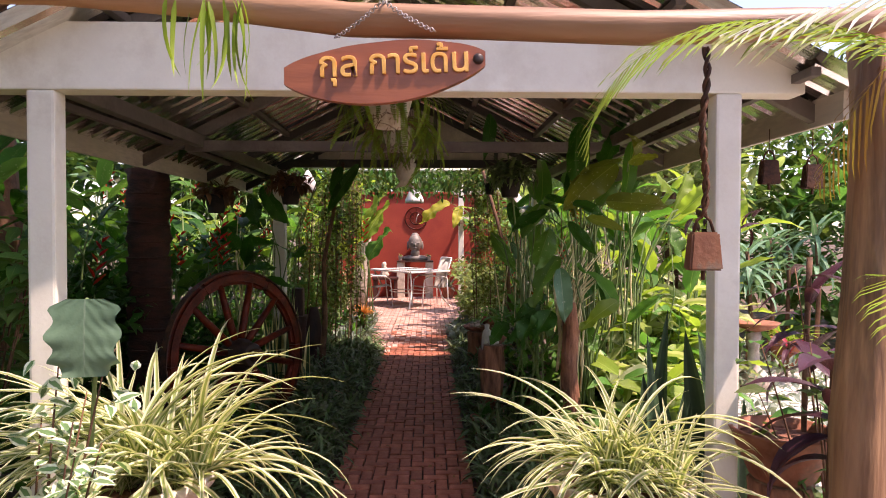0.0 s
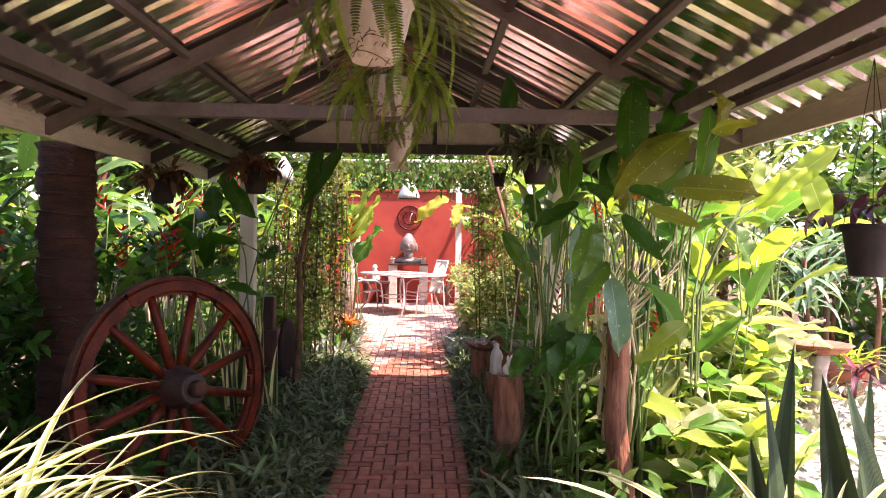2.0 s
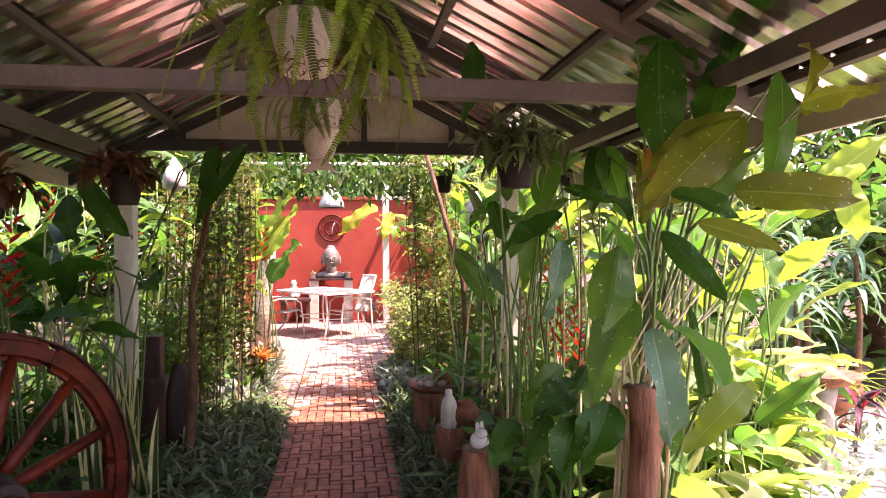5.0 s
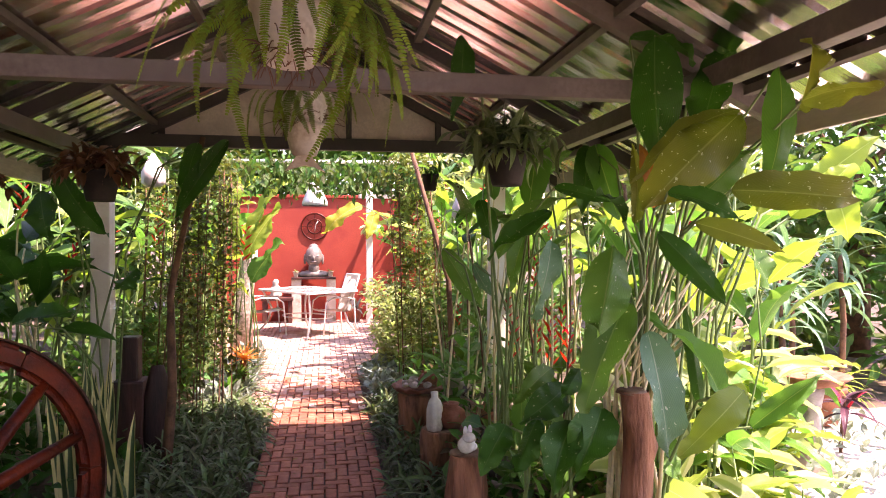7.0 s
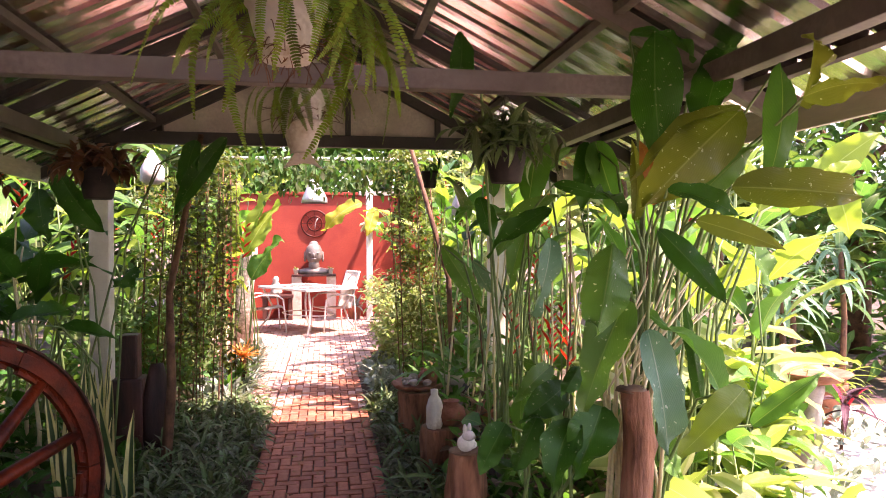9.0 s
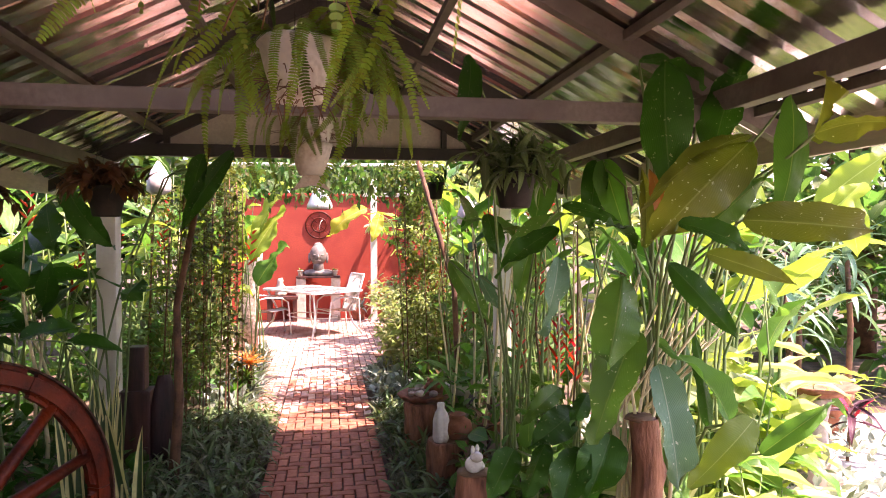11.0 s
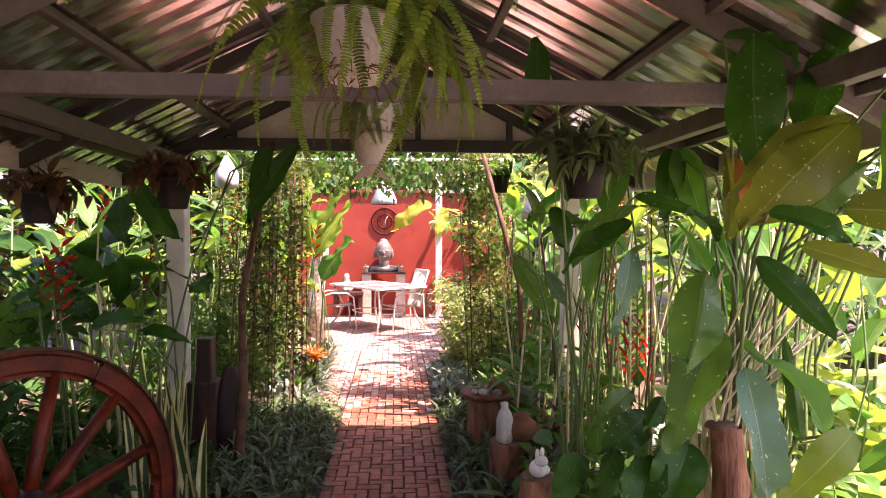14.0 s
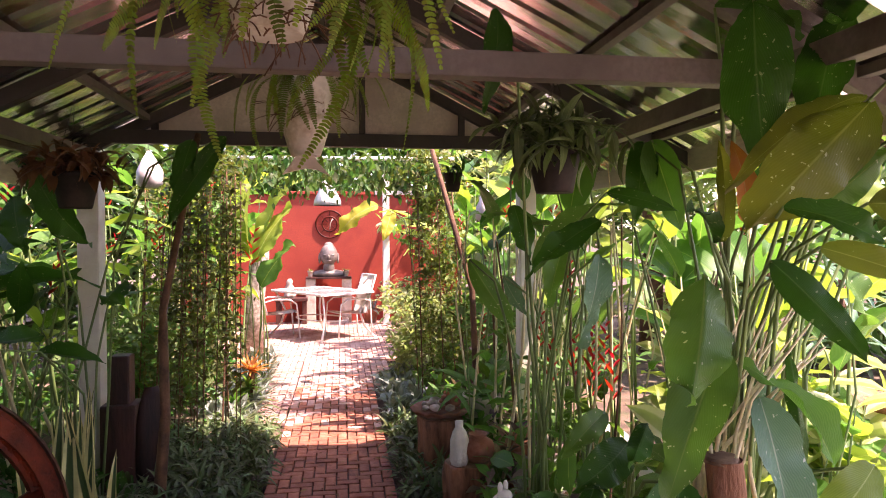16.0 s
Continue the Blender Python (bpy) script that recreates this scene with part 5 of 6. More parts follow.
shrub("garden_shrub", (-1.45, 2.9, 0), 0.5, 1.5, 600, HEDGE_LEAF, LEAF_V, 5, "green small-leaved shrub around the white post", (0.8, 1.6))
shrub("garden_shrub", (-1.75, 3.9, 0), 0.5, 1.9, 600, HEDGE_LEAF, LEAF_S, 6, "green leafy shrub beside the shelter", (0.8, 1.6))
shrub("croton_shrub", (1.9, 3.3, 0), 0.4, 1.45, 180, HEDGE_LEAF, LEAF_S, 7, "thin green shrub beside the trunk post", (0.7, 1.3))


def blade_tuft(at, n, L, mat, seed, label, spread=0.9, name="grass_tuft"):
    rnd = random.Random(seed)
    top = thing(name, label, "plant", at)
    for i in range(n):
        a = rnd.uniform(0, 6.28)
        me = to_mesh("leaf", *leaf_data(L * rnd.uniform(0.7, 1.1), 0.014, rnd.uniform(0.3, 1.0), 0.3, "blade", 8, 1, seed=i), mat)
        put("leaf", me, top, aim((rnd.gauss(0, 0.07), rnd.gauss(0, 0.015), 0), (math.cos(a) * spread * 0.4, math.sin(a) * 0.2, -1), (math.cos(a), math.sin(a), 0.4)))


blade_tuft((-0.22, 2.58, 2.05), 16, 0.26, PALM_LEAF, 5, "thin green blades hanging over the log beam")


def palm_frond(name, at, d, face, L, pairs, pin, bend, mat, seed, label, width=0.018, curl=0.0):
    top = thing(name, label, "palm", (0, 0, 0))
    me = to_mesh("frond", *frond_data(L, pairs, pin, bend, width, 0.9, 0.35, seed, True, curl), mat)
    put("frond", me, top, aim(at, d, face))
    return top


palm_frond("palm", (1.55, 2.3, 1.81), (-0.95, -0.02, 0.32), (0.1, -0.35, 1), 1.02, 50, 0.19, 2.0, PALM_LEAF, 1, "arching yellow-green palm frond over the entrance", 0.011, 2.6)
palm_frond("palm", (1.62, 2.2, 1.95), (-0.9, 0.1, 0.25), (0.2, -0.1, 1), 0.65, 20, 0.22, 0.5, PALE_PALM, 2, "pale grey-green palm frond above the entrance", 0.016)
palm_frond("palm", (1.52, 2.57, 1.36), (-0.25, -0.9, 0.35), (0.2, -0.2, 1), 0.4, 18, 0.17, 0.9, PALM_LEAF, 3, "small yellow-green palm frond beside the trunk", 0.009)
palm_frond("palm", (1.6, 2.45, 2.0), (-0.5, 0.2, -0.2), (0.2, -0.4, 1), 0.5, 18, 0.2, 0.9, leaf_mat("ochre_palm_leaf", (0.36, 0.2, 0.04), (0.45, 0.3, 0.07), glow=0.4, rough=0.5), 4, "ochre drying palm frond beside the trunk", 0.012)


def cordyline(at, h, n, mat, seed, label, L=0.3, w=0.07):
    rnd = random.Random(seed)
    top = thing("cordyline", label, "plant", at)
    part("stem", tube_bm(arc((0, 0, -0.02), (0.03, 0, h), 0.02), [0.012] * 9, 8, None, 0.3), STALK_BROWN, top)
    made = [to_mesh("leaf", *leaf_data(L, w, b, 0.25, "lance", 9, 2, 0.03, i), m) for i, (b, m) in enumerate(((0.9, mat), (1.3, mat), (0.5, mat), (0.7, PINK_LEAF)))]
    for i in range(n):
        a, el = i * 2.4 + rnd.uniform(-0.3, 0.3), rnd.uniform(-0.2, 1.2)
        me = made[3] if el > 1.0 else made[i % 3]
        put("leaf", me, top, aim((0.03, 0, h * (0.65 + 0.35 * i / n)), (math.cos(a) * math.cos(el), math.sin(a) * math.cos(el), math.sin(el)), (0, 0, 1), rnd.uniform(0.8, 1.15)))


cordyline((1.72, 3.15, 0), 1.02, 13, PURPLE_LEAF, 4, "dark purple broad-leaved cordyline beside the trunk post", 0.36, 0.1)
cordyline((3.95, 7.5, 0), 0.4, 16, PURPLE_LEAF, 8, "low red-purple cordyline in the sunny bed", 0.3, 0.05)
cordyline((1.86, 3.55, 0), 1.38, 12, PURPLE_LEAF, 6, "tall purple cordyline with crimson young leaves", 0.26, 0.06)


def bell(at, w, h, d, mat, label, rope_to, twisted=True):
    top = thing("hanging_bell", label, "bell", at)
    bm = bmesh.new()
    for s0, s1, z0, z1 in ((1.0, 0.8, 0, h),):
        ring0 = [bm.verts.new((x * w / 2, y * d / 2, 0)) for x, y in ((-1, -1), (1, -1), (1, 1), (-1, 1))]
        ring1 = [bm.verts.new((x * w / 2 * s1, y * d / 2 * s1, h)) for x, y in ((-1, -1), (1, -1), (1, 1), (-1, 1))]
        for i in range(4):
            bm.faces.new((ring0[i], ring0[(i + 1) % 4], ring1[(i + 1) % 4], ring1[i]))
        bm.faces.new(ring1)
        bm.faces.new(ring0[::-1])
    bmesh.ops.bevel(bm, geom=list(bm.edges), offset=0.005, segments=2, affect="EDGES")
    part("bell_body", bm, mat, top)
    part("loop", tube_bm([(-w * 0.3, 0, h), (-w * 0.2, 0, h + 0.03), (0, 0, h + 0.045), (w * 0.2, 0, h + 0.03), (w * 0.3, 0, h)], 0.004, 6), RUSTY, top)
    part("clapper", tube_bm([(0, 0, 0.01), (0, 0, -0.025)], 0.006, 6), RUSTY, top)
    bmr = bmesh.new()
    z0, z1 = h + 0.04, rope_to
    for k in range(2 if twisted else 1):
        n = 40
        pts = [(0.0055 * math.cos(i * 0.8 + k * 3.14) + 0.006 * math.sin(i * 0.23), 0.0055 * math.sin(i * 0.8 + k * 3.14), z0 + (z1 - z0) * i / n) for i in range(n + 1)] if twisted else [(0, 0, z0), (0, 0, z1)]
        tube_bm(pts, 0.0055 if twisted else 0.002, 6, bmr, 0.3)
    part("rope", bmr, RUSTY, top, "twisted dark vine rope")


bell((1.07, 2.62, 1.375), 0.088, 0.1, 0.05, GREEN_RUST, "rust and green painted cattle bell on a twisted rope", 0.58)
bell((1.9, 3.9, 1.70), 0.09, 0.11, 0.05, RUSTY, "small rusty bell hanging from the eave", 0.25, False)
bell((2.1, 3.9, 1.68), 0.09, 0.11, 0.05, RUSTY, "small rusty bell hanging from the eave", 0.3, False)


def bowl(at, r, h, mat, label, name="planter_bowl"):
    top = thing(name, label, "pot", at)
    part("bowl", lathe_bm([(r * 0.55, 0), (r * 0.65, h * 0.1), (r * 0.92, h * 0.7), (r, h * 0.93), (r * 1.05, h), (r * 0.95, h), (r * 0.85, h * 0.8), (0, h * 0.75)], 28, 0.02), mat, top)
    part("pot_soil", lathe_bm([(r * 0.86, h * 0.82), (r * 0.4, h * 0.86), (0, h * 0.87)], 20, 0.1), DRY_SOIL, top)
    return top


def plinth(at, r, h, mat, label, name="stump"):
    """A log set on end, with bark and a sawn top."""
    top = thing(name, label, "stump", at, group="upright logs along the path")
    part("bark", lathe_bm([(r * 1.15, -0.05), (r * 1.03, 0.06), (r * 0.97, h * 0.35), (r, h * 0.7), (r * 0.98, h - 0.012), (r * 0.93, h)], 30, 0.28), STUMP_BARK, top)
    part("sawn_top", lathe_bm([(r * 0.93, h), (r * 0.6, h + 0.004), (r * 0.25, h + 0.002), (0, h + 0.003)], 26, 0.12), STUMP_TOP, top, "sawn pale wood")
    return top


plinth((1.75, 3.48, 0), 0.12, 0.5, STUMP_BARK, "short brown log carrying a planter bowl")
bowl((1.75, 3.48, 0.505), 0.19, 0.2, TERRACOTTA, "wide terracotta bowl with small plants")

# ---- wooden wheel ----


WHEEL_X = -1.03


def cart_wheel():
    top = thing("cart_wheel", "old red-brown wooden cart wheel leaning among plants", "wheel")
    R, n = 0.605, 12
    for k in range(6):
        bm = bmesh.new()
        a0, a1 = k * math.pi / 3 + 0.003, (k + 1) * math.pi / 3 - 0.003
        m = 10
        ring = []
        for i in range(m + 1):
            a = a0 + (a1 - a0) * i / m
            q = [(R - 0.095, -0.035), (R, -0.035), (R, 0.035), (R - 0.095, 0.035)]
            ring.append([bm.verts.new((r * math.cos(a), y, r * math.sin(a))) for r, y in q])
        for p, q in zip(ring, ring[1:]):
            for j in range(4):
                bm.faces.new((p[j], p[(j + 1) % 4], q[(j + 1) % 4], q[j]))
        bm.faces.new(ring[0][::-1])
        bm.faces.new(ring[-1])
        es = [e for e in bm.edges if abs((e.verts[0].co.xz.length) - (e.verts[1].co.xz.length)) < 1e-4]
        bmesh.ops.recalc_face_normals(bm, faces=bm.faces)
        bmesh.ops.bevel(bm, geom=es, offset=0.022, segments=3, affect="EDGES")
        part("felloe", bm, WHEEL_WOOD, top)
    bm = bmesh.new()
    tyre = []
    for i in range(48):
        a = 2 * math.pi * i / 48
        tyre.append([bm.verts.new((r * math.cos(a), y, r * math.sin(a))) for r, y in ((R + 0.001, -0.03), (R + 0.009, -0.03), (R + 0.009, 0.03), (R + 0.001, 0.03))])
    for i in range(48):
        p, q = tyre[i], tyre[(i + 1) % 48]
        for j in range(4):
            bm.faces.new((p[j], p[(j + 1) % 4], q[(j + 1) % 4], q[j]))
    bmesh.ops.recalc_face_normals(bm, faces=bm.faces)
    part("iron_tyre", bm, RUSTY, top, "thin grey iron tyre")
    for k in range(n):
        a = 2 * math.pi * (k + 0.5) / n
        d = Vector((math.cos(a), 0, math.sin(a)))
        pts = [d * 0.09, d * 0.2, d * 0.34, d * 0.54]
        part("spoke", tube_bm(pts, [0.024, 0.029, 0.026, 0.023], 12), WHEEL_WOOD, top)
    hub = part("hub", lathe_bm([(0.075, -0.16), (0.085, -0.15), (0.09, -0.09), (0.115, -0.05), (0.12, 0), (0.115, 0.05), (0.09, 0.09), (0.08, 0.13)], 28), HUB_WOOD, top, "blackened turned hub")
    hub.matrix_basis = pose(0, 0, 0, 90, 0, 0) @ pose(0, 0, 0, 180, 0, 0)
    cap = part("axle_cap", lathe_bm([(0.045, 0), (0.045, 0.05), (0.03, 0.06), (0, 0.061)], 18), RUSTY, hub, "worn rusty axle end")
    cap.matrix_basis = pose(0, 0, -0.16, 180, 0, 0)
    top.matrix_basis = pose(WHEEL_X, 5.75, 0.595, -4, 0, 56)


cart_wheel()


def palm_trunk(at, r, h):
    top = thing("palm_tree", "dark red-brown ringed palm trunk under the eave", "tree trunk", at)
    prof = []
    z = -0.05
    i = 0
    while z < h:
        prof += [(r * (1.08 if i % 2 else 1.0) * (1 + 0.05 * math.sin(i)), z)]
        z += 0.045
        i += 1
    part("trunk", lathe_bm(prof, 26, 0.16), PALM_BARK, top)
    rnd = random.Random(12)
    for k in range(15):
        z, tilt = 0.1 + k * (h - 0.2) / 15 + rnd.uniform(-0.02, 0.02), rnd.uniform(-0.02, 0.02)
        ring = [(r * 1.05 * math.cos(i * math.pi / 12), r * 1.05 * math.sin(i * math.pi / 12), z + tilt * math.cos(i * math.pi / 12 + k)) for i in range(25)]
        part("leaf_scar", tube_bm(ring, rnd.uniform(0.008, 0.014), 6, None, 0.5, False), PALM_BARK, top)


palm_trunk((-1.86, 6.2, 0), 0.15, 2.0)
# ---- stumps, pots and figures by the path ----


def gnarled_log(at, label):
    """A leaning log with ridged bark, knots and a sawn top."""
    top = thing("stump", label, "stump", at, group="upright logs along the path")
    bm = bmesh.new()
    rings, seg, n = [], 40, 44
    for k in range(n + 1):
        t = k / n
        z = -0.05 + 1.06 * t
        cx, cy, r = 0.06 * (1 - t) + 0.012 * math.sin(t * 9), 0.01 * math.sin(t * 5), 0.068 - 0.018 * t
        ring = []
        for i in range(seg):
            a = 2 * math.pi * i / seg
            ridge = 0.11 * abs(noise.noise((math.cos(a) * 4, math.sin(a) * 4, z * 2.2))) + 0.05 * noise.noise((math.cos(a) * 11, math.sin(a) * 11, z * 9))
            knot = sum(0.3 * math.exp(-((z - kz) / 0.035) ** 2 - (math.remainder(a - ka, 2 * math.pi) / 0.35) ** 2) for kz, ka in ((0.82, -0.3), (0.62, -1.9), (0.93, -2.6)))
            rr = r * (0.94 + ridge + knot)
            ring.append(bm.verts.new((cx + rr * math.cos(a), cy + rr * math.sin(a), z)))
        rings.append(ring)
    for p, q in zip(rings, rings[1:]):
        for i in range(seg):
            bm.faces.new((p[i], p[(i + 1) % seg], q[(i + 1) % seg], q[i])).smooth = True
    part("bark", bm, STUMP_BARK, top)
    part("sawn_top", lathe_bm([(0.053, 1.002), (0.048, 1.014), (0.024, 1.012), (0, 1.014)], 30, 0.15), STUMP_TOP, top, "sawn pale wood")


gnarled_log((1.29, 5.38, 0), "tall rough red-brown log beside the spotted leaves")
plinth((0.85, 6.06, 0), 0.085, 0.61, STUMP_BARK, "short brown log carrying a white rabbit figure")
plinth((0.97, 7.35, 0), 0.13, 0.36, STUMP_BARK, "short brown log carrying a bottle and a clay jar")
plinth((0.92, 8.06, 0), 0.14, 0.43, STUMP_BARK, "brown log carrying a dish of stones")


def stone_dish(at):
    top = thing("stone_dish", "scalloped clay dish heaped with pebbles", "dish", at)
    bm = lathe_bm([(0.1, 0), (0.17, 0.02), (0.2, 0.045), (0.195, 0.055), (0.15, 0.035), (0, 0.03)], 40)
    for v in bm.verts:
        r = v.co.xy.length
        if r > 0.16:
            v.co.z += 0.008 * math.sin(math.atan2(v.co.y, v.co.x) * 12)
    part("dish", bm, TERRACOTTA, top)
    rnd = random.Random(4)
    for i in range(13):
        s = rnd.uniform(0.02, 0.042)
        bm = bmesh.new()
        bmesh.ops.create_icosphere(bm, subdivisions=2, radius=s)
        for v in bm.verts:
            v.co *= 1 + 0.35 * noise.noise(v.co * 22 + Vector((i, 0, 0)))
            v.co.z *= 0.7
        for f in bm.faces:
            f.smooth = True
        a, rr = i * 2.4, 0.035 * math.sqrt(i)
        part("pebble", bm, STONE, top).matrix_basis = pose(rr * math.cos(a), rr * math.sin(a), 0.05 + 0.02 * (i < 5) + s * 0.5, 0, 0, i * 50)


stone_dish((0.92, 8.06, 0.435))


def clay_pig(at, rz):
    """A small round-bodied animal figure lying on the pebbles."""
    bm = bmesh.new()
    for c, s in (((0, 0, 0.045), (0.06, 0.042, 0.045)), ((0.055, 0, 0.062), (0.035, 0.032, 0.034)), ((0.088, 0, 0.056), (0.014, 0.015, 0.014)), ((0.05, -0.022, 0.098), (0.012, 0.006, 0.018)), ((0.05, 0.022, 0.098), (0.012, 0.006, 0.018))):
        bmesh.ops.create_uvsphere(bm, u_segments=14, v_segments=10, radius=1, matrix=Matrix.LocRotScale(c, None, s))
    for f in bm.faces:
        f.smooth = True
    ob = part("pig_figurine", bm, TERRACOTTA)
    ob.matrix_basis = pose(*at, 0, 0, rz)
    tagged(ob, "small brown clay pig figure on a pebble dish", "figurine")


clay_pig((1.0, 8.02, 0.485), 200)


def rabbit(at):
    bm = bmesh.new()
    for (x, y, z), (sx_, sy_, sz_) in (((0, 0, 0.04), (0.045, 0.04, 0.045)), ((-0.005, -0.02, 0.085), (0.03, 0.03, 0.028)), ((0.03, 0, 0.025), (0.03, 0.03, 0.025)), ((-0.017, -0.008, 0.118), (0.012, 0.009, 0.028)), ((0.013, -0.008, 0.118), (0.012, 0.009, 0.028))):
        bmesh.ops.create_uvsphere(bm, u_segments=16, v_segments=10, radius=1, matrix=Matrix.LocRotScale((x, y, z), None, (sx_, sy_, sz_)))
    for f in bm.faces:
        f.smooth = True
    ob = part("rabbit_figurine", bm, WHITE_GLAZE)
    ob.matrix_basis = pose(*at, 0, 0, 35) @ Matrix.Diagonal((0.95, 0.95, 0.82, 1))
    tagged(ob, "small white ceramic rabbit figure on a log", "figurine")


rabbit((0.85, 6.05, 0.612))
bot = part("white_bottle", lathe_bm([(0.042, 0), (0.05, 0.02), (0.046, 0.1), (0.036, 0.13), (0.02, 0.15), (0.022, 0.175), (0.0, 0.18)], 20, 0.25), WHITE_POT)
bot.matrix_basis = pose(0.915, 7.3, 0.362) @ Matrix.Diagonal((1.05, 1.05, 1.35, 1))
tagged(bot, "white ceramic bottle vase on a log", "vase")
jar = part("clay_jar", lathe_bm([(0.05, 0), (0.085, 0.03), (0.1, 0.07), (0.085, 0.11), (0.045, 0.135), (0.055, 0.155), (0.045, 0.15), (0.0, 0.12)], 24), TERRACOTTA)
jar.matrix_basis = pose(1.025, 7.34, 0.362)
tagged(jar, "round brown clay jar on a log", "jar")


def potted(at, pot_r, pot_h, pot_mat, leaf, n, L, w, bend, seed, label, name="potted_plant", shape="lance", el=(0.3, 1.3), mouth=0.25):
    rnd = random.Random(seed)
    top = thing(name, label, "potted plant", at)
    part("pot", lathe_bm([(pot_r * 0.65, 0), (pot_r * 0.7, 0.01), (pot_r * 0.95, pot_h * 0.85), (pot_r * 1.05, pot_h * 0.87), (pot_r * 1.05, pot_h), (pot_r * 0.93, pot_h), (pot_r * 0.85, pot_h * 0.85), (0, pot_h * 0.84)], 24, 0.02), pot_mat, top)
    made = [to_mesh("leaf", *leaf_data(L * k, w, bend * b, 0.25, shape, 7, 2, 0.03, i), leaf) for i, (k, b) in enumerate(((1, 1), (0.8, 0.6), (1.1, 1.4)))]
    for i in range(n):
        a, e = i * 2.4 + rnd.uniform(-0.4, 0.4), rnd.uniform(*el)
        put("leaf", rnd.choice(made), top, aim((rnd.gauss(0, pot_r * mouth), rnd.gauss(0, pot_r * mouth), pot_h * (0.86 + (mouth > 0.3) * rnd.uniform(0, 0.7))), (math.cos(a) * math.cos(e), math.sin(a) * math.cos(e), math.sin(e)), (0, 0, 1), rnd.uniform(0.7, 1.15), rnd.uniform(-0.3, 0.3)))
    return top


potted((1.12, 6.45, 0), 0.11, 0.22, TERRACOTTA, DARK_LEAF, 16, 0.32, 0.05, 0.8, 1, "dark arching plant in a terracotta pot")
potted((1.2, 6.95, 0), 0.12, 0.3, TERRACOTTA, RHOEO_LEAF, 18, 0.26, 0.045, 0.9, 2, "silvery leaved plant in a terracotta pot")
potted((1.3, 7.55, 0), 0.1, 0.4, TERRACOTTA, BRONZE_PINK := leaf_mat("bronze_pink_leaf", (0.28, 0.12, 0.09), (0.36, 0.18, 0.13), glow=0.35, rough=0.45), 18, 0.28, 0.05, 0.7, 3, "bronze-pink leaved plant in a terracotta pot")
potted((0.75, 5.75, 0), 0.09, 0.14, TERRACOTTA, DARK_LEAF, 12, 0.2, 0.06, 0.8, 4, "small dark-leaved plant in a low clay pot")
potted((1.25, 8.3, 0), 0.13, 0.5, CLAY_POT, FRESH_LEAF, 20, 0.55, 0.07, 0.9, 5, "feathery green plant in a tall cream pot")
potted((-0.6, 6.6, 0), 0.08, 0.1, TERRACOTTA, BRONZE_PINK, 12, 0.16, 0.05, 0.9, 6, "low reddish plant in a small clay pot")
potted((1.55, 6.5, 0), 0.13, 0.25, TERRACOTTA, MID_LEAF, 14, 0.4, 0.12, 0.8, 7, "broad-leaved plant in a terracotta pot", shape="broad")


def rosette(at, n, L, w, mat, seed, label, el=(0.25, 1.2), bend=0.6, name="rosette_plant"):
    rnd = random.Random(seed)
    top = thing(name, label, "plant", at)
    made = [to_mesh("leaf", *leaf_data(L * k, w, bend, 0.35, "blade", 7, 1, seed=i), mat) for i, k in enumerate((1, 0.85, 0.7))]
    for i in range(n):
        a, e = i * 2.4, rnd.uniform(*el)
        put("leaf", rnd.choice(made), top, aim((0, 0, 0.03), (math.cos(a) * math.cos(e), math.sin(a) * math.cos(e), math.sin(e)), (0, 0, 1), rnd.uniform(0.8, 1.1)))
    return top


for i, (x, y, s) in enumerate(((0.86, 10.3, 0.36), (1.05, 10.0, 0.32), (0.78, 9.75, 0.28), (-0.5, 10.4, 0.3), (-0.58, 10.95, 0.32), (-0.58, 9.4, 0.26), (1.0, 10.9, 0.36), (-0.5, 9.6, 0.26), (-0.6, 11.5, 0.34), (0.72, 10.05, 0.26), (0.92, 9.55, 0.3), (-0.54, 10.15, 0.24), (-0.56, 10.7, 0.26), (0.8, 10.65, 0.3), (-0.62, 9.75, 0.3))):
    rosette((x, y, 0), 22, s, 0.035, RHOEO_LEAF, i, "grey-green rosette plant edging the path")
rosette((-0.54, 9.95, 0.36), 46, 0.24, 0.03, ORANGE_BRACT, 30, "orange flowering bromeliad beside the path", (0.1, 1.0), 0.3, "bromeliad")
part("bromeliad_base", lathe_bm([(0.04, -0.4), (0.035, -0.1), (0.03, 0.02), (0, 0.03)], 14, 0.2), STALK_BROWN, bpy.data.objects["bromeliad"])
for k, (x, y, z, s) in enumerate(((-0.56, 9.9, 0.22, 0.24), (-0.5, 9.85, 0.12, 0.26), (-0.66, 9.8, 0.1, 0.28))):
    made = rosette((x, y, z), 26, s, 0.035, (MID_LEAF, RHOEO_LEAF, FRESH_LEAF)[k], 70 + k, "leafy rosette crowding round the orange bromeliad", (-0.4, 1.1))
    part("stem", tube_bm([(0, 0, -z - 0.02), (0.01, 0, 0.04)], 0.012, 6), STALK_BROWN, made)
rosette((-0.62, 10.3, 0), 20, 0.3, 0.035, LIME_LEAF, 31, "bright green strap-leaved plant beside the path")

# mortar block and trough on the near side of the white post
blk = thing("wooden_mortar", "dark weathered wooden mortar block with a leaning trough", "mortar", (-1.04, 8.0, 0))
part("block", box_bm(-0.1, 0.1, -0.1, 0.1, -0.03, 0.61, 0.015), DARK_WOOD, blk)
part("neck", box_bm(-0.055, 0.06, -0.06, 0.06, 0.6, 0.9, 0.012), DARK_WOOD, blk)


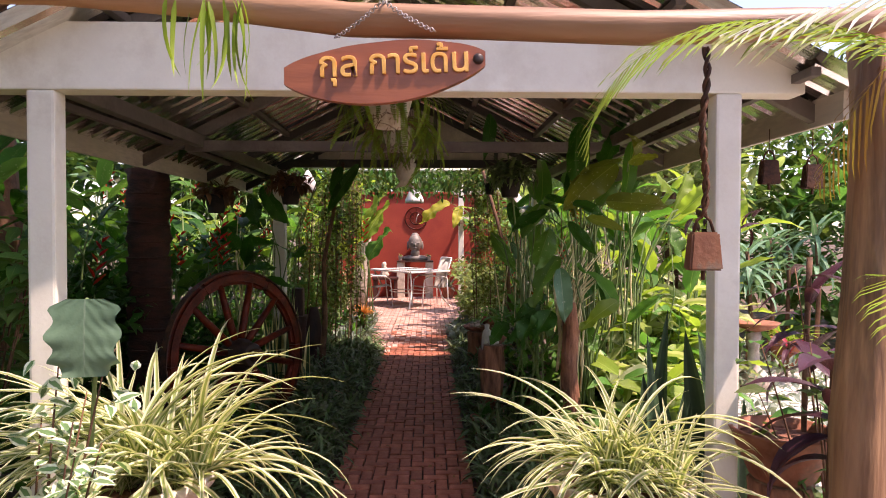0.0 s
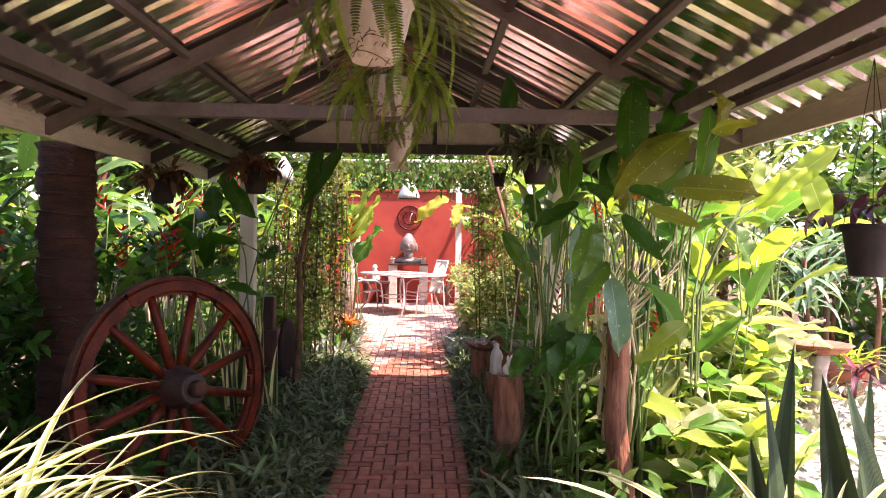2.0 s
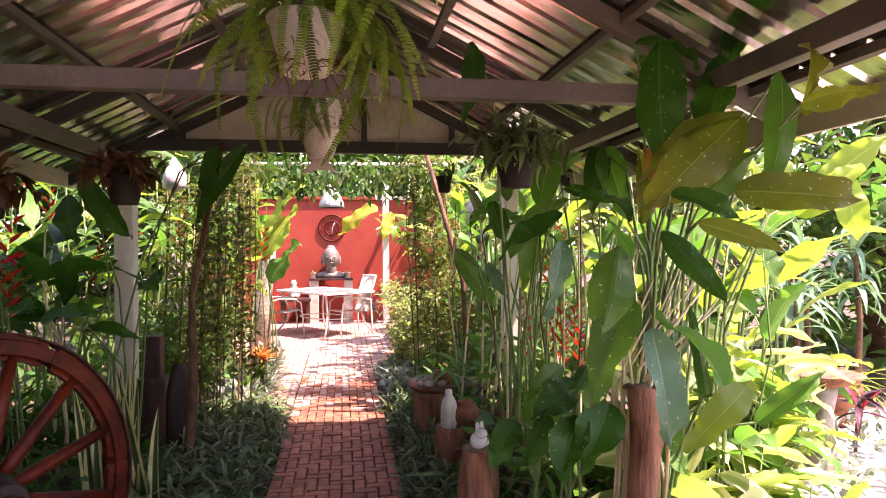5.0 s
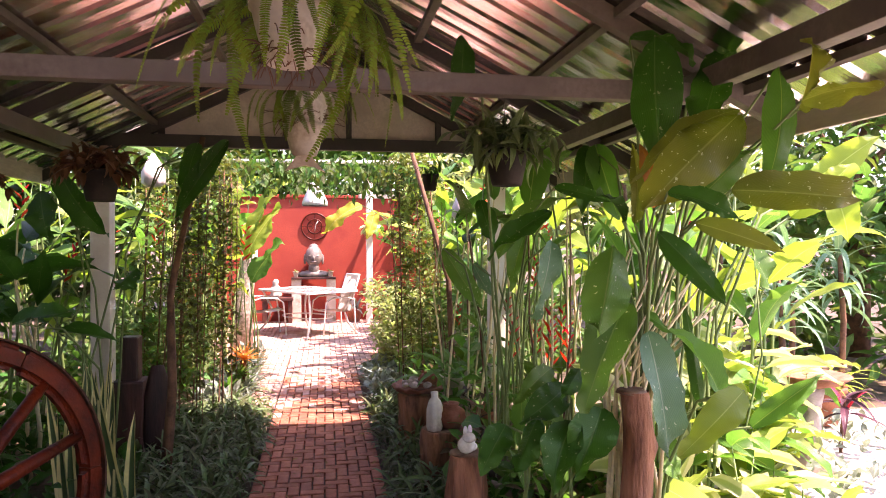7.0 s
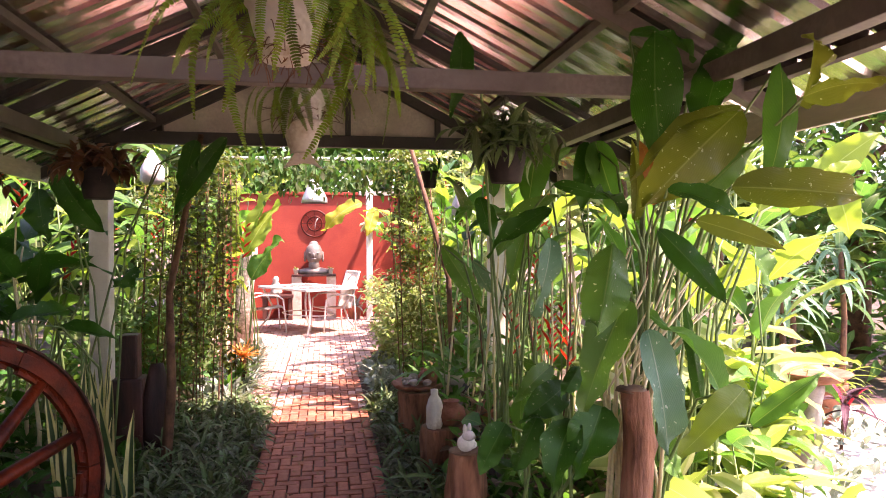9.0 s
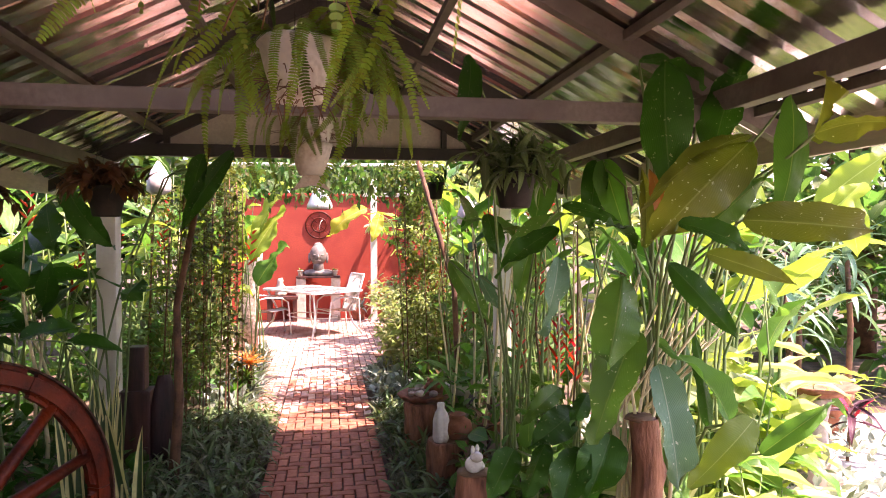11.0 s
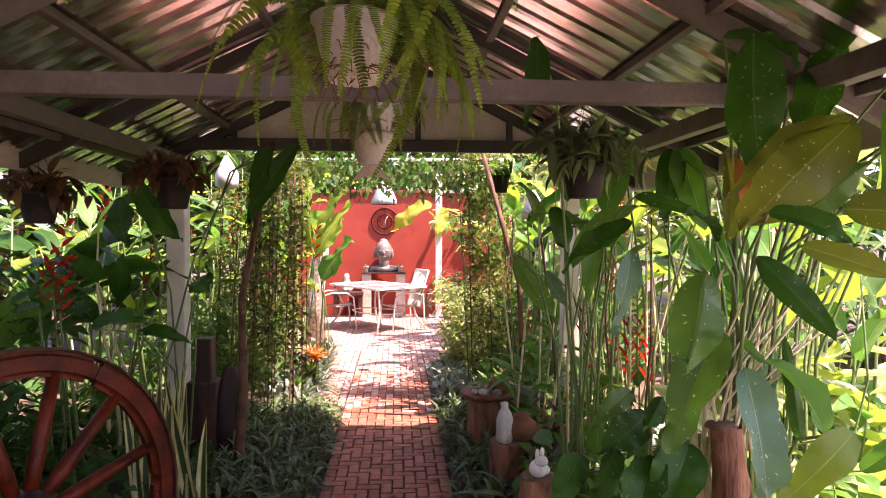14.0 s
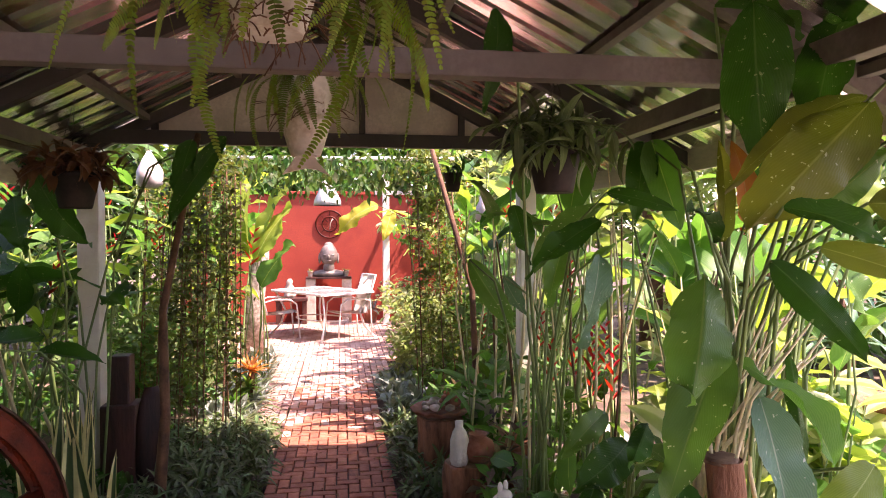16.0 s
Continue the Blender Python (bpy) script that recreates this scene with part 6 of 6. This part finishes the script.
def trough():
    bm = bmesh.new()
    rows = []
    for i in range(13):
        t = i / 12
        w = 0.1 * math.sin(math.pi * (0.08 + 0.84 * t)) ** 0.6
        rows.append([bm.verts.new((w * math.cos(a), -w * 0.5 * math.sin(a), 0.7 * t)) for a in [math.pi * k / 8 for k in range(9)]])
    for p, q in zip(rows, rows[1:]):
        for j in range(8):
            bm.faces.new((p[j], p[j + 1], q[j + 1], q[j])).smooth = True
    ret = bmesh.ops.solidify(bm, geom=list(bm.faces), thickness=0.018)
    part("trough", bm, DARK_WOOD, blk, "hollowed wooden trough").matrix_basis = pose(0.17, -0.05, 0.0, -4, 3, 40)


trough()

# ---- hanging pots and ferns ----
FRONDS = [to_mesh("frond", *frond_data(L, round(L / 0.0108), p, b, 0.009, 0.12, 0.12, i), m) for i, (L, p, b, m) in enumerate(((0.5, 0.027, 2.0, FERN_LEAF), (0.62, 0.03, 2.1, FERN_LEAF), (0.42, 0.026, 1.9, FERN_DARK), (0.55, 0.026, 2.2, FERN_LEAF), (0.36, 0.024, 1.8, FERN_DARK)))]


def hanging_fern(at, r, h, seed, n, hang, label, size=0.95):
    """at is the pot's foot; hang is the height of its hook above that."""
    rnd = random.Random(seed)
    top = thing("hanging_fern", label, "hanging plant", at, group="hanging fern baskets")
    part("pot", lathe_bm([(r * 0.6, 0), (r * 0.68, h * 0.12), (r * 0.86, h * 0.55), (r * 0.98, h * 0.9), (r * 1.05, h * 0.92), (r * 1.05, h), (r * 0.93, h), (r * 0.85, h * 0.8), (0, h * 0.78)], 32), WHITE_POT, top, "stained white plastic pot")
    part("pot_soil", lathe_bm([(r * 0.88, h * 0.86), (r * 0.4, h * 0.98), (0, h * 1.02)], 18, 0.2), DRY_SOIL, top)
    for k in range(3):
        a = k * 2.09 + 0.5
        part("wire", tube_bm([(r * math.cos(a), r * math.sin(a), h), (0, 0, hang)], 0.0016, 4), WIRE, top)
    for i in range(n):
        a = rnd.uniform(0, 6.28)
        e = rnd.uniform(0.1, 1.1)
        rr = r * rnd.uniform(0.5, 1.0)
        p = (rr * math.cos(a), rr * math.sin(a), h)
        put("frond", rnd.choice(FRONDS), top, aim(p, (math.cos(a) * math.cos(e), math.sin(a) * math.cos(e), math.sin(e)), (0, 0, 1), size * rnd.uniform(0.5, 1.0), rnd.uniform(-0.5, 0.5)))
    for i in range(n * 2 // 3):
        a = rnd.uniform(0, 6.28)
        p = (r * 1.05 * math.cos(a), r * 1.05 * math.sin(a), h * 0.98)
        put("frond", rnd.choice(FRONDS), top, aim(p, (math.cos(a) * 0.8, math.sin(a) * 0.8, 0.15), (0, 0, 1), size * rnd.uniform(0.4, 1.0), rnd.uniform(-0.8, 0.8)))
    bmr = bmesh.new()
    for i in range(90):
        a = rnd.uniform(0, 6.28)
        p0 = Vector((r * 0.66 * math.cos(a), r * 0.66 * math.sin(a), h * rnd.uniform(0, 0.35)))
        p1 = p0 + Vector((rnd.gauss(0, 0.05), rnd.gauss(0, 0.05), rnd.uniform(-0.07, 0.02)))
        tube_bm(arc(p0, p1, 0.012, n=4), 0.0015, 4, bmr)
    tagged(part("root_tangle", bmr, STALK_BROWN, top, "tangle of thin brown roots"), kind="stuff")
    return top


hanging_fern((0.16, 4.15, 1.985), 0.12, 0.19, 1, 32, 0.85, "white hanging pot with trailing ferns")
second = hanging_fern((0.163, 4.97, 1.972), 0.098, 0.15, 2, 24, 0.8, "white hanging pot with long trailing ferns", 0.85)
fr = random.Random(44)
for i in range(9):
    a = fr.uniform(-1.1, 0.9)
    put("frond", fr.choice(FRONDS), second, aim((0.12 * math.cos(a), 0.12 * math.sin(a), 0.17), (math.cos(a) * 0.8, math.sin(a) * 0.8, fr.uniform(0.0, 0.9)), (0, 0, 1), fr.uniform(0.5, 0.95), fr.uniform(-0.8, 0.8)))
for i in range(11):
    a = fr.uniform(-2.6, -0.5)
    put("frond", FRONDS[i % 5], second, aim((0.1 * math.cos(a), 0.1 * math.sin(a), 0.15), (math.cos(a) * 0.7, math.sin(a) * 0.7, fr.uniform(0.1, 0.7)), (0, 0, 1), fr.uniform(0.45, 0.8), fr.uniform(-0.5, 0.5)))
third = hanging_fern((0.165, 6.1, 2.02), 0.11, 0.14, 3, 14, 0.8, "white tiered hanging pot with sparse ferns", 0.6)
for i in range(12):
    a = fr.uniform(-2.9, -0.2)
    put("frond", FRONDS[i % 5], third, aim((0.1 * math.cos(a), 0.1 * math.sin(a), 0.13), (math.cos(a) * 0.7, math.sin(a) * 0.7, fr.uniform(0.0, 0.6)), (0, 0, 1), fr.uniform(0.4, 0.75), fr.uniform(-0.5, 0.5)))
part("lower_cup", lathe_bm([(0.05, -0.13), (0.062, -0.1), (0.085, -0.02), (0.09, 0.0), (0.07, -0.002)], 24), WHITE_POT, third, "smaller cream cup below")
fish = bmesh.new()
fv = [fish.verts.new(p) for p in ((-0.025, -0.012, -0.12), (0.025, -0.012, -0.12), (0.04, -0.012, -0.15), (0.085, -0.012, -0.2), (0.04, -0.012, -0.178), (0.0, -0.012, -0.172), (-0.04, -0.012, -0.182), (-0.08, -0.012, -0.195), (-0.045, -0.012, -0.15))]
ff = fish.faces.new(fv)
ext = bmesh.ops.extrude_face_region(fish, geom=[ff])
bmesh.ops.translate(fish, verts=[v for v in ext["geom"] if isinstance(v, bmesh.types.BMVert)], vec=(0, 0.024, 0))
bmesh.ops.recalc_face_normals(fish, faces=fish.faces)
part("tail_ornament", fish, CLAY_POT, third, "flared brown clay fish tail")


def hanging_pot(at, r, h, leaf, n, L, w, bend, seed, label, hang):
    top = potted(at, r, h, DARK_POT, leaf, n, L, w, bend, seed, label, "hanging_pot", el=(-0.9, 1.4), mouth=0.85)
    for k in range(3):
        a = k * 2.09
        part("wire", tube_bm([(r * math.cos(a), r * math.sin(a), h), (0, 0, hang)], 0.0015, 4), WIRE, top)
    return top


hanging_pot((0.94, 5.72, 1.74), 0.085, 0.14, COVER_LEAF, 300, 0.13, 0.028, 0.9, 11, "dark pot of bushy narrow-leaved plants hung from the beam", 0.36)
hanging_pot((-0.9, 6.95, 1.74), 0.1, 0.16, BRONZE_GREEN := leaf_mat("bronze_green_leaf", (0.15, 0.06, 0.035), (0.17, 0.09, 0.045), glow=0.25, rough=0.45, spread=0.4), 170, 0.12, 0.045, 0.8, 12, "dark pot of bronze-leaved plants hung from the beam", 0.5)
hanging_pot((-1.55, 6.9, 1.66), 0.1, 0.16, BRONZE_GREEN, 150, 0.12, 0.045, 0.8, 13, "dark pot of bronze-leaved plants hung from the eave", 0.4)
hanging_pot((1.0, 8.0, 1.9), 0.06, 0.12, DARK_LEAF, 24, 0.14, 0.02, 1.2, 14, "small dark pot of wiry plants hung from the gable", 0.3)
hanging_pot((1.86, 4.3, 1.32), 0.09, 0.18, PURPLE_LEAF, 22, 0.15, 0.04, 0.9, 15, "dark pot of purple-leaved plants hung from the eave", 0.75)


def white_lamp(at, hang):
    top = thing("pendant_lamp", "white flared pendant lampshade over the path", "lamp", at)
    part("shade", lathe_bm([(0.14, 0), (0.13, 0.05), (0.085, 0.16), (0.045, 0.26), (0.03, 0.3), (0.026, 0.3), (0.04, 0.25), (0.08, 0.15), (0.125, 0.05), (0.135, 0.0)], 24, 0.12), WHITE_GLAZE, top)
    part("cord", tube_bm([(0, 0, 0.29), (0, 0, hang)], 0.003, 5), WIRE, top)


white_lamp((0.14, 10.6, 1.93), 0.5)
bar = part("cross_bar", tube_bm([(-1.1, 10.6, 2.4), (1.5, 10.6, 2.42)], 0.02, 8), WHITE_PAINT)
tagged(bar, "slim pale cross bar over the far path", "bar")
orc = rough_mat("pale_orchid_petals", (0.6, 0.55, 0.55), (0.8, 0.76, 0.74), 10, 60, 0.6, relief=0.1)


def paper_bell(at, label):
    """A pale hanging nest-like ornament."""
    bm = lathe_bm([(0.05, 0), (0.085, 0.03), (0.08, 0.12), (0.05, 0.2), (0.012, 0.26), (0, 0.262)], 16, 0.4)
    ob = part("hanging_ornament", bm, orc)
    ob.matrix_basis = pose(*at)
    tagged(ob, label, "ornament")
    part("cord", tube_bm([(0, 0, 0.255), (0, 0, 0.7)], 0.002, 4), WIRE, ob)


paper_bell((-1.06, 8.7, 1.96), "pale shell ornament hanging behind the post")
paper_bell((1.42, 8.9, 1.72), "pale shell ornament hanging behind the post")

# ---- terrace ----


def table(at, rz):
    top = thing("garden_table", "oblong white metal garden table with a glass top", "table", at, rz)
    w, l = 0.48, 0.72
    bm = bmesh.new()
    for a, b in (((-w, -l), (w, -l)), ((w, -l), (w, l)), ((w, l), (-w, l)), ((-w, l), (-w, -l))):
        beam_bm((*a, 0.735), (*b, 0.735), 0.06, 0.035, 0.008, bm)
    beam_bm((-w, 0, 0.735), (w, 0, 0.735), 0.04, 0.03, 0.006, bm)
    part("top_frame", bm, WHITE_METAL, top)
    for y0, y1 in ((-l + 0.03, -0.02), (0.02, l - 0.03)):
        part("tabletop", box_bm(-w + 0.03, w - 0.03, y0, y1, 0.735, 0.744, 0.002), TABLE_GLASS, top, "frosted glass pane")
    for x, y in ((-1, -1), (1, -1), (1, 1), (-1, 1)):
        part("leg", tube_bm([(x * w * 1.08, y * l * 1.02, 0), (x * w * 0.8, y * l * 0.85, 0.2), (x * w * 0.7, y * l * 0.78, 0.42), (x * w * 0.92, y * l * 0.94, 0.72)], 0.017, 10), WHITE_METAL, top)
    ring = [(0.34 * math.cos(i * math.pi / 12), 0.55 * math.sin(i * math.pi / 12), 0.3) for i in range(25)]
    part("ring_brace", tube_bm(ring, 0.01, 8, caps=False), WHITE_METAL, top)
    return top


TABLE_GLASS = rough_mat("frosted_table_glass", (0.16, 0.18, 0.17), (0.26, 0.28, 0.26), 6, 80, 0.2, relief=0.02)
table((-0.05, 14.7, 0.0), 36)


def chair(at, rz):
    top = thing("garden_chair", "white metal garden chair with a mesh sling seat", "chair", at, rz, "chairs round the garden table")
    for s in (-1, 1):
        x = 0.26 * s
        part("side_frame", tube_bm([(x, 0.28, 0), (x, 0.27, 0.3), (x, 0.25, 0.6), (x, 0.1, 0.64), (x, -0.15, 0.63), (x, -0.25, 0.56), (x, -0.28, 0.3), (x, -0.3, 0)], 0.013, 8), WHITE_METAL, top)
        part("back_rail", tube_bm([(x * 0.92, 0.2, 0.4), (x * 0.92, 0.27, 0.7), (x * 0.9, 0.37, 1.0)], 0.013, 8), WHITE_METAL, top)
    bm = bmesh.new()
    prof = [(-0.27, 0.44), (-0.2, 0.425), (0, 0.4), (0.2, 0.4), (0.24, 0.5), (0.29, 0.75), (0.37, 1.0)]
    rows = [[bm.verts.new((x, y, z)) for x in (-0.235, 0, 0.235)] for y, z in prof]
    for p, q in zip(rows, rows[1:]):
        for j in range(2):
            bm.faces.new((p[j], p[j + 1], q[j + 1], q[j])).smooth = True
    bmesh.ops.solidify(bm, geom=list(bm.faces), thickness=0.012)
    part("sling", bm, WHITE_SLING, top)
    part("top_rail", tube_bm([(-0.235, 0.37, 1.0), (0.235, 0.37, 1.0)], 0.013, 8), WHITE_METAL, top)
    part("cross_rail", tube_bm([(-0.26, -0.26, 0.42), (0.26, -0.26, 0.42)], 0.012, 8), WHITE_METAL, top)
    return top


sling_light = WHITE_SLING.node_tree.nodes.new("ShaderNodeBsdfTranslucent")
sling_light.inputs[0].default_value = (0.75, 0.71, 0.66, 1)
sling_mix = WHITE_SLING.node_tree.nodes.new("ShaderNodeMixShader")
WHITE_SLING.node_tree.links.new(WHITE_SLING.node_tree.nodes["Principled BSDF"].outputs[0], sling_mix.inputs[1])
WHITE_SLING.node_tree.links.new(sling_light.outputs[0], sling_mix.inputs[2])
WHITE_SLING.node_tree.links.new(sling_mix.outputs[0], WHITE_SLING.node_tree.nodes["Material Output"].inputs[0])
ch = chair((0.38, 14.5, 0), -65)
copy_thing(ch, pose(-0.74, 14.6, 0, 0, 0, 105))


def buddha_head(at):
    """A plain head and shoulders of grey stone."""
    bm = bmesh.new()
    for (x, y, z), s in (((0, 0, 0.33), (0.125, 0.14, 0.17)), ((0, 0.02, 0.47), (0.07, 0.08, 0.06)), ((0, 0, 0.14), (0.08, 0.09, 0.12)), ((0, 0.02, 0.04), (0.24, 0.12, 0.07)), ((-0.13, 0.02, 0.28), (0.02, 0.035, 0.085)), ((0.13, 0.02, 0.28), (0.02, 0.035, 0.085)), ((0, -0.13, 0.3), (0.018, 0.03, 0.04)), ((0, -0.12, 0.245), (0.04, 0.02, 0.014)), ((-0.05, -0.115, 0.335), (0.03, 0.02, 0.012)), ((0.05, -0.115, 0.335), (0.03, 0.02, 0.012))):
        bmesh.ops.create_uvsphere(bm, u_segments=20, v_segments=14, radius=1, matrix=Matrix.LocRotScale((x, y, z), None, s))
    for f in bm.faces:
        f.smooth = True
    ob = part("buddha_bust", bm, STATUE_STONE)
    ob.matrix_basis = pose(*at) @ Matrix.Diagonal((1.3, 1.2, 1.22, 1))
    tagged(ob, "grey stone bust on the wall shelf", "statue")


buddha_head((0.03, 16.4, 0.875))
cons = thing("wall_shelf", "dark wooden shelf on pale block legs against the red wall", "shelf", (0.03, 16.4, 0))
part("shelf_board", box_bm(-0.42, 0.42, -0.16, 0.16, 0.835, 0.872, 0.006), DARK_WOOD, cons)
for x in (-0.33, 0.33):
    part("block_leg", box_bm(x - 0.09, x + 0.09, -0.13, 0.13, -0.02, 0.833, 0.01), CLAY_POT, cons, "pale block leg")
for x, s in ((-0.31, 0.13), (0.35, 0.13)):
    potted((x, 16.36, 0.873), 0.055, 0.11, CLAY_POT, SMALL_LEAF, 16, 0.09, 0.03, 0.8, int(x * 100), "small pale pot with a green plant on the shelf")
med = thing("wall_medallion", "round carved dark red wooden medallion on the wall", "wall ornament", (0.05, 16.585, 1.86))
for r, tname in ((0.26, "outer_ring"), (0.14, "inner_ring")):
    part(tname, tube_bm([(r * math.cos(i * math.pi / 16), 0, r * math.sin(i * math.pi / 16)) for i in range(33)], 0.014, 8, caps=False), WHEEL_WOOD, med)
for k in range(8):
    a = k * math.pi / 4
    part("ray", beam_bm((0.05 * math.cos(a), 0, 0.05 * math.sin(a)), (0.25 * math.cos(a), 0, 0.25 * math.sin(a)), 0.012, 0.015, 0.003, None, (0, 1, 0)), WHEEL_WOOD, med)
part("pale_figure", tube_bm([(0.0, -0.02, -0.1), (0.01, -0.02, 0.0), (0.03, -0.02, 0.06), (0.06, -0.02, 0.1)], 0.008, 8), CLAY_POT, med, "pale curved inlay")
bench = thing("low_bench", "low brown wooden bench against the red wall", "bench", (-0.6, 16.3, 0))
part("bench_top", box_bm(-0.34, 0.25, -0.2, 0.2, 0.44, 0.5, 0.01), DARK_WOOD, bench)
for x in (-0.28, 0.19):
    part("bench_leg", box_bm(x - 0.04, x + 0.04, -0.17, 0.17, -0.02, 0.438, 0.008), DARK_WOOD, bench)
fig = part("stone_figurine", lathe_bm([(0.09, 0), (0.1, 0.05), (0.07, 0.12), (0.085, 0.18), (0.05, 0.24), (0.06, 0.29), (0.03, 0.34), (0, 0.345)], 18, 0.5), CLAY_POT)
fig.matrix_basis = pose(-0.68, 16.3, 0.5)
tagged(fig, "small pale stone figurine on the low bench", "figurine")
potted((0.8, 16.2, 0), 0.15, 0.28, TERRACOTTA, RHOEO_LEAF, 14, 0.35, 0.06, 0.7, 40, "potted plant against the red wall")
pt = part("palm_tree", tube_bm([(-0.92, 12.9, -0.05), (-0.88, 12.9, 0.7), (-0.8, 12.9, 1.3), (-0.78, 12.9, 1.8)], [0.15, 0.13, 0.11, 0.1], 22, None, 0.3), PEBBLE_BARK)
tagged(pt, "pale mottled palm stem beside the terrace", "tree")
hang = thing("flower_basket", "white flower basket hanging on the slim white post", "hanging plant", (1.12, 15.85, 1.72))
part("basket", lathe_bm([(0.06, 0), (0.13, 0.06), (0.17, 0.14), (0.16, 0.15), (0, 0.12)], 20), WHITE_POT, hang)
rb = random.Random(9)
for i in range(30):
    a, e = rb.uniform(0, 6.28), rb.uniform(-0.9, 1.2)
    put("leaf", GINGER[i % 4], hang, aim((0.08 * math.cos(a), 0.08 * math.sin(a), 0.13), (math.cos(a) * math.cos(e), math.sin(a) * math.cos(e), math.sin(e)), (0, 0, 1), rb.uniform(0.4, 0.9)))
part("bracket", tube_bm([(0, 0.12, 0.3), (0, 0.0, 0.3), (0, 0, 0.13)], 0.008, 6), WIRE, hang)

DRAC = [to_mesh("leaf", *leaf_data(0.5, 0.06, b, 0.25, "lance", 8, 1, seed=i), BLUE_LEAF) for i, b in enumerate((1.2, 1.7, 0.8))]
# bird bath and pots in the sunny bed
bb = thing("bird_bath", "pale grey stone bird bath in the sunny bed", "bird bath", (3.47, 7.2, 0.085))
part("basin", lathe_bm([(0.05, 0.46), (0.18, 0.5), (0.24, 0.55), (0.22, 0.555), (0.12, 0.52), (0, 0.515)], 24), TERRACOTTA, bb)
part("column", lathe_bm([(0.15, -0.11), (0.13, 0.05), (0.06, 0.12), (0.05, 0.3), (0.08, 0.465), (0, 0.466)], 18), STONE, bb)
potted((4.35, 8.2, 0), 0.2, 0.32, TERRACOTTA, PALM_LEAF, 40, 0.55, 0.03, 1.4, 41, "arching striped grass in a terracotta pot", shape="blade")
for i, (x, y, h) in enumerate(((3.75, 7.9, 1.3), (4.9, 8.6, 1.6), (4.3, 8.5, 1.5), (5.2, 9.8, 1.7), (4.2, 9.4, 1.8))):
    top = thing("dracaena", "sunlit dracaena with drooping pale leaves", "plant", (x, y, 0), group="dracaenas by the yard")
    part("stem", tube_bm([(0, 0, -0.03), (0.03, 0, h * 0.5), (0, 0.03, h)], [0.03, 0.025, 0.02], 8), STALK_BROWN, top)
    rd = random.Random(i)
    for k in range(34):
        a, e = k * 2.4, rd.uniform(-0.3, 1.3)
        put("leaf", DRAC[k % 3], top, aim((0, 0.03, h * (0.6 + 0.4 * k / 34)), (math.cos(a) * math.cos(e), math.sin(a) * math.cos(e), math.sin(e)), (0, 0, 1), rd.uniform(0.8, 1.15)))

# ---- bricks ----
NY = 145
rows = herringbone(11, NY, CELL)
rows.sort(key=lambda q: q[1])
near, rest = [], []
rb = random.Random(2)
for x, y, turned, n in rows:
    wx, wy, z = PATH_X + x, PATH_Y + y, -0.012 + rb.uniform(-0.003, 0.004)
    (near if 4.35 < wy < 8.7 and len(near) < 300 else rest).append((wx, wy, turned, n, z))
for x, y, turned, n, z in near:
    put("brick", BRICKS[n], path, pose(x, y, z, rb.uniform(-0.6, 0.6), rb.uniform(-0.6, 0.6), (90 if turned else 0) + rb.uniform(-1.2, 1.2)))
# Farther bricks turn pale: dust, and the sun's glare painted in as colour.
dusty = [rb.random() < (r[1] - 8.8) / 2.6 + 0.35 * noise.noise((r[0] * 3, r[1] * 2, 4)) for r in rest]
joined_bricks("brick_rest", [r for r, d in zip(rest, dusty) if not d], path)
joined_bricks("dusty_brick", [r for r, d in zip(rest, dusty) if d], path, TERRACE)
terrace = thing("terrace", "sunlit terrace of worn red bricks before the red wall", "terrace", kind="structure")
part("terrace_bed", box_bm(-1.5, 2.1, 12.4, 16.6, -0.06, -0.012), MORTAR, terrace, "earth joints")
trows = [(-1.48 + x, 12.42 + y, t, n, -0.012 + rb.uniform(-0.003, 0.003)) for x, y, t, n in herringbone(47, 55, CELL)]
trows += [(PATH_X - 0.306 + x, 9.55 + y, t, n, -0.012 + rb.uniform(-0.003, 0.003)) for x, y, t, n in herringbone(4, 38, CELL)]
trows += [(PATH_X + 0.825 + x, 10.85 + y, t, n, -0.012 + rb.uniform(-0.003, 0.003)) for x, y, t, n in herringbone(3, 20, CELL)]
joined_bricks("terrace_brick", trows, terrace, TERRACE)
kerb = part("kerb_stone", box_bm(0.68, 0.78, 9.2, 9.75, -0.03, 0.06, 0.015), WHITE_PAINT)
tagged(kerb, "short pale concrete kerb beside the path", "kerb", kind="structure")

litter_rnd = random.Random(77)
LITTER = leaf_data(0.05, 0.022, 0.6, 0.3, "lance", 3, 1)
pieces = []
for _ in range(420):
    side = litter_rnd.choice((0, 1))
    x = PATH_X + 0.81 * (litter_rnd.random() ** 2.2 if side else 1 - litter_rnd.random() ** 2.2)
    a = litter_rnd.uniform(0, 6.28)
    pieces.append((LITTER, aim((x, litter_rnd.uniform(3.6, 12), 0.024), (math.cos(a), math.sin(a), 0.12), (0, 0, 1), litter_rnd.uniform(0.4, 1.0), litter_rnd.uniform(-0.4, 0.4))))
tagged(link("leaf_litter", merged("leaf_litter", pieces, DRY_LEAF), None), "scattered dry leaves on the brick path", "leaves", kind="stuff")
